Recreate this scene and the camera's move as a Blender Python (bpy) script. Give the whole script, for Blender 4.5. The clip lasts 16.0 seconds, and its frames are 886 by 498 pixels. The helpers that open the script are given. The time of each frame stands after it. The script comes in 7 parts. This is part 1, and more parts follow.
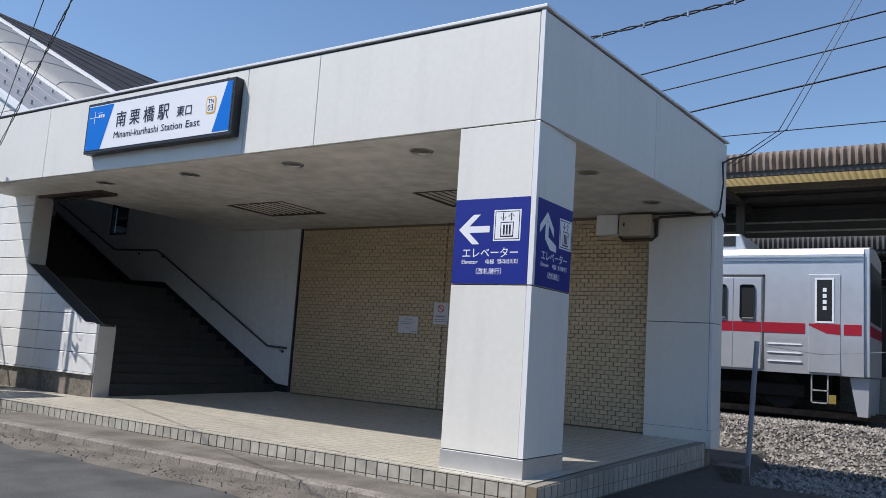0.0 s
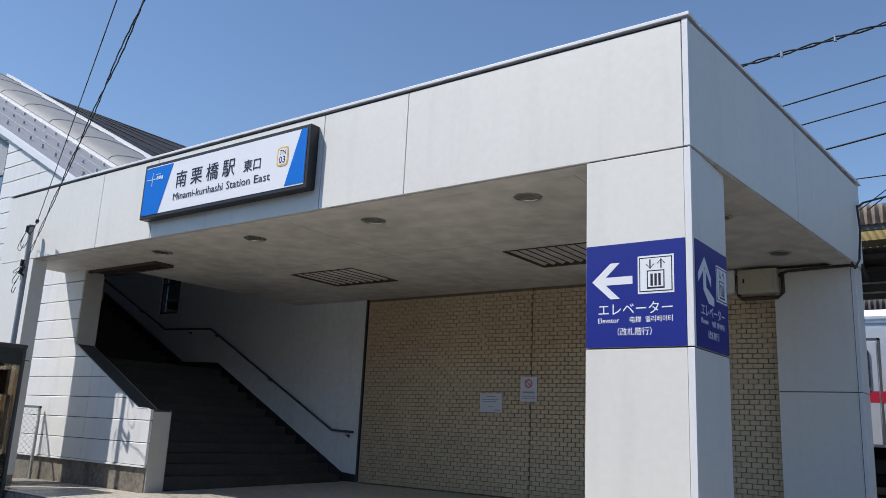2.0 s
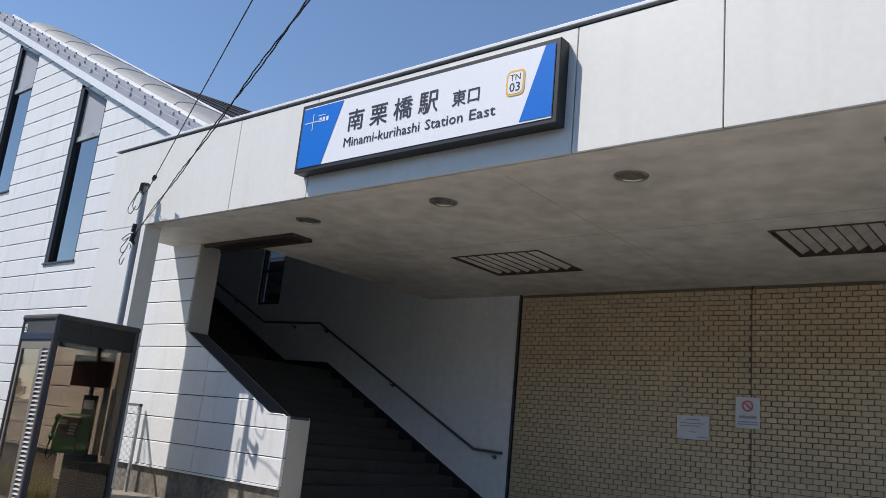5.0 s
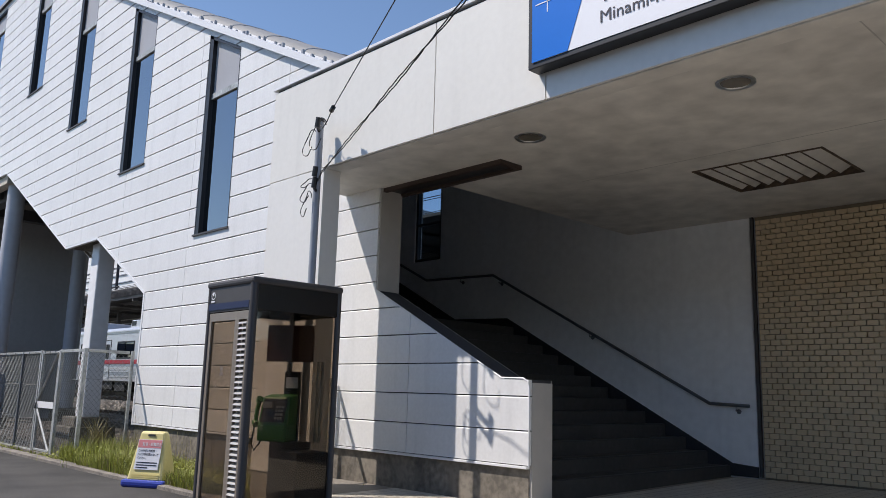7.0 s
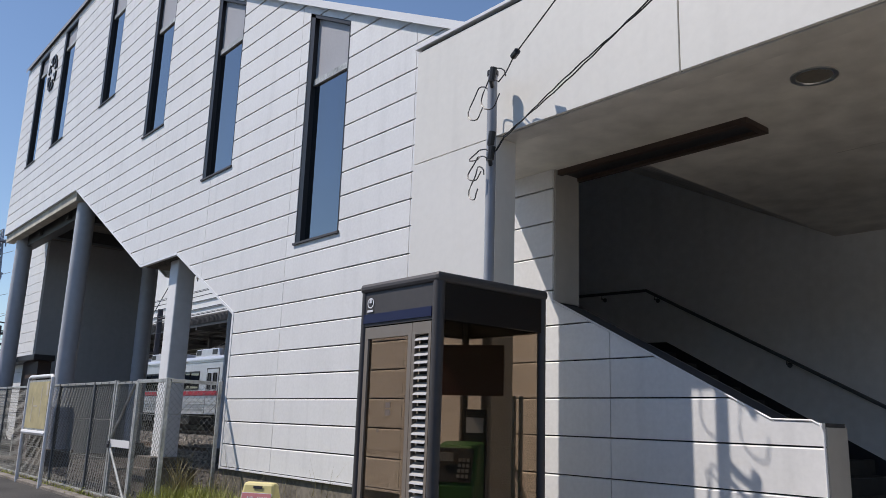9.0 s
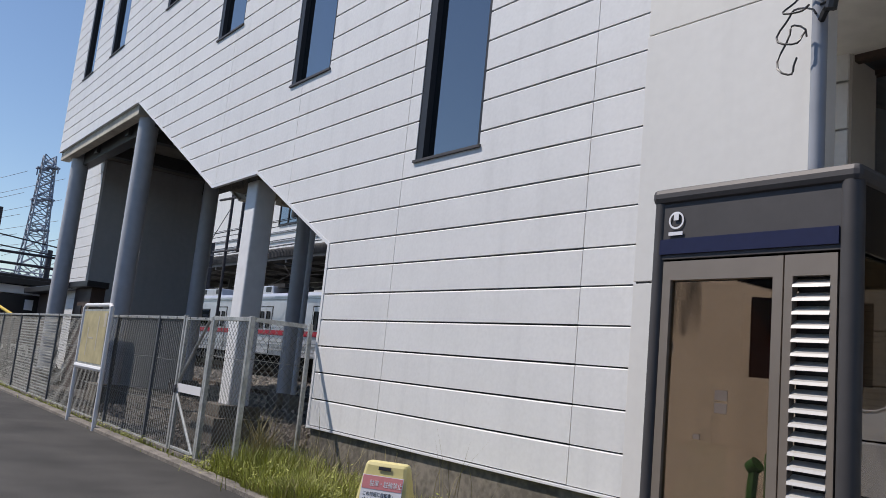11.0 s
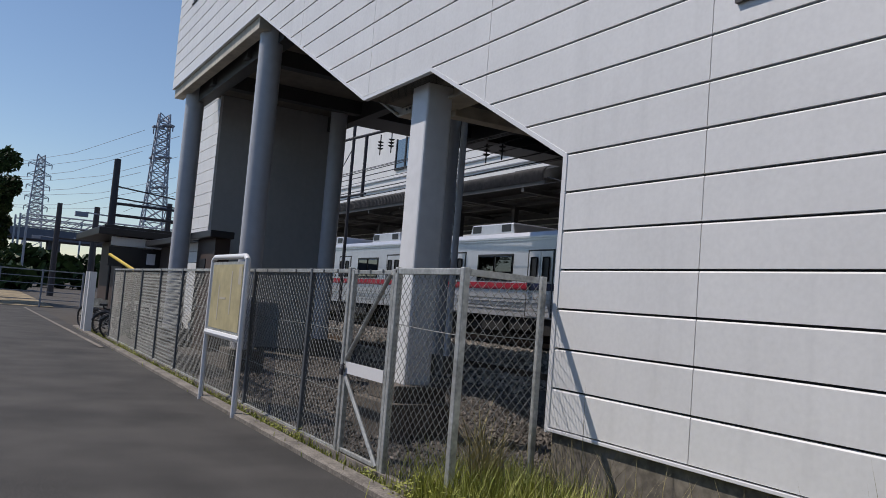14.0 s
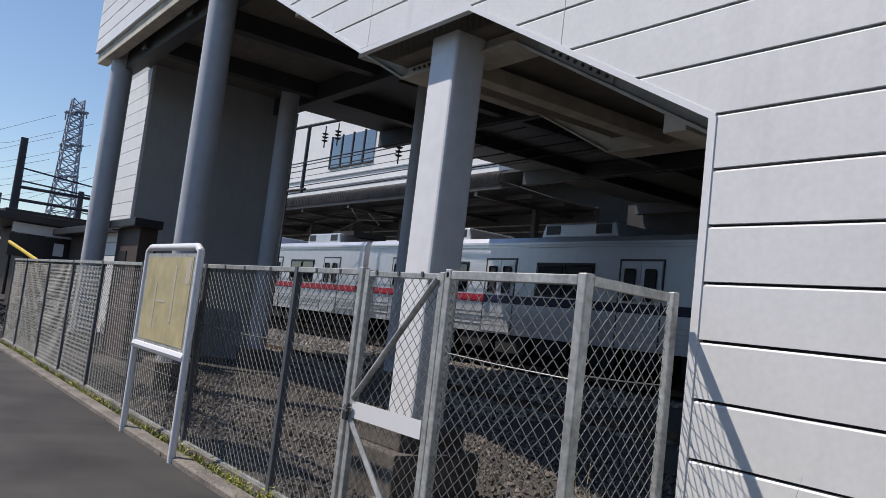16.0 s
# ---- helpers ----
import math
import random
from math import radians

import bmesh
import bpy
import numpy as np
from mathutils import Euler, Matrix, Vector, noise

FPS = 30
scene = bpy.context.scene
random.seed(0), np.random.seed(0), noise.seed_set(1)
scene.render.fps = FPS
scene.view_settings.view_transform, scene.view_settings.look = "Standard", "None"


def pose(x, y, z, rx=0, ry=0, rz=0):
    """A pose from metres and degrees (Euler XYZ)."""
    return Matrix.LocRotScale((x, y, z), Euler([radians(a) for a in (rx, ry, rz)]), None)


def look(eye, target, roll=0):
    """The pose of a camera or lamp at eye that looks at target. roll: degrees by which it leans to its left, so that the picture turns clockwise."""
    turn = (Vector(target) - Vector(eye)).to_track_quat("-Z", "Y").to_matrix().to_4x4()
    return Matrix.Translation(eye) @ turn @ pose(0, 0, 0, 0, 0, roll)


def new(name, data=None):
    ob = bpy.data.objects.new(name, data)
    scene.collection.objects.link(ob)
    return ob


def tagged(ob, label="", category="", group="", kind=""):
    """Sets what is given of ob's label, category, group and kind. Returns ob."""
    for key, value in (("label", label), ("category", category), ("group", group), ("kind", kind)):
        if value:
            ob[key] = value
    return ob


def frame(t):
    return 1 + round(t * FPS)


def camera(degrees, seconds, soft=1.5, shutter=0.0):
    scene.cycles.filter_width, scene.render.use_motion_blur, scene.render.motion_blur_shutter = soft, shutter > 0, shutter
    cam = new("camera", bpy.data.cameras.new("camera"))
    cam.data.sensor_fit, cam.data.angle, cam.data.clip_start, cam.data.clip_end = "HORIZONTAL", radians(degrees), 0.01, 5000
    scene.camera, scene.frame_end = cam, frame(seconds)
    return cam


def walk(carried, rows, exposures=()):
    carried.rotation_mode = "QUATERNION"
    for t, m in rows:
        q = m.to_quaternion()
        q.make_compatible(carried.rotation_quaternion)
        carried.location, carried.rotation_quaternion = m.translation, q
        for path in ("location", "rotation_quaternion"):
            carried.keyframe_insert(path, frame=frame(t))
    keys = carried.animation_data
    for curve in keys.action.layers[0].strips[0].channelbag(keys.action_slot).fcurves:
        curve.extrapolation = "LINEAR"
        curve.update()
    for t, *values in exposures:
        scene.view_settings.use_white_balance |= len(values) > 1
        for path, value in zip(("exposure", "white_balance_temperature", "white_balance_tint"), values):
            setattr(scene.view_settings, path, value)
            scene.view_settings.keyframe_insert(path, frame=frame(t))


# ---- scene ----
cam = camera(58.0, 16.0, soft=0.6)
PATH = [
    (0, (-0.28, 0.22, 1.449), (-1.383, 1.869, 1.704), 3.8),
    (0.5, (-0.546, 0.375, 1.424), (-1.735, 1.964, 1.673), 2.9),
    (1, (-1.003, 0.534, 1.461), (-2.261, 2.064, 1.738), 2.9),
    (1.5, (-1.406, 0.771, 1.505), (-2.602, 2.331, 1.874), 3.5),
    (2, (-1.779, 0.986, 1.417), (-2.946, 2.549, 1.86), 2.7),
    (2.5, (-2.342, 1.192, 1.413), (-3.621, 2.657, 1.882), 4.7),
    (3, (-2.861, 1.492, 1.473), (-4.136, 2.943, 1.993), 4.7),
    (3.5, (-3.412, 1.677, 1.512), (-4.725, 3.079, 2.069), 5.3),
    (3.7, (-3.665, 1.689, 1.49), (-4.98, 3.09, 2.045), 5.3),
    (5.8, (-6.064, 1.993, 1.397), (-7.239, 3.558, 1.807), 4.4),
    (6, (-6.329, 2.034, 1.381), (-7.514, 3.592, 1.791), 3.2),
    (6.5, (-6.958, 2.128, 1.384), (-8.319, 3.549, 1.744), 2.5),
    (7, (-7.671, 2.237, 1.38), (-9.091, 3.599, 1.733), 1.6),
    (7.5, (-8.329, 2.375, 1.39), (-9.706, 3.767, 1.797), 0.8),
    (8, (-8.982, 2.526, 1.42), (-10.456, 3.828, 1.781), 0.3),
    (8.5, (-9.663, 2.65, 1.455), (-11.151, 3.915, 1.885), 1.8),
    (8.7, (-9.922, 2.722, 1.434), (-11.414, 3.982, 1.864), 1.8),
    (10.8, (-12.734, 3.273, 1.549), (-14.259, 4.516, 1.909), 4.4),
    (11, (-12.951, 3.31, 1.54), (-14.522, 4.512, 1.84), 5.6),
    (11.5, (-13.619, 3.471, 1.584), (-15.306, 4.529, 1.769), 6.8),
    (12, (-14.212, 3.592, 1.588), (-15.897, 4.652, 1.78), 6.4),
    (12.5, (-14.802, 3.776, 1.616), (-16.504, 4.809, 1.802), 5.3),
    (13, (-15.465, 3.883, 1.622), (-17.169, 4.916, 1.796), 4.6),
    (13.5, (-16.111, 4.038, 1.652), (-17.845, 5.029, 1.776), 4.2),
    (14, (-16.79, 4.131, 1.646), (-18.511, 5.139, 1.789), 4.6),
    (14.5, (-17.368, 4.228, 1.626), (-19.064, 5.277, 1.779), 5.5),
    (15, (-18.036, 4.307, 1.621), (-19.705, 5.396, 1.796), 5.5),
    (15.5, (-18.692, 4.383, 1.616), (-20.331, 5.517, 1.786), 6.5),
    (16, (-19.396, 4.526, 1.637), (-21.006, 5.699, 1.819), 6.7),
]
walk(cam, [(t, look(eye, target, roll)) for t, eye, target, roll in PATH],
     exposures=[(0, 0.08, 6400, 11), (2.5, 0.01, 6400, 11), (3.7, -0.06, 6400, 11), (6, 0.17, 6600, 13), (8.7, -0.15, 6650, 14), (11, -0.25, 6650, 14), (12.5, -0.47, 6650, 14), (14, -0.48, 6650, 14), (15.5, -0.34, 6650, 14), (16, -0.20, 6650, 14)])

# ---- light ----
SUN = Vector((-1.0, -1.0, 1.9)).normalized()
world = bpy.data.worlds.new("sky")
scene.world = world
world.use_nodes = True
wn = world.node_tree
sky = wn.nodes.new("ShaderNodeTexSky")
sky.sky_type, sky.sun_disc = "NISHITA", False
sky.sun_elevation, sky.sun_rotation = math.asin(SUN.z), math.atan2(SUN.x, SUN.y)
sky.air_density, sky.dust_density, sky.ozone_density = 1.05, 0.05, 4.0
wn.links.new(sky.outputs[0], wn.nodes["Background"].inputs[0])
wn.nodes["Background"].inputs[1].default_value = 0.135
sun = new("sun", bpy.data.lights.new("sun", "SUN"))
sun.data.energy, sun.data.angle, sun.data.color = 4.6, radians(0.53), (1.0, 0.95, 0.88)
sun.matrix_world = look((0, 0, 0), -SUN)
sun.location = (-30, -30, 57)


# ---- materials ----
def material(name, colour, rough=0.6, metal=0.0, vary=0.15, grain=30.0, blotch=1.2, bump=0.0, streak=0.0, spec=0.5, objvary=0.0, dark=None, contrast=1.0):
    """A plain surface: colour with fine grain and broad blotches, an optional downward streak stain and bump."""
    m = bpy.data.materials.new(name)
    m.use_nodes = True
    t = m.node_tree
    b = t.nodes["Principled BSDF"]
    b.inputs["Roughness"].default_value, b.inputs["Metallic"].default_value = rough, metal
    b.inputs["Specular IOR Level"].default_value = spec
    co = t.nodes.new("ShaderNodeNewGeometry")
    fine, broad = t.nodes.new("ShaderNodeTexNoise"), t.nodes.new("ShaderNodeTexNoise")
    fine.inputs["Scale"].default_value, broad.inputs["Scale"].default_value = grain, blotch
    fine.inputs["Detail"].default_value = broad.inputs["Detail"].default_value = 4
    for n in (fine, broad):
        t.links.new(co.outputs["Position"], n.inputs["Vector"])
    add = t.nodes.new("ShaderNodeMath")
    add.operation = "ADD"
    t.links.new(fine.outputs["Fac"], add.inputs[0])
    t.links.new(broad.outputs["Fac"], add.inputs[1])
    ramp = t.nodes.new("ShaderNodeMapRange")
    ramp.inputs["From Min"].default_value, ramp.inputs["From Max"].default_value = 1 - 0.35 / contrast, 1 + 0.35 / contrast
    t.links.new(add.outputs[0], ramp.inputs["Value"])
    mix = t.nodes.new("ShaderNodeMix")
    mix.data_type = "RGBA"
    lo = dark or tuple(c * (1 - vary) for c in colour)
    mix.inputs[6].default_value = (*lo, 1)
    mix.inputs[7].default_value = (*(min(1, c * (1 + vary * 0.5)) for c in colour), 1)
    t.links.new(ramp.outputs[0], mix.inputs[0])
    out = mix.outputs[2]
    if streak:
        mp = t.nodes.new("ShaderNodeMapping")
        mp.inputs["Scale"].default_value = (3.0, 3.0, 0.25)
        sn = t.nodes.new("ShaderNodeTexNoise")
        sn.inputs["Scale"].default_value, sn.inputs["Detail"].default_value = 1.6, 5
        t.links.new(co.outputs["Position"], mp.inputs["Vector"])
        t.links.new(mp.outputs[0], sn.inputs["Vector"])
        sr = t.nodes.new("ShaderNodeMapRange")
        sr.inputs["From Min"].default_value, sr.inputs["From Max"].default_value = 0.52, 0.8
        sr.inputs["To Max"].default_value = streak
        t.links.new(sn.outputs["Fac"], sr.inputs["Value"])
        m2 = t.nodes.new("ShaderNodeMix")
        m2.data_type = "RGBA"
        m2.inputs[7].default_value = (*(c * 0.35 for c in colour), 1)
        t.links.new(out, m2.inputs[6])
        t.links.new(sr.outputs[0], m2.inputs[0])
        out = m2.outputs[2]
    if objvary:
        oi = t.nodes.new("ShaderNodeObjectInfo")
        hv = t.nodes.new("ShaderNodeHueSaturation")
        vr = t.nodes.new("ShaderNodeMapRange")
        vr.inputs["To Min"].default_value, vr.inputs["To Max"].default_value = 1 - objvary, 1 + objvary
        t.links.new(oi.outputs["Random"], vr.inputs["Value"])
        t.links.new(vr.outputs[0], hv.inputs["Value"])
        t.links.new(out, hv.inputs["Color"])
        out = hv.outputs[0]
    t.links.new(out, b.inputs["Base Color"])
    if bump:
        bp = t.nodes.new("ShaderNodeBump")
        bp.inputs["Strength"].default_value, bp.inputs["Distance"].default_value = 0.6, bump
        t.links.new(fine.outputs["Fac"], bp.inputs["Height"])
        t.links.new(bp.outputs[0], b.inputs["Normal"])
    return m


def island_vary(m, amount):
    """Lets each loose piece of a joined mesh differ a little in brightness."""
    t = m.node_tree
    b = t.nodes["Principled BSDF"]
    link = b.inputs["Base Color"].links[0]
    g, hv, vr = t.nodes.new("ShaderNodeNewGeometry"), t.nodes.new("ShaderNodeHueSaturation"), t.nodes.new("ShaderNodeMapRange")
    vr.inputs["To Min"].default_value, vr.inputs["To Max"].default_value = 1 - amount, 1 + amount
    t.links.new(g.outputs["Random Per Island"], vr.inputs["Value"])
    t.links.new(vr.outputs[0], hv.inputs["Value"])
    t.links.new(link.from_socket, hv.inputs["Color"])
    t.links.new(hv.outputs[0], b.inputs["Base Color"])
    return m


def mould(m, x0, x1, z0, z1):
    """A ragged, streaky mould stain on one stretch of a wall."""
    t = m.node_tree
    b = t.nodes["Principled BSDF"]
    link = b.inputs["Base Color"].links[0]
    g, sep, mp, nz = (t.nodes.new("ShaderNode" + k) for k in ("NewGeometry", "SeparateXYZ", "Mapping", "TexNoise"))
    mp.inputs["Scale"].default_value = (16, 1, 2.5)
    nz.inputs["Scale"].default_value, nz.inputs["Detail"].default_value = 1.2, 6
    t.links.new(g.outputs["Position"], sep.inputs[0])
    t.links.new(g.outputs["Position"], mp.inputs["Vector"])
    t.links.new(mp.outputs[0], nz.inputs["Vector"])
    outs = [nz.outputs["Fac"]]
    for k, a, c in ((0, x0, x1), (2, z0, z1)):
        sub, ab, mr = (t.nodes.new("ShaderNode" + q) for q in ("Math", "Math", "MapRange"))
        sub.operation, ab.operation = "SUBTRACT", "ABSOLUTE"
        sub.inputs[1].default_value = (a + c) / 2
        t.links.new(sep.outputs[k], sub.inputs[0])
        t.links.new(sub.outputs[0], ab.inputs[0])
        mr.inputs["From Min"].default_value, mr.inputs["From Max"].default_value = (c - a) / 2, (c - a) * 0.36
        t.links.new(ab.outputs[0], mr.inputs["Value"])
        outs.append(mr.outputs[0])
    val = outs[1]
    mul = t.nodes.new("ShaderNodeMath")
    mul.operation = "MULTIPLY"
    t.links.new(outs[1], mul.inputs[0])
    t.links.new(outs[2], mul.inputs[1])
    mul2 = t.nodes.new("ShaderNodeMath")
    mul2.operation = "MULTIPLY"
    t.links.new(mul.outputs[0], mul2.inputs[0])
    t.links.new(outs[0], mul2.inputs[1])
    fin_ = t.nodes.new("ShaderNodeMapRange")
    fin_.inputs["From Min"].default_value, fin_.inputs["From Max"].default_value = 0.30, 0.68
    fin_.inputs["To Max"].default_value = 0.92
    t.links.new(mul2.outputs[0], fin_.inputs["Value"])
    mix = t.nodes.new("ShaderNodeMix")
    mix.data_type = "RGBA"
    mix.inputs[7].default_value = (0.07, 0.068, 0.06, 1)
    t.links.new(fin_.outputs[0], mix.inputs[0])
    t.links.new(link.from_socket, mix.inputs[6])
    t.links.new(mix.outputs[2], b.inputs["Base Color"])
    return m


def glass(name, tint, gloss=0.12, rough=0.02):
    """A pane: tinted see-through with a clear reflection that grows towards grazing."""
    m = bpy.data.materials.new(name)
    m.use_nodes = True
    t = m.node_tree
    t.nodes.remove(t.nodes["Principled BSDF"])
    tr, gl, mx, fr = (t.nodes.new("ShaderNode" + k) for k in ("BsdfTransparent", "BsdfGlossy", "MixShader", "LayerWeight"))
    tr.inputs[0].default_value = (*tint, 1)
    gl.inputs["Roughness"].default_value = rough
    ad = t.nodes.new("ShaderNodeMath")
    ad.use_clamp = True
    ad.inputs[1].default_value = gloss
    pw_ = t.nodes.new("ShaderNodeMath")
    pw_.operation, pw_.inputs[1].default_value = "POWER", 4.0
    fr.inputs["Blend"].default_value = 0.5
    t.links.new(fr.outputs["Facing"], pw_.inputs[0])
    t.links.new(pw_.outputs[0], ad.inputs[0])
    t.links.new(ad.outputs[0], mx.inputs[0])
    t.links.new(tr.outputs[0], mx.inputs[1])
    t.links.new(gl.outputs[0], mx.inputs[2])
    t.links.new(mx.outputs[0], t.nodes["Material Output"].inputs[0])
    return m


def sheet(name, colour):
    """A weathered plastic sheet that lets daylight through."""
    m = bpy.data.materials.new(name)
    m.use_nodes = True
    t = m.node_tree
    t.nodes.remove(t.nodes["Principled BSDF"])
    df, tl, mx, nz, mc = (t.nodes.new("ShaderNode" + k) for k in ("BsdfDiffuse", "BsdfTranslucent", "MixShader", "TexNoise", "Mix"))
    mc.data_type = "RGBA"
    nz.inputs["Scale"].default_value = 1.7
    mc.inputs[6].default_value, mc.inputs[7].default_value = (*colour, 1), (*(c * 0.6 for c in colour), 1)
    t.links.new(nz.outputs["Fac"], mc.inputs[0])
    for n in (df, tl):
        t.links.new(mc.outputs[2], n.inputs[0])
    mx.inputs[0].default_value = 0.55
    t.links.new(df.outputs[0], mx.inputs[1])
    t.links.new(tl.outputs[0], mx.inputs[2])
    t.links.new(mx.outputs[0], t.nodes["Material Output"].inputs[0])
    return m


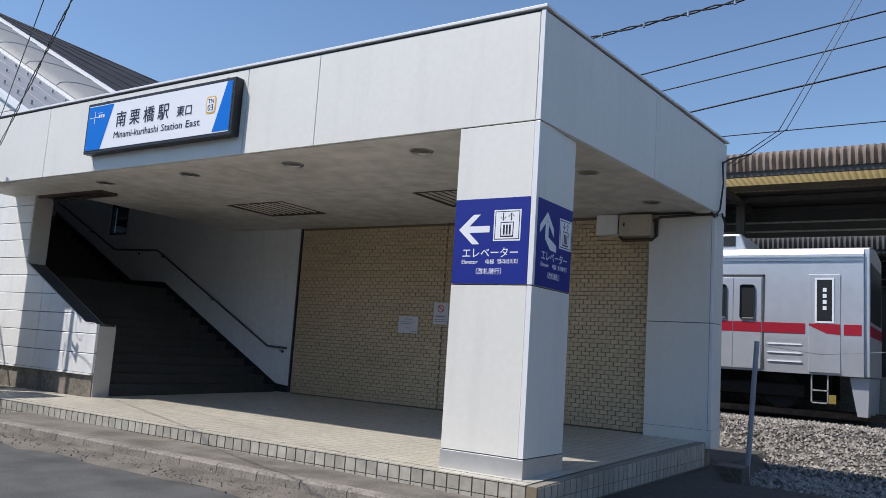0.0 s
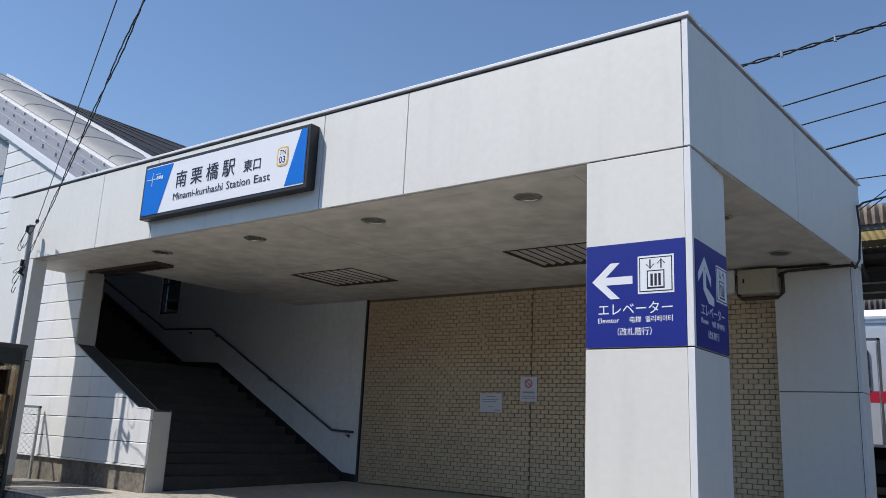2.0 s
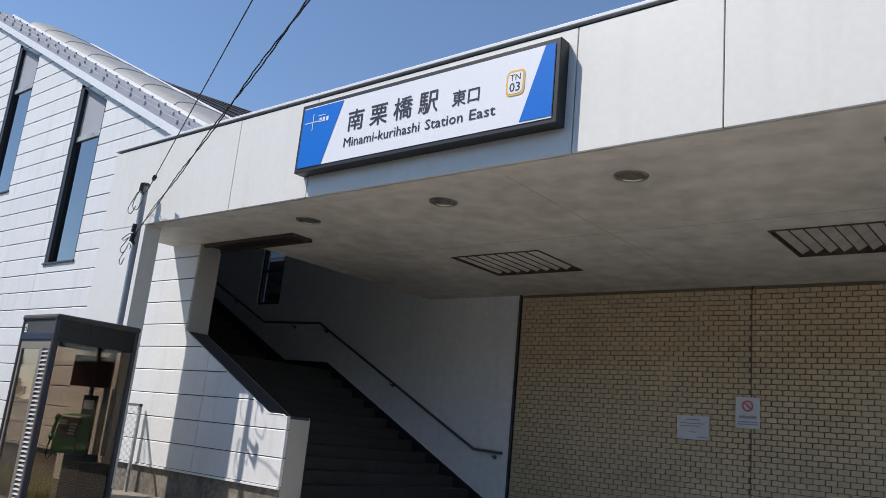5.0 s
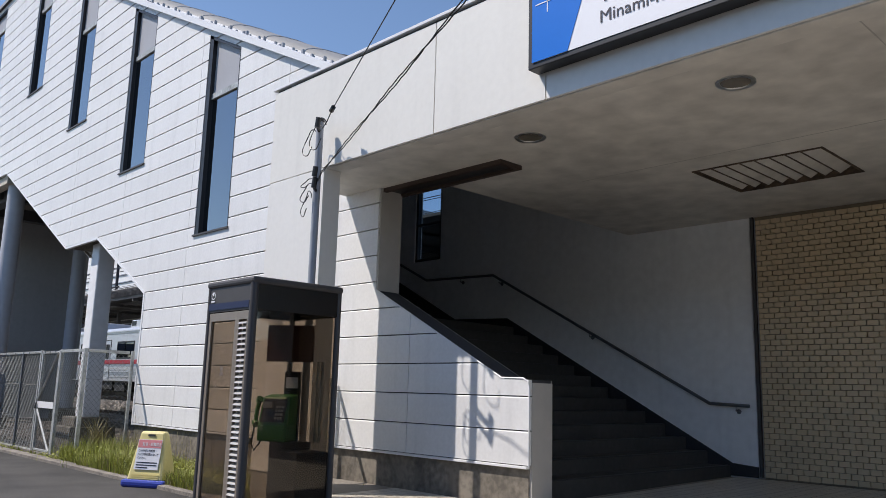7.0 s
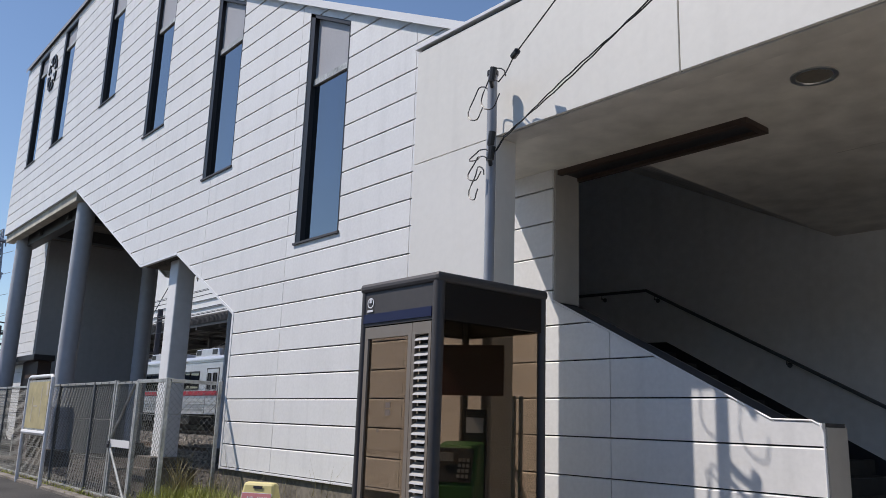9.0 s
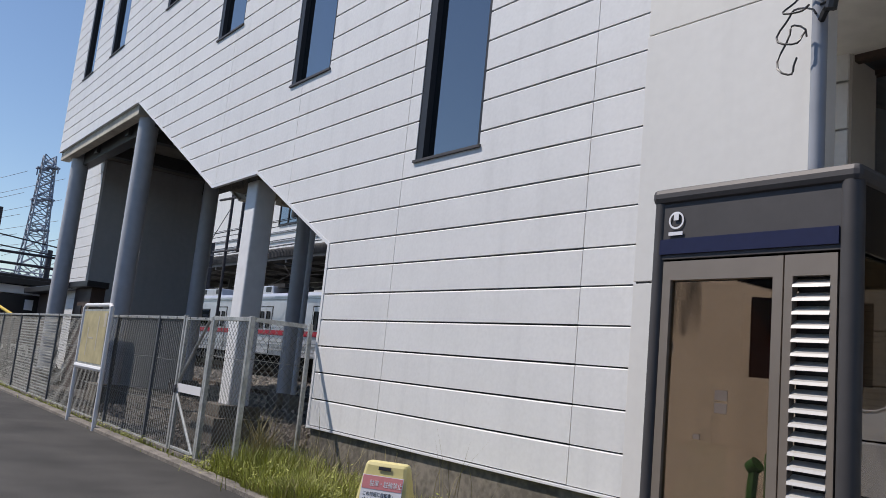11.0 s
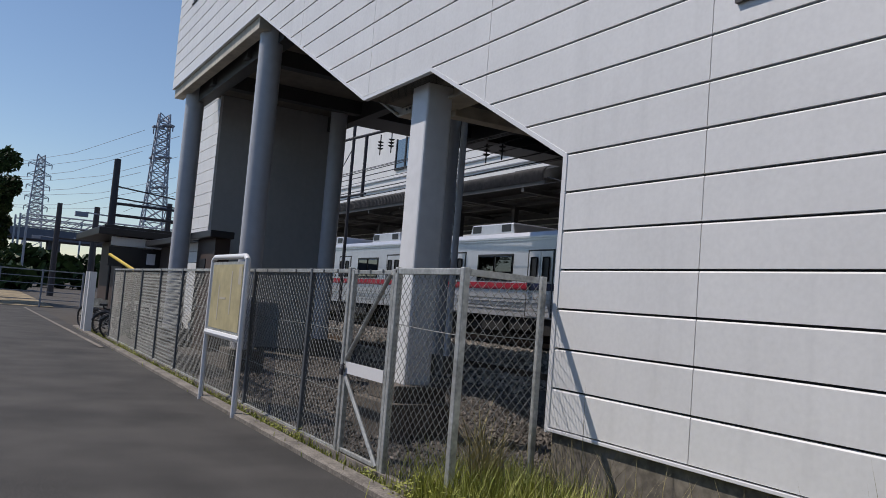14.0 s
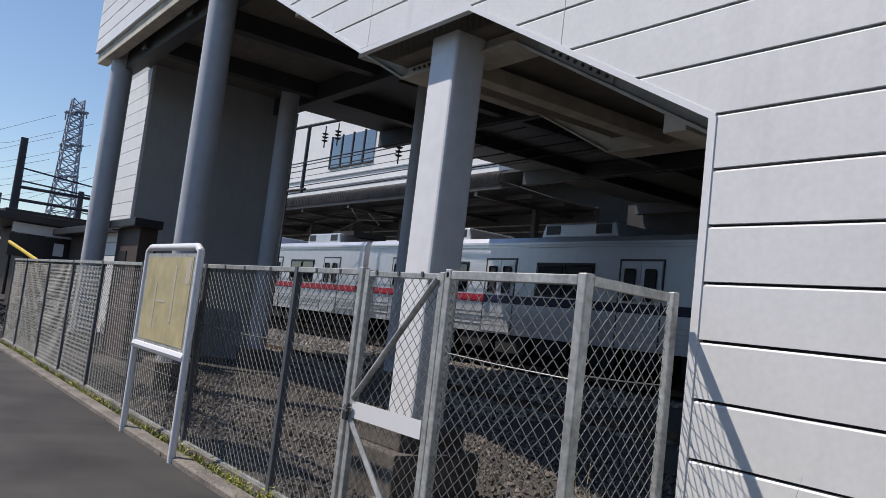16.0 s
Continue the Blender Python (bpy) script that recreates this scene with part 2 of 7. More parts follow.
M = dict(
    panel=material("cream_panel", (0.80, 0.78, 0.72), 0.45, vary=0.05, grain=14, blotch=0.7, streak=0.10, objvary=0.02),
    siding=material("white_siding", (0.80, 0.80, 0.79), 0.5, vary=0.075, grain=25, blotch=1.4, streak=0.15, objvary=0.025, bump=0.0006),
    groove=material("groove_shadow_gap", (0.06, 0.06, 0.065), 0.8),
    cap=material("white_metal_cap", (0.82, 0.82, 0.82), 0.35, vary=0.04),
    ceil=material("stained_ceiling_board", (0.68, 0.65, 0.60), 0.7, contrast=1.1, vary=0.30, grain=3.5, blotch=0.5, bump=0.0005),
    wallin=material("white_inner_wall", (0.87, 0.89, 0.90), 0.6, vary=0.10, grain=8, blotch=0.6, streak=0.12),
    tile=material("tan_brick_tile", (0.64, 0.51, 0.33), 0.33, vary=0.14, grain=9, blotch=0.8, objvary=0.05),
    tile2=island_vary(material("tan_brick_tile_far", (0.64, 0.51, 0.33), 0.33, vary=0.14, grain=9, blotch=0.8), 0.05),
    grout=material("dark_grout", (0.215, 0.175, 0.12), 0.9),
    floor=material("beige_floor_tile", (0.53, 0.49, 0.41), 0.42, vary=0.14, grain=6, blotch=0.9, objvary=0.05),
    floor2=island_vary(material("beige_floor_tile_far", (0.53, 0.49, 0.41), 0.42, vary=0.14, grain=6, blotch=0.9), 0.06),
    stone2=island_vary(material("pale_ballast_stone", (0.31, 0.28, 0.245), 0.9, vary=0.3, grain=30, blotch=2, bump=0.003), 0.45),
    asphalt2=material("worn_road_asphalt", (0.092, 0.09, 0.086), 0.85, vary=0.5, grain=55, blotch=1.8, bump=0.004, contrast=1.35),
    joint=material("floor_joint", (0.27, 0.24, 0.2), 0.9),
    edge=material("riser_tile", (0.47, 0.44, 0.38), 0.45, vary=0.3, grain=12, objvary=0.14, streak=0.35),
    conc=material("weathered_concrete", (0.31, 0.285, 0.245), 0.85, vary=0.35, grain=18, blotch=1.5, streak=0.55, bump=0.003, contrast=1.8),
    oldconc=material("old_brown_concrete", (0.15, 0.13, 0.107), 0.9, vary=0.4, grain=20, blotch=2.5, streak=0.4, bump=0.004, contrast=1.8),
    kerb=material("kerb_concrete", (0.235, 0.21, 0.18), 0.9, contrast=2.0, vary=0.4, grain=40, blotch=2.5, bump=0.003, objvary=0.08),
    pave=material("pavement_asphalt", (0.165, 0.147, 0.123), 0.9, vary=0.4, grain=60, blotch=2.2, bump=0.004, contrast=2.2),
    asphalt=material("road_asphalt", (0.054, 0.050, 0.046), 0.85, vary=0.6, grain=70, blotch=0.9, bump=0.005, contrast=1.6),
    dirt=material("dusty_gutter_dirt", (0.155, 0.136, 0.113), 0.95, contrast=2.0, vary=0.45, grain=50, blotch=2.0, bump=0.006),
    ground=material("gravel_ground", (0.082, 0.072, 0.062), 0.95, vary=0.45, grain=22, blotch=0.6, bump=0.02),
    # Darker than stone2 partly to put the building's shade into the colour.
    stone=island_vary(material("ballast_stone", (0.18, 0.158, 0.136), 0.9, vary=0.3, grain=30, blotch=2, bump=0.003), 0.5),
    stringer=material("grimy_pale_beam", (0.60, 0.55, 0.46), 0.8, vary=0.3, grain=5, blotch=1.5),
    bronze2=material("light_bronze_frame", (0.33, 0.28, 0.23), 0.4, metal=0.4, vary=0.1, grain=8),
    louvre=material("pale_louvre_metal", (0.62, 0.60, 0.56), 0.4, metal=0.3, vary=0.05),
    # Blue tint in this concrete stands for the haze of distance.
    fardeck=material("hazy_distant_concrete", (0.11, 0.13, 0.18), 0.8),
    colgrey=material("pale_grey_column_steel", (0.50, 0.51, 0.54), 0.45, vary=0.1, grain=6, blotch=1.0, streak=0.10),
    black=material("black_frame", (0.015, 0.015, 0.018), 0.45),
    bronze=material("dark_bronze_metal", (0.082, 0.077, 0.077), 0.55, metal=0.25, vary=0.15, grain=12),
    grey=material("grey_painted_steel", (0.33, 0.35, 0.39), 0.45, vary=0.12, grain=6, blotch=1.0, streak=0.08),
    greyw=material("pale_grey_column_paint", (0.86, 0.86, 0.86), 0.5, vary=0.1, grain=6, blotch=1.0, streak=0.1),
    shaft=material("grey_shaft_cladding", (0.46, 0.46, 0.455), 0.6, vary=0.1, grain=6, blotch=0.7, streak=0.1),
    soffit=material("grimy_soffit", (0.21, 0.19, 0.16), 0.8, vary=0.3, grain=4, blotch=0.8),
    steel=material("stainless_steel", (0.55, 0.56, 0.57), 0.3, metal=0.9, vary=0.12, grain=10),
    plinth=material("satin_steel_plinth", (0.72, 0.72, 0.71), 0.42, metal=0.75, vary=0.10, grain=10),
    found=material("damp_stained_foundation", (0.215, 0.19, 0.155), 0.9, vary=0.4, grain=14, blotch=1.8, streak=0.6, bump=0.003, contrast=1.8),
    galv=material("galvanised_steel", (0.50, 0.51, 0.49), 0.5, metal=0.4, vary=0.45, grain=26, blotch=5, streak=0.4, bump=0.0008),
    wire=material("galvanised_wire", (0.29, 0.30, 0.285), 0.45, metal=0.5, vary=0.2),
    darkpost=material("dark_green_grey_post", (0.10, 0.11, 0.12), 0.5, vary=0.2),
    blue=material("sign_blue", (0.0, 0.17, 0.66), 0.5, vary=0.03, spec=0.2),
    navy=material("elevator_sign_navy", (0.010, 0.022, 0.25), 0.4, vary=0.06),
    white=material("sign_white", (0.86, 0.87, 0.90), 0.4, vary=0.02),
    ink=material("sign_ink", (0.01, 0.01, 0.025), 0.5),
    orange=material("sign_orange", (0.85, 0.50, 0.08), 0.4),
    pinkred=material("sign_pink_red", (0.75, 0.12, 0.18), 0.5),
    fadedred=material("sun_faded_red", (0.74, 0.27, 0.28), 0.6, vary=0.1),
    roof=material("dark_slate_roof", (0.022, 0.026, 0.038), 0.75, spec=0.2, vary=0.2, grain=3, blotch=0.6),
    barrel=material("pale_grey_roof_sheet", (0.28, 0.28, 0.275), 0.65, vary=0.12, grain=10, streak=0.15),
    flash=material("galvanised_flashing", (0.35, 0.35, 0.36), 0.55, metal=0.1, vary=0.12, grain=8, streak=0.1),
    stair=material("dark_stair_tread", (0.058, 0.054, 0.05), 0.75, vary=0.3, grain=14),
    skirt=material("black_skirting", (0.03, 0.03, 0.035), 0.5),
    rail=material("worn_handrail", (0.16, 0.17, 0.19), 0.4, metal=0.5),
    trainb=material("brushed_train_steel", (0.66, 0.67, 0.70), 0.38, metal=0.6, vary=0.08, grain=4, streak=0.06),
    trainr=material("train_red_band", (0.36, 0.012, 0.03), 0.4),
    under=material("train_underfloor", (0.014, 0.014, 0.014), 0.8, vary=0.4, grain=5),
    troof=material("train_roof_grey", (0.14, 0.14, 0.14), 0.6, vary=0.2),
    canopy=material("rusty_brown_canopy", (0.21, 0.165, 0.135), 0.7, vary=0.45, grain=5, blotch=1.5),
    # Darker edge sheet for canopies without the yellow cover.
    canopyd=material("dark_canopy_edge", (0.085, 0.08, 0.076), 0.75, vary=0.45, grain=5, blotch=1.5),
    canopyy=sheet("yellowed_translucent_sheet", (0.50, 0.39, 0.18)),
    lining=material("grey_lining", (0.46, 0.44, 0.41), 0.55, vary=0.1, grain=6),
    band=material("dark_blue_band", (0.012, 0.015, 0.06), 0.4),
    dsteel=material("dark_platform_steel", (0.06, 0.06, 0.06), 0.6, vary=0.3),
    green=material("payphone_green", (0.05, 0.19, 0.045), 0.4, vary=0.1),
    rubber=material("black_plastic", (0.02, 0.02, 0.02), 0.4),
    brown=material("dark_brown_board", (0.07, 0.045, 0.035), 0.6, vary=0.2),
    rust=material("rusty_brown_steel", (0.11, 0.075, 0.05), 0.8, vary=0.5, grain=20, blotch=4.0, contrast=1.6),
    maroon=material("maroon_board", (0.085, 0.030, 0.022), 0.5, vary=0.2),
    header_shaded=material("shaded_header_black", (0.014, 0.013, 0.014), 0.25, vary=0.2),
    duct=material("dull_amber_label", (0.28, 0.20, 0.04), 0.6),
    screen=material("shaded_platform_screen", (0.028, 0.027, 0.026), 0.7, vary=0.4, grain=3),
    paper=material("white_paper", (0.72, 0.74, 0.80), 0.7, vary=0.03),
    mapp=material("sun_faded_map", (0.52, 0.45, 0.25), 0.6, vary=0.25, grain=7, blotch=3.0),
    yellow=material("cream_yellow_plastic", (0.78, 0.68, 0.30), 0.4, vary=0.08),
    bluep=material("blue_plastic_base", (0.04, 0.07, 0.42), 0.4),
    cream=material("cream_steel_box", (0.55, 0.50, 0.40), 0.5, vary=0.12, streak=0.2),
    grass=island_vary(material("grass_blade", (0.34, 0.36, 0.07), 0.6, vary=0.3, grain=3), 0.45),
    weed=island_vary(material("dry_weed", (0.34, 0.29, 0.14), 0.8, vary=0.3, grain=3), 0.35),
    leaf=island_vary(material("dark_leaf", (0.035, 0.07, 0.02), 0.6, vary=0.3, grain=3), 0.45),
    bark=material("bark", (0.10, 0.08, 0.06), 0.9, vary=0.4, grain=10),
    # Far steel with blue haze mixed into its colour.
    far=material("hazy_distant_steel", (0.30, 0.34, 0.42), 0.7),
    fard=material("dark_pole_concrete", (0.055, 0.055, 0.065), 0.8),
    amber=material("yellow_barrier_paint", (0.75, 0.52, 0.04), 0.5),
    pane=glass("window_glass", (0.10, 0.14, 0.20), 0.34),
    tint=glass("bronze_tinted_glass", (0.76, 0.705, 0.645), 0.04),
    stairglass=glass("clear_window_glass", (0.7, 0.78, 0.85), 0.05),
    clear=glass("train_window_glass", (0.05, 0.06, 0.07), 0.10),
    blind=material("grey_window_panel", (0.40, 0.40, 0.42), 0.5, vary=0.1),
    finp=mould(material("cream_fin_panel", (0.79, 0.775, 0.73), 0.45, vary=0.05, grain=14, blotch=0.7, streak=0.10), -16.12, -15.72, 1.84, 2.34),
    drylot=material("dry_grass_lot", (0.30, 0.235, 0.14), 0.95, vary=0.4, grain=3, blotch=0.3, contrast=1.8),
    lens=material("lamp_lens", (0.16, 0.14, 0.11), 0.25),
)


# ---- builders ----
class Mesh:
    """Collects vertices and faces of one part."""

    def __init__(self):
        self.v, self.f = [], []

    def add(self, verts, faces):
        n = len(self.v)
        self.v += [tuple(p) for p in verts]
        self.f += [tuple(i + n for i in q) for q in faces]
        return self

    def box(self, x0, y0, z0, x1, y1, z1):
        p = [(x, y, z) for x in (x0, x1) for y in (y0, y1) for z in (z0, z1)]
        return self.add(p, [(0, 1, 3, 2), (4, 6, 7, 5), (0, 4, 5, 1), (2, 3, 7, 6), (0, 2, 6, 4), (1, 5, 7, 3)])

    def prism(self, poly, axis, a, b):
        """poly: convex or simple outline in the other two axes, taken in their order; swept from a to b along axis."""
        n = len(poly)
        put = {"x": lambda u, v, w: (w, u, v), "y": lambda u, v, w: (u, w, v), "z": lambda u, v, w: (u, v, w)}[axis]
        v = [put(u, w, a) for u, w in poly] + [put(u, w, b) for u, w in poly]
        return self.add(v, [tuple(range(n)), tuple(range(2 * n - 1, n - 1, -1))] + [(i, i + n, (i + 1) % n + n, (i + 1) % n) for i in range(n)])

    def tube(self, pts, r, n=8, r2=None):
        """A round bar through the points, with closed ends; r2: radius at the far end."""
        pts = [Vector(p) for p in pts]
        rings = []
        for i, p in enumerate(pts):
            d = (pts[min(i + 1, len(pts) - 1)] - pts[max(i - 1, 0)]).normalized()
            a = d.orthogonal().normalized() if abs(d.z) > 0.95 else d.cross(Vector((0, 0, 1))).normalized()
            b = d.cross(a)
            k = r + ((r2 if r2 is not None else r) - r) * i / max(1, len(pts) - 1)
            rings.append([p + k * (math.cos(2 * math.pi * j / n) * a + math.sin(2 * math.pi * j / n) * b) for j in range(n)])
        v = [q for ring in rings for q in ring]
        f = [(i * n + j, i * n + (j + 1) % n, (i + 1) * n + (j + 1) % n, (i + 1) * n + j) for i in range(len(pts) - 1) for j in range(n)]
        f += [tuple(range(n - 1, -1, -1)), tuple(range(len(v) - n, len(v)))]
        return self.add(v, f)

    def grid(self, rows):
        """A sheet through rows of points."""
        w = len(rows[0])
        return self.add([p for r in rows for p in r], [(i * w + j, i * w + j + 1, (i + 1) * w + j + 1, (i + 1) * w + j) for i in range(len(rows) - 1) for j in range(w - 1)])

    def data(self, name, mat, smooth=False, bevel=0.0, fix=True):
        me = bpy.data.meshes.new(name)
        me.from_pydata(self.v, [], self.f)
        me.materials.append(mat)
        if fix or bevel:
            bm = bmesh.new()
            bm.from_mesh(me)
            if fix:
                bmesh.ops.recalc_face_normals(bm, faces=bm.faces)
            if bevel:
                bmesh.ops.bevel(bm, geom=[e for e in bm.edges if len(e.link_faces) == 2 and e.calc_face_angle(0) > 0.6], offset=bevel, segments=2, affect="EDGES", profile=0.5)
            bm.to_mesh(me)
            bm.free()
        if smooth:
            me.polygons.foreach_set("use_smooth", [True] * len(me.polygons))
            me.set_sharp_from_angle(angle=radians(40))
        return me


def part(name, mesh, mat, parent=None, label="", smooth=False, bevel=0.0, fix=True):
    ob = new(name, mesh.data(name, mat, smooth, bevel, fix))
    if parent:
        ob.parent = parent
    if label:
        tagged(ob, label)
    return ob


def thing(name, label, category, group="", at=(0, 0, 0), kind=""):
    ob = new(name)
    ob.location = at
    ob.empty_display_size = 0.2
    return tagged(ob, label, category, group, kind)


def setting(name, mesh, mat, label, category, smooth=False, bevel=0.0, fix=True):
    return tagged(part(name, mesh, mat, None, "", smooth, bevel, fix), label, category, "", "structure")


def writing(name, body, size, mat, parent, m, stretch=1.0, bold=0.0, depth=0.002, align="LEFT", width=0.0):
    """Letters as a thin mesh in the plane of m (x along the line, y up)."""
    c = bpy.data.curves.new(name, "FONT")
    c.body, c.size, c.extrude, c.offset, c.align_x = body, size, depth, bold, align
    c.resolution_u = 2
    tmp = new("tmp_text", c)
    me = bpy.data.meshes.new_from_object(tmp.evaluated_get(bpy.context.evaluated_depsgraph_get()))
    bpy.data.objects.remove(tmp)
    if width:
        stretch = width / max(v.co.x for v in me.vertices)
    me.transform(m @ Matrix.Diagonal((stretch, 1, 1, 1)))
    me.materials.clear()
    me.materials.append(mat)
    ob = new(name, me)
    ob.parent = parent
    return ob


FRONT = Matrix(((1, 0, 0, 0), (0, 0, -1, 0), (0, 1, 0, 0), (0, 0, 0, 1)))    # text plane facing -y
SIDE = Matrix(((0, 0, 1, 0), (1, 0, 0, 0), (0, 1, 0, 0), (0, 0, 0, 1)))      # text plane facing +x


def clip(poly, a, b, c):
    """Keeps of a convex polygon what has a*u + b*v <= c."""
    out = []
    for i, p in enumerate(poly):
        q = poly[(i + 1) % len(poly)]
        dp, dq = a * p[0] + b * p[1] - c, a * q[0] + b * q[1] - c
        if dp <= 0:
            out.append(p)
        if (dp < 0 < dq) or (dq < 0 < dp):
            k = dp / (dp - dq)
            out.append((p[0] + k * (q[0] - p[0]), p[1] + k * (q[1] - p[1])))
    return out


# ---- plan ----
YF, YS, YB = 7.42, 8.55, 13.1          # fascia, siding wall, back wall
ZC, ZF0, ZF1 = 3.95, 3.91, 5.14        # ceiling, fascia bottom and top
XL, XR = -16.27, -3.99                 # fascia ends
SL = 0.494                             # slope of the stair roof
TOP = 13.2                            # flat top of the upper storey
GROOVE0, PITCH = 0.68, 0.342


def eave(x):
    return min(TOP, 6.0 + SL * (-16.9 - x))


def floor_z(y):
    return 0.26 + (y - 7.3) * 0.0165


def bed_z(x, y):
    """Height of the ballast: lower beside the entrance than under the stair building."""
    far = float(np.interp(y, (13.4, 15.5, 17.5, 24.2, 25.5), (0.0, 0.12, 0.42, 0.45, 0.2)))
    near = float(np.interp(y, (12.9, 15.5, 17.2, 18.6, 24.2, 25.5), (-0.32, -0.27, 0.08, 0.40, 0.45, 0.2)))
    return near if x > -9 else far


# ---- ground ----
g = Mesh()
g.grid([[(x, y, -0.34 if -3.5 < x < 41 and 12.7 < y < 24 else -0.02) for x in (-3000, -400, -70, -20, -3.6, -3.3, 40, 42, 400, 3000)] for y in (-3000, -300, -20, 6, 11.5, 12.8, 23, 25, 40, 300, 3000)])
setting("ground", g, M["ground"], "dusty gravel ground round the station", "ground")
road = Mesh()
road.grid([[(x, y, 0.0) for x in np.arange(-64, -12.4, 3.0)] for y in (-14, -8, -3, 1, 4, 5.7)])
road2 = Mesh()
road2.grid([[(x, y, 0.0) for x in np.arange(-13, 41, 3.0)] for y in (-14, -8, -3, 1, 4, 6.1)])
setting("road_forecourt", road2, M["asphalt2"], "worn grey asphalt in front of the station", "road")
road.grid([[(x, y, 0.0) for x in np.arange(-64, -12.4, 3.0)] for y in (5.7, 6.6, 7.28)])
ln = Mesh()
ln.grid([[(x, 7.04 - (-37.6 - x) * 0.0226 + dy, 0.014) for x in (-37.6, -45, -54, -60)] for dy in (-0.06, 0.06)])
setting("road_edge_line", ln, M["kerb"], "worn pale edge line along the road", "road marking")
setting("road", road, M["asphalt"], "patched grey asphalt station road", "road")
gut = Mesh()
random.seed(5)
gut.grid([[(x, 5.62 + 0.16 * noise.noise((x * 1.3, 0, 0)) if k == 0 else 6.25, 0.002 if k == 0 else 0.02) for x in np.arange(-12.3, 30, 0.3)] for k in range(2)])
setting("gutter", gut, M["dirt"], "dusty dirt along the kerb", "ground")
pv = Mesh()
pv.grid([[(x, y, 0.112 if y < 6.8 else float(np.interp(x, (-12.4, -3.6), (0.125, 0.055)))) for x in (-12.38, -8, -3.6, 6, 30)] for y in (6.37, 7.32)])
pv.prism([(-12.4, 6.3), (-12.38, 6.3), (-12.38, 7.2), (-12.4, 7.2)], "z", -0.02, 0.112)
setting("pavement", pv, M["pave"], "narrow asphalt pavement strip behind a kerb", "pavement")
ball = Mesh()
ball.grid([[(x, y, bed_z(x, y) + 0.03 * noise.noise((x * 0.4, y * 0.6, 0))) for x in np.arange(-72, 42, 1.5)] for y in (12.9, 13.6, 15.5, 16.5, 17.5, 18.5, 24.2, 25.5)])
ball.grid([[(x, y, 0.03 + 0.05 * noise.noise((x * 0.5, y * 0.7, 3))) for x in np.arange(-45, -22.0, 0.8)] for y in np.arange(7.62, 13.6, 0.7)])
setting("ballast_bed", ball, M["ground"], "brown-grey ballast bed under the tracks", "ballast")

# unseen plain walls added across the street to cut the sky's fill light
opp = Mesh()
opp.box(-60, -16.5, -0.02, 38, -16.0, 7.5)
opp.box(37.5, -16.0, -0.02, 38, 12.0, 6.0)
setting("wall_street", opp, M["conc"], "unseen plain wall added across the street to block sky light", "wall")

# ---- platform in front of the stairs ----
base = Mesh()
base.prism([(7.2, -0.02), (7.2, floor_z(7.2) - 0.012), (13.2, floor_z(13.2) - 0.012), (13.2, -0.02)], "x", -14.92, -3.72)
base.prism([(7.55, -0.02), (7.55, floor_z(7.55) - 0.012), (13.2, floor_z(13.2) - 0.012), (13.2, -0.02)], "x", -16.3, -14.92)
floor = setting("floor", base, M["joint"], "raised entrance floor of beige tiles with a tiled step edge", "floor")

# ---- entrance building shell ----
def side_x(y):
    return XR + (y - YF) * 0.068


slab = Mesh()
GY0, GY1, GRILLES = 10.4, 11.6, ((-12.1, -10.65), (-7.75, -6.42))     # openings for the two air grilles
slab.prism([(XL + 0.1, YF + 0.2), (side_x(YF + 0.2) - 0.2, YF + 0.2), (side_x(GY0) - 0.2, GY0), (-14.7, GY0), (-14.7, 8.95), (XL + 0.1, 8.95)], "z", ZC, ZC + 0.12)
slab.prism([(-14.7, GY1), (side_x(GY1) - 0.2, GY1), (side_x(13.3) - 0.2, 13.3), (-14.7, 13.3)], "z", ZC, ZC + 0.12)
slab.box(-14.7, GY0, ZC, GRILLES[0][0], GY1, ZC + 0.12)
slab.box(GRILLES[0][1], GY0, ZC, GRILLES[1][0], GY1, ZC + 0.12)
slab.prism([(GRILLES[1][1], GY0), (side_x(GY0) - 0.2, GY0), (side_x(GY1) - 0.2, GY1), (GRILLES[1][1], GY1)], "z", ZC, ZC + 0.12)
slab.add([(-14.7, 8.95, ZC), (-14.7, YB + 0.1, ZC), (-26.0, YB + 0.1, ZC + 0.5 * 11.3), (-26.0, 8.95, ZC + 0.5 * 11.3),
          (-14.7, 8.95, ZC + .12), (-14.7, YB + 0.1, ZC + .12), (-26.0, YB + 0.1, ZC + .12 + 0.5 * 11.3), (-26.0, 8.95, ZC + .12 + 0.5 * 11.3)],
         [(0, 1, 2, 3), (4, 7, 6, 5), (0, 3, 7, 4), (1, 5, 6, 2), (2, 6, 7, 3), (0, 4, 5, 1)])
setting("ceiling", slab, M["ceil"], "stained pale grey ceiling boards over the entrance", "ceiling")
deck = Mesh()
deck.prism([(XL + 0.1, YF + 0.3), (side_x(YF) - 0.2, YF + 0.3), (side_x(13.3) - 0.2, 13.2), (-15.6, 13.2), (-15.6, 8.5), (XL + 0.1, 8.5)], "z", 4.9, 5.02)
setting("flat_roof", deck, M["conc"], "flat roof deck behind the fascia", "roof")

fas = thing("fascia", "cream metal-panel fascia with dark joints and a white cap", "fascia", kind="structure")
bk = Mesh()
bk.prism([(XL + .02, YF + 0.03), (XR - 0.02, YF + 0.03), (side_x(13.3) - 0.03, 13.28), (side_x(13.3) - 0.25, 13.28), (XR - 0.25, YF + 0.26), (XL + .02, YF + 0.26)], "z", ZF0 + 0.01, ZF1 - 0.014)
part("backing", bk, M["groove"], fas)
cuts = [XL, -13.26, -11.84, -8.46, -7.16, XR]
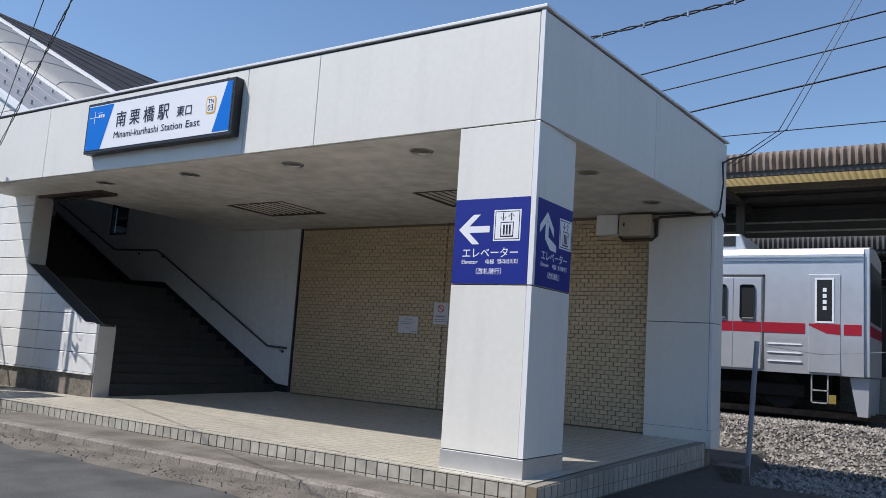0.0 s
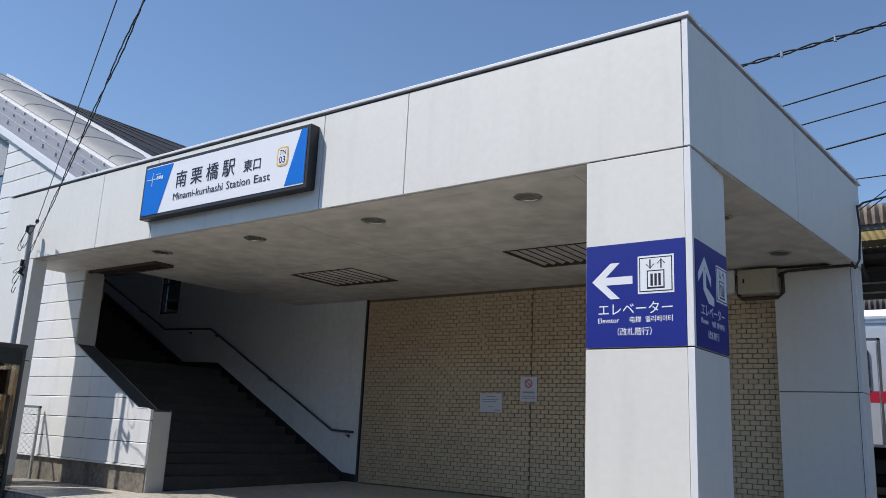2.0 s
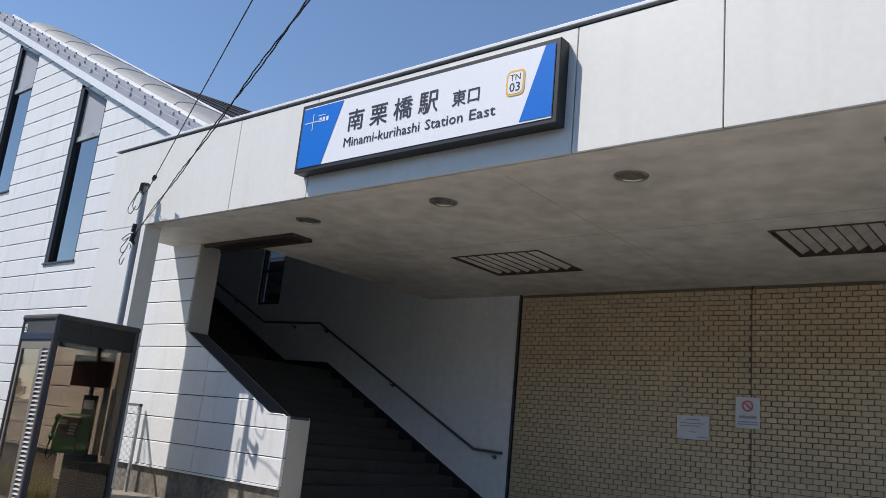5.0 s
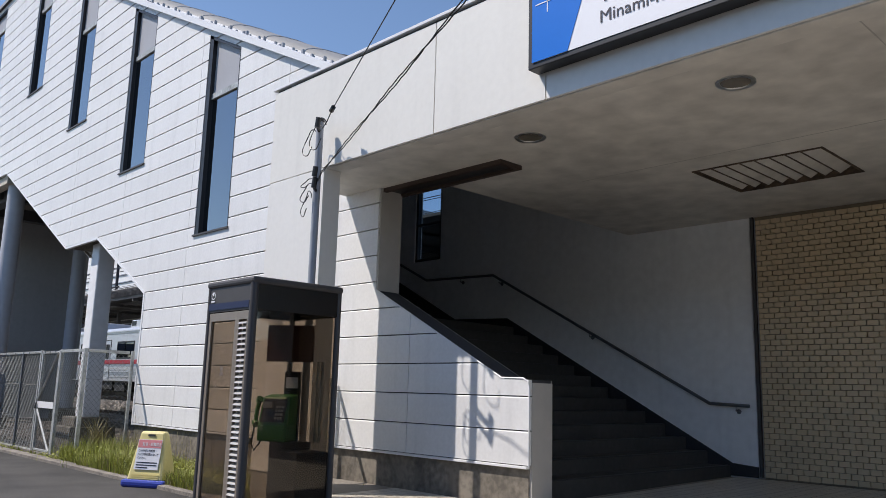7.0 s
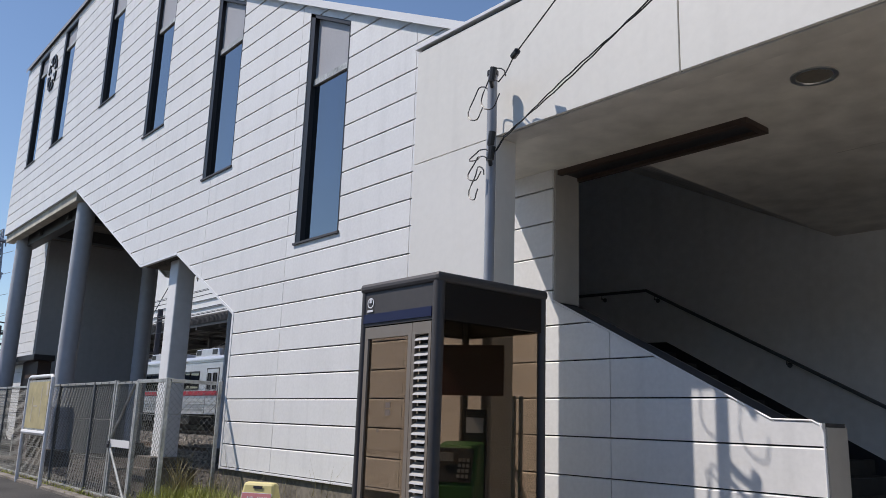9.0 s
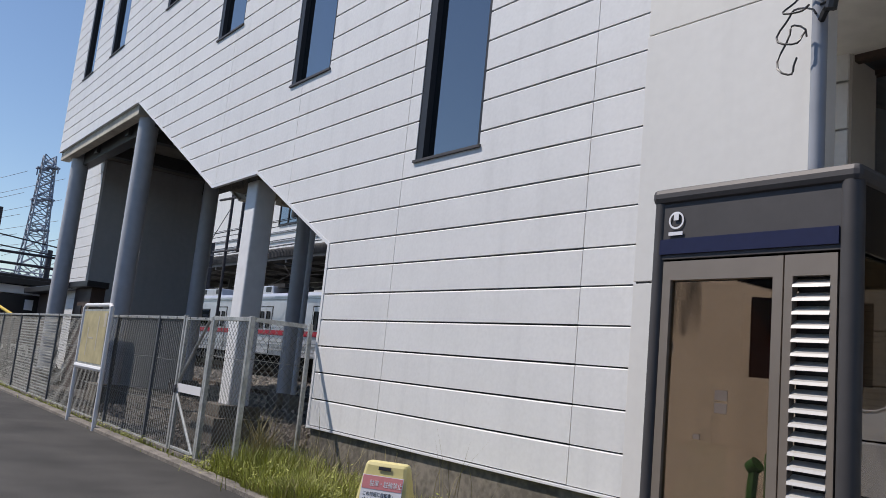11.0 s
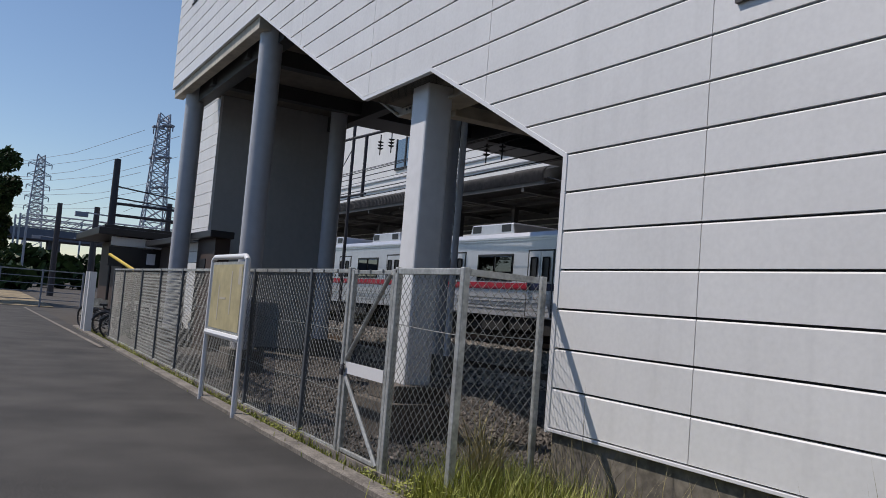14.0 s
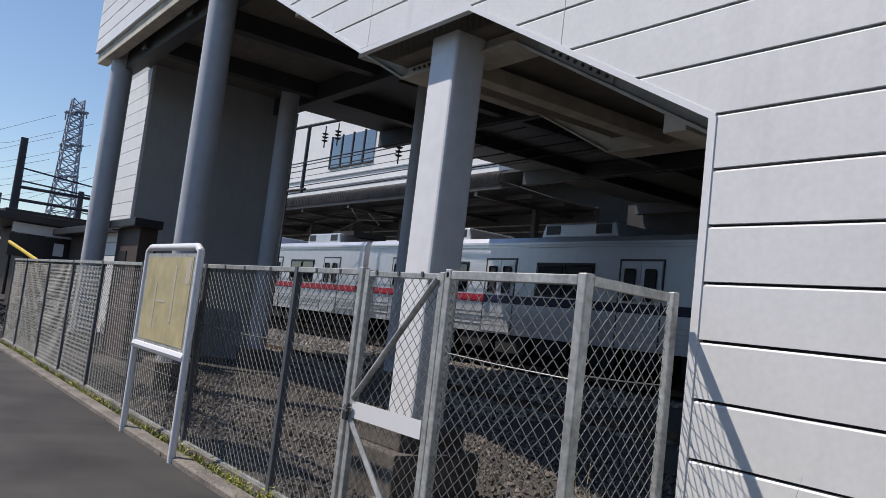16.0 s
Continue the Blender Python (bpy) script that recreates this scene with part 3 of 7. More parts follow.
for a, b in zip(cuts, cuts[1:]):
    p = Mesh()
    p.box(a + 0.006, YF, ZF0, b - 0.006 - (0.055 if b == XR else 0), YF + 0.03, ZF1 - 0.045)
    part("panel", p, M["panel"], fas, bevel=0.003)
p = Mesh()
p.box(XR - 0.05, YF - 0.004, ZF0, XR + 0.004, YF + 0.03, ZF1 - 0.03)
part("corner_trim", p, M["cap"], fas, bevel=0.003)
for a, b in ((YF + 0.034, 10.4), (10.412, 13.3)):
    p = Mesh()
    p.prism([(side_x(a), a), (side_x(b), b), (side_x(b) - 0.03, b), (side_x(a) - 0.03, a)], "z", ZF0, ZF1 - 0.045)
    part("panel", p, M["panel"], fas)
p = Mesh()
p.box(XL - 0.02, YF - 0.022, ZF1 - 0.012, XR + 0.025, YF + 0.28, ZF1 + 0.022)
p.prism([(XR + 0.03, YF + 0.28), (side_x(13.35) + 0.03, 13.35), (side_x(13.35) - 0.28, 13.35), (XR - 0.25, YF + 0.28)], "z", ZF1 - 0.012, ZF1 + 0.022)
part("cap", p, M["cap"], fas, bevel=0.004)
p = Mesh()
p.box(XL, YF + 0.03, ZF0 - 0.012, XR - 0.02, YF + 0.24, ZF0 + 0.004)
p.prism([(XR - 0.02, YF + 0.03), (side_x(13.3) - 0.02, 13.28), (side_x(13.3) - 0.3, 13.28), (XR - 0.3, YF + 0.24), (XR - 0.3, YF + 0.03)], "z", ZF0 - 0.013, ZF0 + 0.004)
part("drip_edge", p, M["ceil"], fas)

# pillar at the corner
pil = thing("pillar", "square cream-panelled pillar on a stainless steel plinth", "pillar", kind="structure")
px0, px1, py1 = -4.96, XR, 8.33
c = Mesh()
c.box(px0 + 0.015, YF + 0.015, 0.25, px1 - 0.015, py1 - 0.015, ZF0)
part("core", c, M["groove"], pil)
for z0, z1 in ((0.455, 2.17), (2.182, 3.895)):
    c = Mesh()
    c.box(px0, YF, z0, px1 - 0.06, YF + 0.02, z1)
    c.box(px0, YF + 0.02, z0, px0 + 0.02, py1, z1)
    c.box(px0 + 0.02, py1 - 0.02, z0, px1, py1, z1)
    c.box(px1 - 0.02, YF + 0.03, z0, px1, py1 - 0.02, z1)
    part("cladding", c, M["panel"], pil, bevel=0.002)
    c = Mesh()
    c.box(px1 - 0.056, YF - 0.003, z0, px1 + 0.003, YF + 0.03, z1)
    part("corner_trim", c, M["cap"], pil, bevel=0.003)
c = Mesh()
c.box(px0 - 0.006, YF - 0.006, 0.24, px1 + 0.006, py1 + 0.006, 0.445)
part("plinth", c, M["plinth"], pil, "brushed stainless steel plinth", bevel=0.004)

# thin fin wall at the other end
fin = thing("fin_wall", "thin white wall fin carrying the end of the fascia", "wall", kind="structure")
c = Mesh()
c.box(XL + 0.012, YF + 0.012, 0.42, -15.112, YF + 0.228, ZF0 - 0.01)
part("core", c, M["groove"], fin)
for z0, z1 in ((0.42, 2.213), (2.228, ZF0 - 0.008)):
    c = Mesh()
    c.box(XL, YF, z0, -15.1, YF + 0.24, z1)
    part("slab", c, M["finp"], fin, bevel=0.003)
part("bolt", Mesh().box(-15.975, YF - 0.012, 1.815, -15.945, YF + 0.002, 1.85), M["black"], fin)
c = Mesh()
c.box(XL + 0.01, YF + 0.01, -0.02, -15.11, YF + 0.23, 0.42)
part("plinth", c, M["conc"], fin)

# column at the back corner
bc = thing("back_column", "white panelled column at the back corner", "pillar", kind="structure")
c = Mesh()
c.box(-4.69, 12.93, 0.3, -3.66, 13.4, ZF0)
part("core", c, M["groove"], bc)
for z0, z1 in ((0.53, 2.16), (2.172, ZF0)):
    c = Mesh()
    c.box(-4.70, 12.91, z0, -3.70, 12.93, z1)
    part("cladding", c, M["panel"], bc, bevel=0.002)
    c = Mesh()
    c.box(-3.692, 12.905, z0, -3.64, 12.955, z1)
    part("corner_trim", c, M["cap"], bc, bevel=0.004)
    c = Mesh()
    c.box(-3.66, 12.96, z0, -3.64, 13.42, z1)
    part("cladding", c, M["panel"], bc, bevel=0.002)
c = Mesh()
c.box(-4.70, 12.905, 0.25, -3.638, 13.42, 0.525)
part("plinth", c, M["panel"], bc, bevel=0.004)

# back wall: tiled part and white part along the stairs
bw = Mesh()
bw.box(-12.62, YB + 0.012, 0.2, -4.6, YB + 0.3, ZC + 0.1)
wall_tile = setting("wall_back", bw, M["grout"], "tan brick-tiled wall with dark joints behind the entrance", "wall")
stair_wall = thing("wall_stair_side", "white plastered wall along the stairs", "wall", kind="structure")
WX0, WX1, WZ0, WZ1 = -19.85, -19.07, 4.0, 5.75
for a, b, top in ((-12.7, -14.7, 0), (-14.7, WX1, 0), (WX0, -22.3, 0)):
    part("wall_section", Mesh().prism([(a, 0.2), (a, eave(a) if a < -15.6 else 4.9), (b, eave(b) if b < -15.6 else 4.9), (b, 0.2)], "y", YB, YB + 0.2), M["wallin"], stair_wall)
part("wall_section", Mesh().prism([(WX1, 0.2), (WX1, WZ0), (WX0, WZ0), (WX0, 0.2)], "y", YB, YB + 0.2), M["wallin"], stair_wall)
part("wall_section", Mesh().prism([(WX1, WZ1), (WX1, eave(WX1)), (WX0, eave(WX0)), (WX0, WZ1)], "y", YB, YB + 0.2), M["wallin"], stair_wall)
part("wall_section", Mesh().prism([(-22.3, 3.05), (-22.3, eave(-22.3)), (-24.95, eave(-24.95)), (-24.95, 4.42)], "y", YB, YB + 0.2), M["wallin"], stair_wall)
part("wall_section", Mesh().prism([(-24.95, 4.42), (-24.95, eave(-24.95)), (-26.85, eave(-26.85)), (-26.85, 4.42)], "y", YB, YB + 0.2), M["wallin"], stair_wall)
sw = thing("window_stair", "small dark-framed window in the stair wall", "window", kind="structure")
c = Mesh()
for q in ((WX0, WZ0, WX0 + .06, WZ1), (WX1 - .06, WZ0, WX1, WZ1), (WX0, WZ0, WX1, WZ0 + .06), (WX0, WZ1 - .06, WX1, WZ1), (WX0, 4.75, WX1, 4.8)):
    c.box(q[0], YB + 0.03, q[1], q[2], YB + 0.12, q[3])
part("frame", c, M["black"], sw)
c = Mesh()
c.box(WX0 + .06, YB + 0.07, WZ0 + .06, WX1 - .06, YB + 0.076, WZ1 - .06)
part("pane", c, M["stairglass"], sw).visible_shadow = False
c = Mesh()
c.tube([(-12.655, YB - 0.012, 0.37), (-12.655, YB - 0.012, ZC)], 0.03, 4)
setting("trim_jamb", c, M["bronze"], "dark metal jamb between tile and plaster", "trim")
c = Mesh()
c.box(-8.788, YB - 0.016, 0.37, -8.777, YB + 0.012, ZC)
setting("trim_joint", c, M["bronze"], "dark movement joint in the tiled wall", "trim")

# ---- siding wall with slanted windows ----
LO = [(-12.95, -22.3, 0.68, 0.68), (-22.3, -24.95, 3.05, 4.42), (-24.95, -26.82, 4.42, 4.41), (-26.82, -32.4, 4.41, 7.22), (-32.4, -40.33, 7.22, 7.22)]
XT = -16.9 - (TOP - 6.0) / SL
HI = [(-12.95, -13.32, 1.53, 1.54), (-13.32, -15.46, 1.54, 2.62), (-15.46, XT, eave(-15.46), TOP), (XT, -40.33, TOP, TOP)]
WIN = [(-20.51, -19.34, 3.95), (-24.11, -22.9, 5.70), (-27.62, -26.42, 7.43), (-31.25, -30.05, 9.22), (-35.85, -34.55, 9.25), (-38.75, -37.6, 9.25)]


def at(pieces, xa, xb):
    xm = (xa + xb) / 2
    for p0, p1, z0, z1 in pieces:
        if p1 < xm < p0:
            f = lambda x: z0 + (z1 - z0) * (x - p0) / (p1 - p0)
            return f(xa), f(xb)
    return 0, 0


def window_top(x):
    return eave(x) - 0.13


seams = [-14.78 - 2.98 * k for k in range(9)]
xs = sorted({-12.95, -40.33, *seams, *(p[1] for p in LO), *(p[1] for p in HI), *(w[0] for w in WIN), *(w[1] for w in WIN)}, reverse=True)
strips = []
for xa, xb in zip(xs, xs[1:]):
    la, lb = at(LO, xa, xb)
    ha, hb = at(HI, xa, xb)
    w = [q for q in WIN if q[0] - 1e-6 <= (xa + xb) / 2 <= q[1] + 1e-6]
    if w:
        strips.append((xa, xb, [(xa, la), (xa, w[0][2]), (xb, w[0][2]), (xb, lb)]))
        strips.append((xa, xb, [(xa, window_top(xa)), (xa, ha), (xb, hb), (xb, window_top(xb))]))
    else:
        strips.append((xa, xb, [(xa, la), (xa, ha), (xb, hb), (xb, lb)]))
wall = Mesh()
for xa, xb, poly in strips:
    wall.prism(poly, "y", YS + 0.05, YS + 0.36)
wall_front = setting("wall_front", wall, M["groove"], "white horizontal siding wall of the sloping stair building", "wall")
inner = Mesh()
for xa, xb, poly in strips:
    if xa > -16.3:
        inner.prism(poly, "y", YS + 0.36, YS + 0.372)
inner.box(-13.0, YS + 0.052, 0.2, -12.94, YS + 0.372, 1.50)
inner.box(-15.47, YS + 0.02, 2.62, -15.44, YS + 0.372, ZC)
setting("wall_parapet_lining", inner, M["lining"], "smooth grey-white lining of the stair parapet", "wall", bevel=0.0)
cp = Mesh()
cp.tube([(-12.94, YS + 0.0, 0.66), (-12.94, YS + 0.0, 1.46), (-12.965, YS, 1.515), (-13.02, YS, 1.545), (-13.32, YS, 1.55), (-15.46, YS, 2.635)], 0.009, 6)
setting("trim_parapet", cp, M["cap"], "bright metal edging on the stair parapet", "trim", smooth=True)
fnd = Mesh()
fnd.box(-22.28, YS + 0.035, -0.1, -12.97, YS + 0.34, 0.645)
setting("wall_foundation", fnd, M["found"], "stained concrete foundation under the siding", "wall")
c = Mesh()
c.box(-22.32, YS - 0.014, 0.650, -12.96, YS + 0.04, 0.677)
setting("trim_drip", c, M["cap"], "white metal drip strip at the foot of the siding", "trim", bevel=0.004)
c = Mesh()
c.box(-22.345, YS - 0.008, 0.64, -22.29, YS + 0.36, 3.06)
setting("trim_corner", c, M["cap"], "white metal corner strip of the siding", "trim")
c = Mesh()
o = [(-22.3, 3.05), (-24.95, 4.42), (-26.82, 4.41), (-32.4, 7.22), (-40.33, 7.22)]
for (xa, za), (xb, zb) in zip(o, o[1:]):
    c.prism([(xa, za - 0.02), (xa, za + 0.03), (xb, zb + 0.03), (xb, zb - 0.02)], "y", YS - 0.006, YS + 0.06)
setting("trim_soffit", c, M["cap"], "thin metal strip along the soffit edge", "trim")


def slant_window(x0, x1, zb):
    w = thing("window", "tall dark-framed slot window with a slanted head", "window", "slot windows", kind="structure")
    y0, y1 = YS + 0.01, YS + 0.30
    c = Mesh()
    # Left member widened in black to stand for the shaded jamb.
    c.box(x0, y0, zb, x0 + 0.13, y1, window_top(x0) - 0.02)
    c.box(x1 - 0.05, y0, zb, x1, y1, window_top(x1) - 0.02)
    c.prism([(x0, window_top(x0) - 0.06), (x0, window_top(x0)), (x1, window_top(x1)), (x1, window_top(x1) - 0.06)], "y", y0, y1)
    part("frame", c, M["black"], w)
    c = Mesh()
    c.prism([(y0 - 0.04, zb - 0.03), (y0 - 0.04, zb), (y1, zb + 0.06), (y1, zb - 0.03)], "x", x0 - 0.02, x1 + 0.02)
    part("sill", c, M["bronze"], w)
    zt = window_top(x1) - 0.62
    c = Mesh()
    c.box(x0 + 0.13, YS + 0.055, zt - 0.05, x1 - 0.05, YS + 0.12, zt + 0.05)
    part("transom", c, M["galv"], w)
    c = Mesh()
    c.box(x0 + 0.13, YS + 0.09, zb + 0.04, x1 - 0.05, YS + 0.096, zt - 0.05)
    part("pane", c, M["pane"], w)
    c = Mesh()
    c.prism([(x0 + 0.13, zt + 0.05), (x0 + 0.13, window_top(x0) - 0.06), (x1 - 0.05, window_top(x1) - 0.06), (x1 - 0.05, zt + 0.05)], "y", YS + 0.085, YS + 0.095)
    part("upper_panel", c, M["blind"], w, "grey upper panel")


for x0, x1, zb in WIN:
    slant_window(x0, x1, zb)

# emblem of dark bars high on the wall
em = thing("wall_emblem", "round dark cut-out emblem fixed high on the siding", "sign")
for k in range(8):
    a = math.pi * k / 4 + 0.39
    u, v = Vector((math.cos(a), math.sin(a))), Vector((-math.sin(a), math.cos(a)))
    for r0, r1, w in ((0.30, 0.62, 0.06), (0.52, 0.60, 0.17)):
        c = Mesh()
        q = [u * r0 - v * w, u * r1 - v * w, u * r1 + v * w, u * r0 + v * w]
        c.prism([(-36.8 + 0.75 * p.x, 12.0 + p.y) for p in q], "y", YS - 0.04 - 0.004 * (w > 0.1), YS + 0.03)
        part("emblem_bar", c, M["black"], em)

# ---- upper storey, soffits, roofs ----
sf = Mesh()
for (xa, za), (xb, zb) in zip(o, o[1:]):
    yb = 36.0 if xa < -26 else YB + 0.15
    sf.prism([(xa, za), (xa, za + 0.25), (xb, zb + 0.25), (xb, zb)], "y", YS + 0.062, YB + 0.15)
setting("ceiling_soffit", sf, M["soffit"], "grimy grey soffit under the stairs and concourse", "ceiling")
# Soffit continued over the tracks, with its gloom put into a darker colour.
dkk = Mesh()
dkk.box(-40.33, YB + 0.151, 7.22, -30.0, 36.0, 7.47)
# Eave added to shade the screen wall below.
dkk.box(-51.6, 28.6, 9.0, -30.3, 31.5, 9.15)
# Slab added to block sky light behind the stairs.
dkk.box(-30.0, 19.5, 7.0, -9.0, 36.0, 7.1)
setting("ceiling_deck", dkk, M["dsteel"], "concourse deck over the tracks, its gloom put into the dark colour", "ceiling")
up = Mesh()
up.box(-40.3, YS + 0.37, 7.3, -40.1, 36.0, 9.5)
up.box(-30.2, YB + 0.3, 7.3, -30.0, 36.0, 8.3)
up.box(-40.3, 35.8, 7.3, -30.0, 36.0, 8.3)
setting("wall_concourse", up, M["shaft"], "pale wall of the concourse over the tracks", "wall")
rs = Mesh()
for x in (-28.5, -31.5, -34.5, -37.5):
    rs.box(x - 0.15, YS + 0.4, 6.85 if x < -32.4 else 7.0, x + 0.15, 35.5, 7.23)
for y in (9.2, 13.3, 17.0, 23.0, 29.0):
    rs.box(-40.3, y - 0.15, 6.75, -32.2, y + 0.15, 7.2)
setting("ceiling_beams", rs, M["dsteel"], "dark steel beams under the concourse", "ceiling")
beams = thing("stair_beams", "grimy pale steel stair beams with bolted splice plates under the soffit", "beam", kind="structure")
for y0, y1, d in ((9.15, 9.42, 0.12), (12.55, 12.8, 0.20)):
    for (xa, za), (xb, zb) in zip(o[:3], o[1:4]):
        part("beam", Mesh().prism([(xa, za - d), (xa, za - 0.004), (xb, zb - 0.004), (xb, zb - d)], "y", y0, y1), M["stringer"], beams, bevel=0.01)
        part("flange", Mesh().prism([(xa, za - d - 0.03), (xa, za - d), (xb, zb - d), (xb, zb - d - 0.03)], "y", y0 - 0.06, y1 + 0.06), M["stringer"], beams)
for x in (-23.3, -25.9, -28.4, -30.6):
    za = at(LO, x + 0.05, x - 0.05)[0]
    part("cross_beam", Mesh().box(x - 0.11, 9.43, za - 0.24, x + 0.11, 12.54, za - 0.07), M["stringer"], beams, bevel=0.01)
for xc in (-24.1, -26.3, -29.6):
    za, zb = at(LO, xc + 0.4, xc - 0.4)
    sp = part("splice_plate", Mesh().prism([(xc + 0.4, za - 0.11), (xc + 0.4, za - 0.02), (xc - 0.4, zb - 0.02), (xc - 0.4, zb - 0.11)], "y", 9.132, 9.149), M["stringer"], beams)
    for k in range(8):
        xx = xc + 0.33 - 0.094 * k
        zz = za + (zb - za) * (xc + 0.4 - xx) / 0.8 - 0.065
        part("bolt", Mesh().tube([(xx, 9.115, zz), (xx, 9.132, zz)], 0.016, 6), M["dsteel"], sp)
edge_b = Mesh()
edge_b.box(-40.3, YS + 0.07, 6.95, -32.5, YS + 0.32, 7.22)
setting("ceiling_edge_beam", edge_b, M["stringer"], "grey edge beam under the upper storey", "ceiling", bevel=0.01)

fl = Mesh()
xr = [-15.6, -20, -25.5, XT]
fl.grid([[(x, y, eave(x) + dz) for x in xr] for y, dz in ((YS + 0.04, 0.09), (9.6, 0.13), (10.70, 0.14), (10.71, 0.05), (11.0, 0.05))])
vg = Mesh()
vg.grid([[(x, y, eave(x) + dz) for x in xr] for y, dz in ((YS - 0.08, -0.02), (YS - 0.08, 0.10), (YS + 0.05, 0.115), (YS + 0.05, 0.05))])
vg.grid([[(x, y, eave(x) + dz) for x in xr] for y, dz in ((10.70, 0.12), (10.70, 0.22), (10.76, 0.22), (10.76, 0.10))])
setting("trim_verge", vg, M["cap"], "white metal verge strips along the stair roof", "trim")
fl.grid([[(x, y, TOP + dz) for x in (XT, -40.45)] for y, dz in ((YS - 0.08, -0.02), (YS - 0.08, 0.10), (YS + 0.3, 0.12), (13.2, 0.12))])
eav = setting("roof_flashing", fl, M["flash"], "galvanised flat roof sheet over the stairs with rows of bolts", "roof")
for y in (9.35, 10.1):
    part("seam", Mesh().tube([(x, y, eave(x) + 0.132) for x in xr], 0.006, 4), M["flash"], eav)
bo = Mesh()
for x in np.arange(-16.2, -30.5, -0.62):
    for k, y in enumerate((8.95, 9.67, 10.39)):
        xx = x - 0.2 * (k % 2)
        bo.box(xx - 0.022, y - 0.022, eave(xx) + 0.12, xx + 0.022, y + 0.022, eave(xx) + 0.19)
tagged(part("flashing_bolts", bo, M["grey"]), "small snow-stop bolts on the roof sheet", "bolts", "", "stuff")
br = Mesh()
prof = [(10.9, 0.08), (10.9, 0.20), (10.98, 0.30), (11.15, 0.37), (11.4, 0.43), (11.75, 0.465), (12.1, 0.465), (12.5, 0.43), (13.0, 0.34)]
br.grid([[(x, y, eave(x) + dz) for x in (-15.3, -20, -30.4)] for y, dz in prof])
br.add([(-30.4, y, eave(-30.4) + dz) for y, dz in prof] + [(-30.4, 13.0, eave(-30.4))], [tuple(range(len(prof) + 1))])
brl = setting("roof_barrel", br, M["barrel"], "rounded pale grey metal roof cover with ribs", "roof", smooth=True)
for k in range(9):
    x = -16.2 - 1.62 * k
    c = Mesh()
    c.tube([(x, y, eave(x) + dz + 0.004) for y, dz in prof[1:]], 0.014, 5)
    part("rib", c, M["grey"], brl)
dk = Mesh()
ridge = lambda x: 10.0 + 0.40 * (-23.3 - x)
dk.grid([[(x, 12.9 + 2.1 * k, (eave(x) + 0.30) * (1 - k) + ridge(x) * k) for x in (-13.6, -18, -22, -26, -30, -34.3)] for k in (0, 0.33, 0.66, 1)])
dk.grid([[(x, y, z(x)) for x in (-13.6, -26, -34.3)] for y, z in ((15.0, ridge), (15.05, lambda x: ridge(x) - 0.12), (16.0, lambda x: ridge(x) - 0.5))])
dr = setting("roof_slate", dk, M["roof"], "dark slate-coloured standing-seam roof", "roof")
for k in np.arange(0.12, 1.0, 0.17):
    c = Mesh()
    c.tube([(x, 12.9 + 2.1 * k, (eave(x) + 0.30) * (1 - k) + ridge(x) * k + 0.012) for x in (-14, -22, -31)], 0.018, 4)
    part("standing_seam", c, M["roof"], dr)

c = Mesh()
c.grid([[(x, y, eave(x) + dz) for x in (-15.3, -20, -30.4)] for y, dz in ((12.82, 0.33), (12.82, 0.46), (12.98, 0.46), (12.98, 0.33))])
setting("verge_trim", c, M["cap"], "white metal verge strip between the barrel cover and the slate roof", "trim")
c = Mesh()
c.grid([[(x, y, eave(x) + dz) for x in (-15.3, -20, -30.4)] for y, dz in ((10.77, 0.12), (10.77, 0.16), (10.89, 0.16), (10.89, 0.12))])
setting("roof_gutter", c, M["black"], "narrow dark gutter along the rounded roof cover", "trim")

# ---- columns and lift shaft under the building ----
def round_column(x, y, r, z0, z1, label="round grey-painted steel column under the building"):
    t = thing("column", label, "column", "building columns", kind="structure")
    c = Mesh()
    c.tube([(x, y, z0), (x, y, z1)], r, 20)
    part("shaft", c, M["colgrey"], t, smooth=True)
    c = Mesh()
    c.box(x - r - 0.12, y - r - 0.12, -0.2, x + r + 0.12, y + r + 0.12, z0 + 0.03)
    part("footing", c, M["oldconc"], t, bevel=0.02)
    c = Mesh()
    c.tube([(x, y, z1 - 0.1), (x, y, z1)], r + 0.06, 20)
    part("collar", c, M["colgrey"], t, smooth=True)


round_column(-32.75, 8.98, 0.24, 0.45, 7.22)
round_column(-39.45, 9.02, 0.25, 0.45, 7.22)
round_column(-37.83, 12.69, 0.235, 0.45, 7.22)
round_column(-33.78, 14.07, 0.21, 0.45, 7.22)
round_column(-33.24, 14.1, 0.08, 0.45, 7.22, "slim grey downpipe column beside the round column")
sq = thing("column_square", "square white-painted concrete column on a concrete pedestal", "column", kind="structure")
c = Mesh()
c.box(-25.84, 8.79, 0.64, -25.42, 9.16, 4.43)
part("shaft", c, M["greyw"], sq, bevel=0.03)
c = Mesh()
c.box(-26.12, 8.48, -0.1, -25.17, 9.43, 0.46)
c.box(-26.02, 8.60, 0.46, -25.29, 9.32, 0.66)
part("pedestal", c, M["oldconc"], sq, bevel=0.015)

sh = Mesh()
sh.box(-44.0, 9.87, -0.1, -39.85, 13.75, 9.4)
lift = setting("wall_lift_shaft", sh, M["shaft"], "grey lift shaft with white siding on its street side", "lift shaft")
for k in range(20):
    c = Mesh()
    c.box(-44.0, 9.83, 0.3 + PITCH * k + 0.008, -39.89, 9.87, 0.3 + PITCH * (k + 1) - 0.008)
    part("siding_board", c, M["siding"], lift)
c = Mesh()
c.box(-39.89, 9.825, 0.3, -39.842, 9.90, 7.2)
part("corner_trim", c, M["cap"], lift)

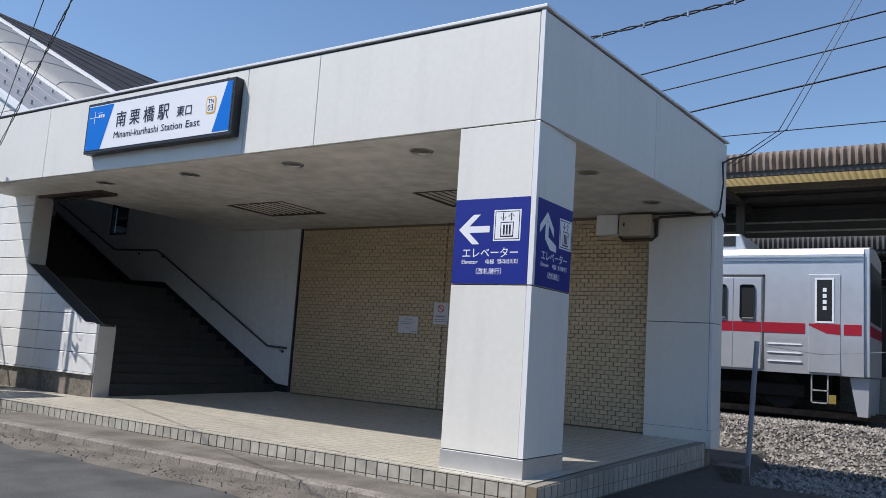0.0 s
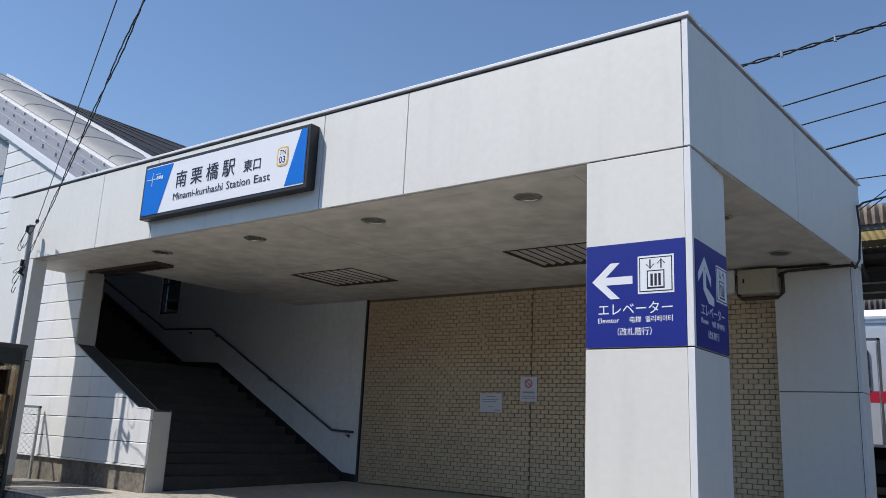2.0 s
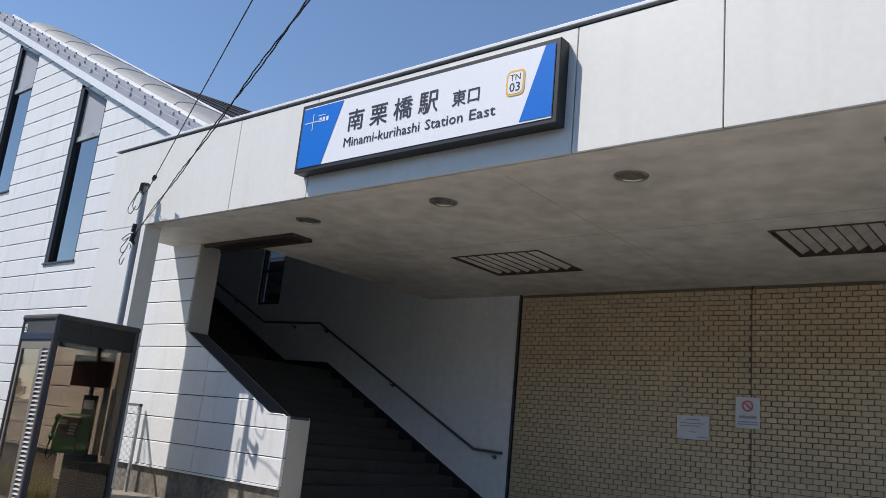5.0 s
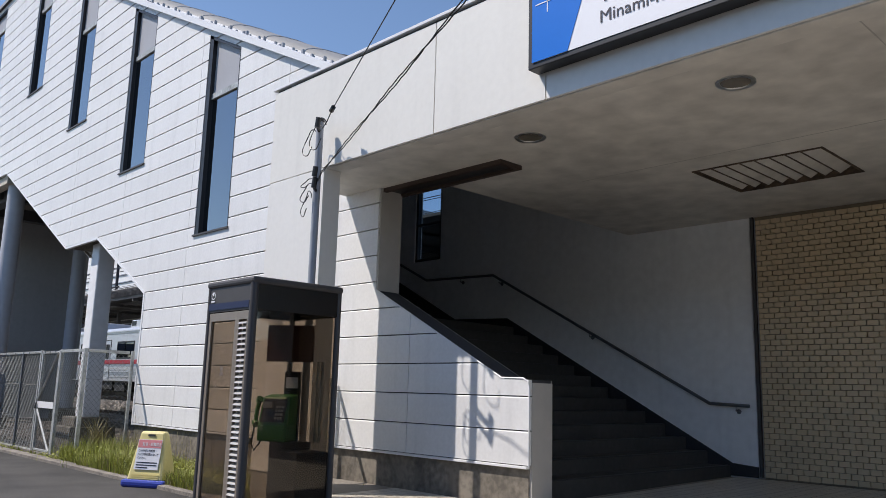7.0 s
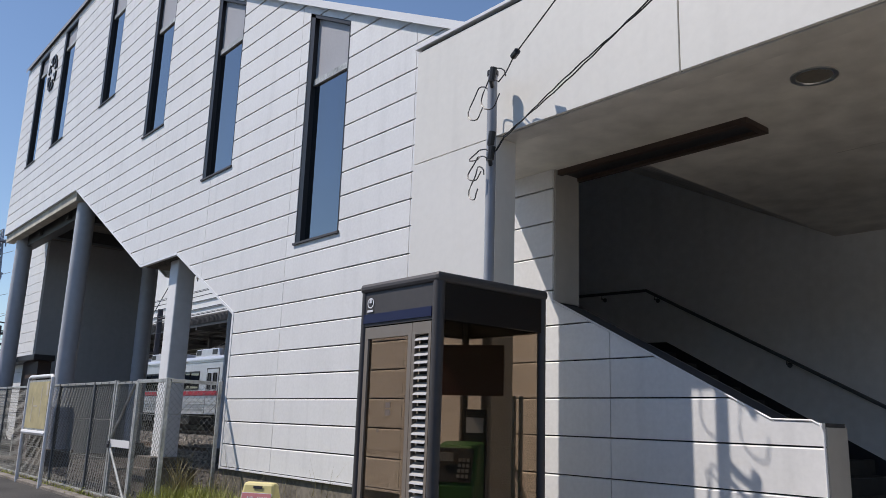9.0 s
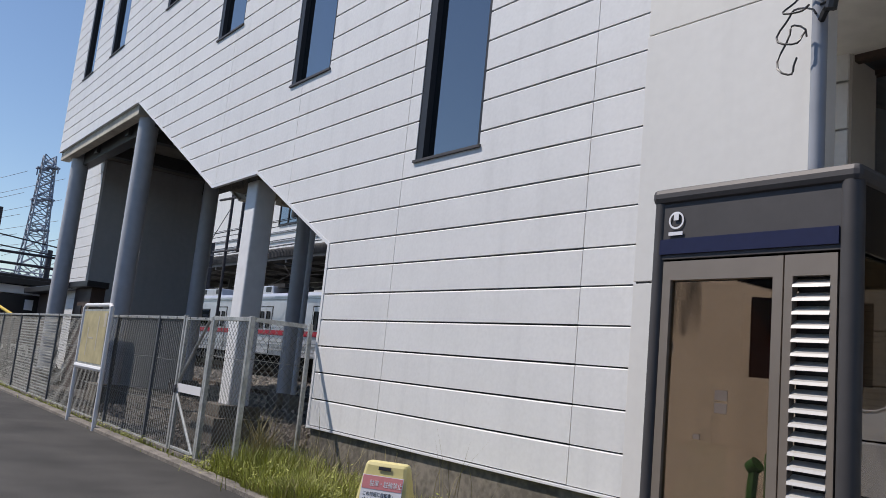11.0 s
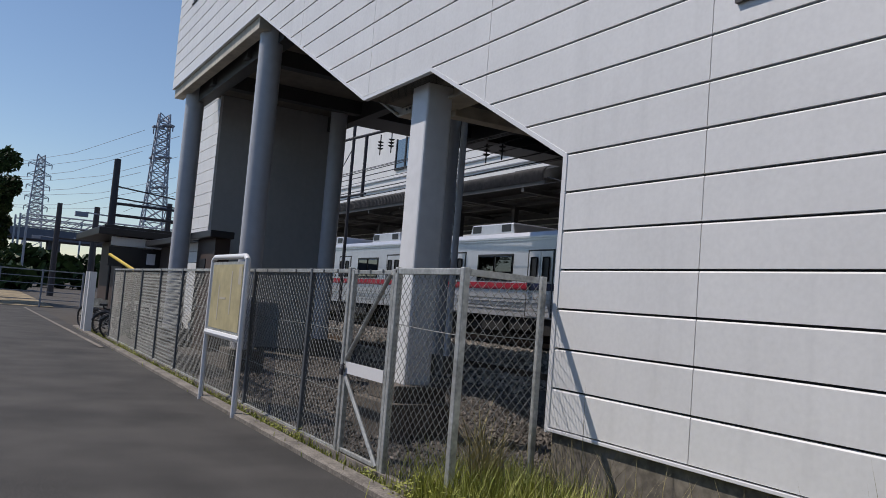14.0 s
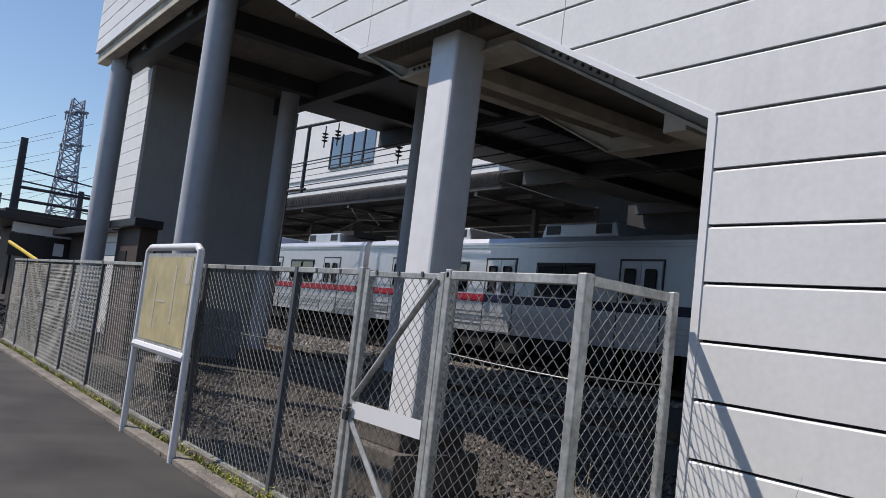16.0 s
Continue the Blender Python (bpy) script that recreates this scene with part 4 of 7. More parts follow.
# ---- stairs ----
st = thing("stairs", "dark worn staircase rising behind the parapet", "stairs", kind="structure")
z, x = floor_z(11), -13.1
for k in range(13):
    c = Mesh()
    c.box(x - 0.34, YS + 0.373, z - 0.3, x, YB, z + 0.172)
    part("step", c, M["stair"], st, bevel=0.006)
    c = Mesh()
    c.box(x - 0.05, YS + 0.4, z + 0.172, x + 0.004, YB - 0.03, z + 0.178)
    part("nosing", c, M["skirt"], st)
    z, x = z + 0.172, x - 0.333
c = Mesh()
c.box(x - 1.5, YS + 0.373, z - 0.2, x, YB, z)
part("landing", c, M["stair"], st)
x -= 1.5
for k in range(14):
    c = Mesh()
    c.box(x - 0.34, YS + 0.373, z - 0.3, x, YB, z + 0.172)
    part("step", c, M["stair"], st)
    z, x = z + 0.172, x - 0.333
sk = Mesh()
sk.prism([(-12.7, 0.36), (-12.7, 0.50), (-13.07, 0.53), (-17.26, 2.73), (-18.6, 2.77), (-22.5, 4.75), (-22.5, 4.3), (-18.9, 2.4), (-17.5, 2.4), (-13.2, 0.36)], "y", YB - 0.02, YB - 0.001)
setting("baseboard", sk, M["skirt"], "black skirting stepping up along the stair wall", "baseboard")
hr = thing("handrail", "worn dark steel handrail on the stair wall", "handrail", kind="structure")
pts = [(-12.76, 1.31), (-13.34, 1.33), (-17.55, 3.53), (-19.35, 3.58), (-22.6, 5.15)]
c = Mesh()
c.tube([(x, YB - 0.09, z) for x, z in pts], 0.024, 8)
part("bar", c, M["rail"], hr, smooth=True)
for x, z in ((-12.95, 1.31), (-15.4, 2.41), (-17.4, 3.45), (-18.4, 3.55), (-20.6, 4.18)):
    c = Mesh()
    c.tube([(x, YB - 0.09, z), (x, YB - 0.09, z - 0.07), (x, YB, z - 0.08)], 0.011, 6)
    c.tube([(x, YB - 0.012, z - 0.08), (x, YB - 0.001, z - 0.08)], 0.035, 8)
    part("bracket", c, M["rail"], hr)

# ---- ceiling fittings ----
def downlight(x, y):
    t = thing("downlight", "round recessed downlight with a worn metal rim, unlit", "lamp", "ceiling downlights")
    t.location = (x, y, ZC)
    c = Mesh()
    n = 20
    ring = lambda r, z: [(r * math.cos(2 * math.pi * k / n), r * math.sin(2 * math.pi * k / n), z) for k in range(n)]
    v = ring(0.16, 0.0) + ring(0.16, -0.012) + ring(0.13, -0.012) + ring(0.12, -0.002)
    c.add(v, [(a * n + k, a * n + (k + 1) % n, (a + 1) * n + (k + 1) % n, (a + 1) * n + k) for a in range(3) for k in range(n)])
    part("rim", c, M["steel"], t, smooth=True)
    c = Mesh()
    c.add(ring(0.125, -0.004), [tuple(range(n))])
    part("lens", c, M["lens"], t)


for x, y in ((-6.07, 8.24), (-8.3, 8.24), (-10.51, 8.23), (-12.69, 8.23), (-4.55, 9.95), (-4.4, 12.05)):
    downlight(x, y)


def grille(x0, x1):
    """A recessed air grille: a rusty-sided pit in the ceiling with slanting slats."""
    y0, y1 = GY0, GY1
    t = thing("ceiling_grille", "recessed ceiling air grille with grimy slanting slats", "vent", "ceiling grilles")
    part("backing", Mesh().box(x0 + 0.002, y0 + 0.002, ZC + 0.122, x1 - 0.002, y1 - 0.002, ZC + 0.13), M["skirt"], t)
    for q in ((x0, y0, x1, y0 + 0.022), (x0, y1 - 0.022, x1, y1), (x0, y0 + 0.022, x0 + 0.022, y1 - 0.022), (x1 - 0.022, y0 + 0.022, x1, y1 - 0.022)):
        part("rim", Mesh().box(q[0], q[1], ZC - 0.012, q[2], q[3], ZC + 0.12), M["rust"], t, "rusty brown inner rim")
    n = 8
    for k in range(n):
        x = x0 + 0.05 + k * (x1 - x0 - 0.12) / n
        d = (x1 - x0 - 0.12) / n
        part("slat", Mesh().prism([(x, ZC + 0.008), (x + d * 0.86, ZC + 0.085), (x + d * 0.86, ZC + 0.092), (x - 0.004, ZC + 0.018)], "y", y0 + 0.05, y1 - 0.05), M["ceil"], t)
        part("slat_lip", Mesh().box(x - 0.008, y0 + 0.05, ZC - 0.004, x, y1 - 0.05, ZC + 0.018), M["rust"], t)


for x0, x1 in GRILLES:
    grille(x0, x1)
sl = thing("shutter_slot", "dark brown steel shutter housing slot in the ceiling", "shutter")
c = Mesh()
c.box(-15.6, 8.60, ZC - 0.05, -13.42, 8.66, ZC)
c.box(-15.6, 8.90, ZC - 0.05, -13.42, 8.96, ZC)
c.box(-13.48, 8.66, ZC - 0.05, -13.42, 8.90, ZC)
part("housing_rim", c, M["brown"], sl)
c = Mesh()
c.box(-15.6, 8.66, ZC - 0.018, -13.48, 8.90, ZC - 0.004)
part("slot", c, M["skirt"], sl)
for x0, y0, x1, y1 in ((-9.4, 7.75, -9.39, 13.0), (-5.3, 7.75, -5.29, 12.9), (-13.3, 9.95, -4.2, 9.96)):
    c = Mesh()
    c.box(x0, y0, ZC - 0.003, x1, y1, ZC - 0.001)
    setting("ceiling_seam", c, M["lining"], "thin seam between ceiling boards", "ceiling")

# ---- station name sign ----
sg = thing("station_sign", "white station name signboard with blue ends in a black frame", "sign")
sx0, sx1, sz0, sz1, sy = -11.92, -8.54, 4.15, 4.96, YF - 0.145
c = Mesh()
c.box(sx0, sy, sz0, sx1, YF - 0.002, sz1)
part("frame", c, M["black"], sg, "black metal box frame", bevel=0.008)
c = Mesh()
c.box(sx0 + 0.05, sy - 0.006, sz0 + 0.05, sx1 - 0.05, sy + 0.01, sz1 - 0.05)
part("face", c, M["white"], sg)
a, b, zb, zt, yy = sx0 + 0.05, sx1 - 0.05, sz0 + 0.05, sz1 - 0.05, sy - 0.008
c = Mesh()
c.prism([(a, zb), (a, zt - 0.012), (a + 0.63, zt - 0.012), (a + 0.38, zb)], "y", yy - 0.002, yy)
part("blue_end", c, M["blue"], sg)
c = Mesh()
c.prism([(b, zb + 0.018), (b, zt), (b - 0.10, zt), (b - 0.33, zb + 0.018)], "y", yy - 0.002, yy)
part("blue_end", c, M["blue"], sg)
for dx, dz, w, h in ((0.19, 0.52, 0.30, 0.010), (0.17, 0.52, 0.010, 0.20), (0.29, 0.53, 0.035, 0.05), (0.345, 0.53, 0.035, 0.05), (0.40, 0.53, 0.035, 0.05), (0.30, 0.585, 0.12, 0.007)):
    c = Mesh()
    c.box(a + dx - w / 2, yy - 0.005, zb + dz - h / 2, a + dx + w / 2, yy - 0.001, zb + dz + h / 2)
    part("logo_bar", c, M["white"], sg)
for k, ch in enumerate("南栗橋駅"):
    writing("kanji", ch, 0.26, M["ink"], sg, Matrix.Translation((a + 0.72 + 0.335 * k, yy - 0.002, zb + 0.335)) @ FRONT, bold=0.0012, depth=0.0008)
writing("kanji_small", "東口", 0.175, M["ink"], sg, Matrix.Translation((a + 2.15, yy - 0.002, zb + 0.33)) @ FRONT, bold=0.0006, depth=0.0008)
for body, dx, wd in (("Minami-kurihashi", 0.0, 1.07), ("Station", 1.135, 0.47), ("East", 1.67, 0.31)):
    writing("latin_word", body, 0.15, M["ink"], sg, Matrix.Translation((a + 0.70 + dx, yy - 0.002, zb + 0.14)) @ FRONT, depth=0.0008, width=wd)
c = Mesh()
rr = [(b - 0.40 + 0.10 * (abs(math.cos(t)) ** 0.4) * math.copysign(1, math.cos(t)), zb + 0.41 + 0.125 * (abs(math.sin(t)) ** 0.4) * math.copysign(1, math.sin(t))) for t in np.linspace(0, 2 * math.pi, 33)[:-1]]
c.prism(rr, "y", yy - 0.002, yy)
part("code_ring", c, M["orange"], sg)
c = Mesh()
cx, cz = b - 0.40, zb + 0.41
c.prism([(cx + (u - cx) * 0.80, cz + (v - cz) * 0.83) for u, v in rr], "y", yy - 0.004, yy - 0.001)
part("code_field", c, M["white"], sg)
writing("code_top", "TN", 0.088, M["ink"], sg, Matrix.Translation((cx, yy - 0.005, cz + 0.025)) @ FRONT, align="CENTER", depth=0.0008)
writing("code_number", "03", 0.125, M["ink"], sg, Matrix.Translation((cx, yy - 0.005, cz - 0.083)) @ FRONT, align="CENTER", bold=0.0006, depth=0.0008)
for x in (sx0 + 0.3, sx1 - 0.3):
    part("bracket", Mesh().box(x - 0.03, YF - 0.03, sz1 - 0.01, x + 0.03, YF - 0.002, sz1 + 0.06), M["bronze"], sg)


# ---- lift direction signs on the pillar ----
def lift_sign(plane, w, arrow):
    """plane: text matrix with its origin at the lower left corner."""
    t = thing("lift_sign", "navy blue lift direction sign with a white arrow", "sign", "lift signs")

    def flat(name, poly, mat, d0, d1):
        c = Mesh()
        n = len(poly)
        c.add([plane @ Vector((u, v, d0)) for u, v in poly] + [plane @ Vector((u, v, d1)) for u, v in poly],
              [tuple(range(n)), tuple(range(2 * n - 1, n - 1, -1))] + [(i, i + n, (i + 1) % n + n, (i + 1) % n) for i in range(n)])
        part(name, c, M[mat], t)

    h = 0.91
    k = w / 0.93
    flat("plate", [(0, 0), (w, 0), (w, h), (0, h)], "navy", 0.001, 0.007)
    s = lambda pts: [(u * k, v) for u, v in pts]
    if arrow == "left":
        flat("arrow", s([(0.14, 0.545), (0.45, 0.545), (0.45, 0.615), (0.14, 0.615)]), "white", 0.007, 0.009)
        flat("arrow", s([(0.06, 0.58), (0.24, 0.42), (0.33, 0.42), (0.155, 0.58)]), "white", 0.007, 0.0095)
        flat("arrow", s([(0.06, 0.58), (0.155, 0.58), (0.33, 0.74), (0.24, 0.74)]), "white", 0.007, 0.0095)
    else:
        flat("arrow", s([(0.20, 0.50), (0.28, 0.47), (0.28, 0.68), (0.20, 0.68)]), "white", 0.007, 0.009)
        flat("arrow", s([(0.20, 0.50), (0.28, 0.53), (0.50, 0.46), (0.50, 0.39), (0.34, 0.40)]), "white", 0.007, 0.0095)
        flat("arrow", s([(0.24, 0.79), (0.06, 0.63), (0.06, 0.55), (0.24, 0.70)]), "white", 0.007, 0.0095)
        flat("arrow", s([(0.24, 0.79), (0.24, 0.70), (0.42, 0.55), (0.42, 0.63)]), "white", 0.007, 0.0095)
    x0 = 0.50 if arrow == "left" else 0.58
    x1 = x0 + 0.33
    flat("symbol_field", s([(x0, 0.45), (x1, 0.45), (x1, 0.78), (x0, 0.78)]), "white", 0.007, 0.009)
    flat("symbol_line", s([(x0 + .015, 0.465), (x1 - .015, 0.465), (x1 - .015, 0.765), (x0 + .015, 0.765)]), "ink", 0.009, 0.0095)
    flat("symbol_inner", s([(x0 + .024, 0.474), (x1 - .024, 0.474), (x1 - .024, 0.756), (x0 + .024, 0.756)]), "white", 0.0095, 0.0102)
    flat("symbol_cabin", s([(x0 + .085, 0.49), (x1 - .085, 0.49), (x1 - .085, 0.65), (x0 + .085, 0.65)]), "ink", 0.0102, 0.0108)
    flat("symbol_cabin_field", s([(x0 + .095, 0.505), (x1 - .095, 0.505), (x1 - .095, 0.64), (x0 + .095, 0.64)]), "white", 0.0108, 0.0114)
    for j in range(3):
        u = x0 + 0.118 + j * 0.036
        flat("symbol_bar", s([(u, 0.515), (u + 0.022, 0.515), (u + 0.022, 0.62), (u, 0.62)]), "ink", 0.0114, 0.012)
    for u, up in ((x0 + 0.115, -1), (x0 + 0.215, 1)):
        flat("symbol_arrow", s([(u - .006, 0.665), (u + .006, 0.665), (u + .006, 0.745), (u - .006, 0.745)]), "ink", 0.0102, 0.011)
        tip, back = (0.745, 0.705) if up > 0 else (0.665, 0.705)
        flat("symbol_arrow", s([(u, tip), (u - 0.04, back), (u - 0.028, back)] if up > 0 else [(u, tip), (u - 0.028, back), (u - 0.04, back)]), "ink", 0.0102, 0.0112)
        flat("symbol_arrow", s([(u, tip), (u + 0.04, back), (u + 0.028, back)] if up > 0 else [(u, tip), (u + 0.028, back), (u + 0.04, back)]), "ink", 0.0102, 0.0112)
    for name, body, size, u, v, st_ in (("line_katakana", "エレベーター", 0.118, 0.115, 0.285, 1.0), ("line_latin", "Elevator", 0.062, 0.115, 0.212, 1.0), ("line_hanzi", "电梯", 0.058, 0.415, 0.212, 1.0),
                                  ("line_hangul", "엘리베이터", 0.058, 0.565, 0.212, 0.95), ("line_kanji", "（改札階行）", 0.072, 0.26, 0.105, 0.95)):
        writing(name, body, size, M["white"], t, plane @ Matrix.Translation((u * k, v, 0.008)), stretch=st_ * k, bold=0.0003, depth=0.001)


lift_sign(Matrix.Translation((-4.955, YF, 2.185)) @ FRONT, 0.905, "left")
lift_sign(Matrix.Translation((XR, YF + 0.05, 2.185)) @ SIDE, 0.84, "up")

# ---- notices, electric boxes ----
def notice(x0, z0, x1, z1, label, bars, red):
    t = thing("notice", label, "notice", "wall notices")
    c = Mesh()
    c.box(x0, YB - 0.034, z0, x1, YB - 0.026, z1)
    part("sheet", c, M["paper"], t)
    for u, v, w, h in bars:
        c = Mesh()
        c.box(x0 + u * (x1 - x0), YB - 0.038, z0 + v * (z1 - z0), x0 + (u + w) * (x1 - x0), YB - 0.033, z0 + (v + h) * (z1 - z0))
        part("text_bar", c, M["grey"], t)
    if red:
        c = Mesh()
        cx, cz, r = (x0 + x1) / 2, z0 + 0.72 * (z1 - z0), 0.075
        n = 20
        ring = lambda q, y: [(cx + q * math.cos(2 * math.pi * k / n), y, cz + q * math.sin(2 * math.pi * k / n)) for k in range(n)]
        v = ring(r, YB - 0.040) + ring(r * 0.75, YB - 0.040)
        c.add(v, [(k, (k + 1) % n, (k + 1) % n + n, k + n) for k in range(n)])
        c.add([(cx - 0.05, YB - 0.041, cz + 0.035), (cx + 0.04, YB - 0.041, cz - 0.05), (cx + 0.05, YB - 0.041, cz - 0.035), (cx - 0.04, YB - 0.041, cz + 0.05)], [(0, 1, 2, 3)])
        part("ban_ring", c, M["pinkred"], t)


notice(-8.99, 1.97, -8.66, 2.39, "white no-smoking notice taped to the tiled wall", ((0.15, 0.33, 0.7, 0.07), (0.1, 0.2, 0.8, 0.03), (0.1, 0.12, 0.8, 0.03)), True)
notice(-9.82, 1.77, -9.35, 2.10, "white paper notice taped to the tiled wall", ((0.3, 0.82, 0.4, 0.04), (0.1, 0.66, 0.75, 0.03), (0.1, 0.55, 0.6, 0.03), (0.4, 0.3, 0.2, 0.03), (0.65, 0.1, 0.3, 0.03)), False)
eb = thing("electric_box", "cream steel electric box with conduits under the ceiling", "electric box")
c = Mesh()
c.box(-5.16, 12.72, 3.55, -4.62, 12.98, 3.90)
part("body", c, M["cream"], eb, bevel=0.012)
c = Mesh()
c.box(-5.12, 12.705, 3.59, -4.66, 12.72, 3.86)
part("door", c, M["cream"], eb, bevel=0.004)
c = Mesh()
c.box(-5.08, 12.69, 3.70, -5.06, 12.706, 3.76)
part("latch", c, M["rubber"], eb)
c = Mesh()
c.tube([(-4.62, 12.85, 3.80), (-4.5, 12.85, 3.86), (-3.70, 12.87, 3.88), (-3.60, 12.9, 3.86)], 0.022, 6)
part("conduit", c, M["brown"], eb)
c = Mesh()
c.tube([(-5.2, 12.9, 3.85), (-5.2, 12.9, 3.55), (-5.15, 12.9, 3.50), (-4.65, 12.9, 3.50), (-4.58, 12.9, 3.56), (-4.58, 12.9, 3.86)], 0.03, 6)
part("conduit", c, M["brown"], eb)
jb = thing("junction_box", "pale grey junction box under the ceiling", "electric box")
c = Mesh()
c.box(-5.62, 12.86, 3.60, -5.24, 13.08, 3.94)
part("body", c, M["wallin"], jb, bevel=0.01)
cc = thing("corner_cables", "black cables looping down the back corner of the fascia", "cable")
xe = side_x(13.1) + 0.03
for k, pts in enumerate(([(xe, 13.0, 4.75), (xe + 0.02, 13.0, 4.4), (xe, 12.9, 3.95), (xe - 0.03, 12.7, 3.80), (xe - 0.05, 12.6, 3.86)], [(xe, 13.0, 4.72), (xe + 0.06, 13.15, 4.82), (xe + 0.3, 13.6, 5.0)], [(xe + 0.02, 12.95, 3.9), (xe + 0.06, 13.1, 3.7), (xe + 0.02, 13.2, 3.75), (xe, 13.05, 3.88)])):
    c = Mesh()
    c.tube(pts, 0.016, 6)
    part("cable", c, M["rubber"], cc)

# ---- service pole and wires ----
pole = thing("service_pole", "slim blue-grey steel service pole with cable clips beside the fin", "pole")
c = Mesh()
c.tube([(-15.0, 7.264, 0.1), (-15.0, 7.264, 4.40)], 0.042, 10)
part("tube", c, M["grey"], pole, smooth=True)
c = Mesh()
c.tube([(-15.0, 7.264, 4.39), (-15.0, 7.264, 4.43)], 0.05, 10)
part("cap", c, M["rubber"], pole)
for z in (4.27, 3.70, 3.57):
    c = Mesh()
    c.tube([(-15.0, 7.264, z), (-14.92, 7.17, z + 0.02), (-14.86, 7.14, z + 0.05)], 0.02, 6)
    c.tube([(-14.88, 7.14, z + 0.0), (-14.86, 7.14, z + 0.11)], 0.03, 8)
    part("insulator", c, M["rubber"], pole)
for cx, cz, rx, rz, dy in ((-14.93, 4.02, 0.10, 0.17, 0.02), (-14.66, 4.05, 0.12, 0.20, -0.06), (-14.90, 3.42, 0.09, 0.12, 0.0), (-14.93, 3.30, 0.06, 0.16, 0.02), (-14.86, 3.52, 0.08, 0.06, -0.03)):
    c = Mesh()
    c.tube([(cx - 0.2 + rx * math.cos(a) + 0.02 * math.sin(3 * a), 7.2 + dy + 0.04 * math.sin(a), cz + 0.14 + rz * math.sin(a)) for a in np.linspace(0.4, 5.9, 17)], 0.006, 5)
    part("cable_loop", c, M["rubber"], pole)
wr = thing("overhead_cables", "black overhead service cables leading off from the slim pole", "cable")
dirs = Vector((0.9231, -0.3846, 0.116))
c = Mesh()
c.tube([Vector((-14.634, 7.158, 4.423)) + dirs * s for s in range(0, 31, 3)], 0.006, 5)
part("thin_cable", c, M["rubber"], wr)
part("lead", Mesh().tube([(-14.98, 7.24, 4.36), (-14.86, 7.2, 4.27), (-14.74, 7.17, 4.31), (-14.634, 7.158, 4.423)], 0.006, 5), M["rubber"], wr)
part("insulator", Mesh().tube([(-14.66, 7.168, 4.42), (-14.58, 7.135, 4.43)], 0.028, 8), M["rubber"], wr)
part("lead", Mesh().tube([(-14.98, 7.23, 3.66), (-14.82, 7.15, 3.64), (-14.664, 7.085, 3.698)], 0.008, 5), M["rubber"], wr)
dirs = Vector((0.9224, -0.3863, 0.031))
for ph in (0, math.pi):
    c = Mesh()
    c.tube([Vector((-14.664, 7.085, 3.698)) + dirs * s + Vector((0.391, 0.918, 0)) * (0.010 * math.cos(2.2 * s + ph) + 0.0022 * math.sin(23 * s)) + Vector((0, 0, 0.010 * math.sin(2.2 * s + ph) + 0.0022 * math.cos(23 * s))) for s in np.arange(0, 28, 0.09)], 0.0052, 5)
    part("twisted_cable", c, M["rubber"], wr)

# ---- phone booth ----
ph = thing("phone_booth", "bronze-framed public phone booth with brown tinted glass", "phone booth")
bx0, bx1, by0, by1, bz0, bz1 = -15.12, -14.24, 6.10, 7.14, 0.05, 2.41
c = Mesh()
c.box(bx0 - 0.005, by0 - 0.008, bz1 - 0.07, bx1 + 0.008, by1 + 0.005, bz1)
part("roof", c, M["bronze"], ph, "dark rounded roof cap", bevel=0.025)
for q in ((bx0 + 0.01, by0 + 0.012, bx1 - 0.01, by0 + 0.03), (bx1 - 0.03, by0 + 0.03, bx1 - 0.012, by1 - 0.02), (bx0 + 0.012, by0 + 0.03, bx0 + 0.03, by1 - 0.02), (bx0 + 0.03, by1 - 0.03, bx1 - 0.03, by1 - 0.012)):
    c = Mesh()
    c.box(q[0], q[1], bz1 - 0.31, q[2], q[3], bz1 - 0.06)
    # Sides and back have their shade put in as black; the sunlit front is bronze.
    part("header_panel", c, M["bronze" if q[1] < by0 + 0.02 else "header_shaded"], ph)
c = Mesh()
c.box(bx0 + 0.04, by0 + 0.004, bz1 - 0.29, bx1 - 0.07, by0 + 0.012, bz1 - 0.225)
part("header_band", c, M["band"], ph, "dark blue band")
c = Mesh()
n = 18
cx, cz = bx0 + 0.12, bz1 - 0.145
ring = lambda r: [(cx + r * math.cos(2 * math.pi * k / n), by0 + 0.006, cz + r * math.sin(2 * math.pi * k / n)) for k in range(n)]
c.add(ring(0.038) + ring(0.030), [(k, (k + 1) % n, (k + 1) % n + n, k + n) for k in range(n)])
c.box(cx - 0.012, by0 + 0.004, cz, cx + 0.012, by0 + 0.007, cz + 0.03)
c.box(cx - 0.035, by0 + 0.004, cz - 0.065, cx + 0.035, by0 + 0.007, cz - 0.05)
part("emblem", c, M["white"], ph, "small white emblem")
for x, y, r in ((bx1 - 0.035, by0 + 0.035, 0.04), (bx0 + 0.03, by0 + 0.03, 0.03), (bx1 - 0.03, by1 - 0.03, 0.03), (bx0 + 0.03, by1 - 0.03, 0.03)):
    c = Mesh()
    c.tube([(x, y, bz0), (x, y, bz1 - 0.06)], r, 12)
    part("post", c, M["bronze"], ph, smooth=True)
xm = -14.50
c = Mesh()
for x0, x1 in ((bx0 + 0.06, bx0 + 0.10), (xm - 0.06, xm - 0.02)):
    c.box(x0, by0 + 0.015, bz0 + 0.1, x1, by0 + 0.05, bz1 - 0.32)
for z0, z1 in ((bz0 + 0.1, bz0 + 0.22), (bz1 - 0.40, bz1 - 0.32)):
    c.box(bx0 + 0.10, by0 + 0.015, z0, xm - 0.06, by0 + 0.05, z1)
part("door_frame", c, M["bronze2"], ph, "bronze door frame")
c = Mesh()
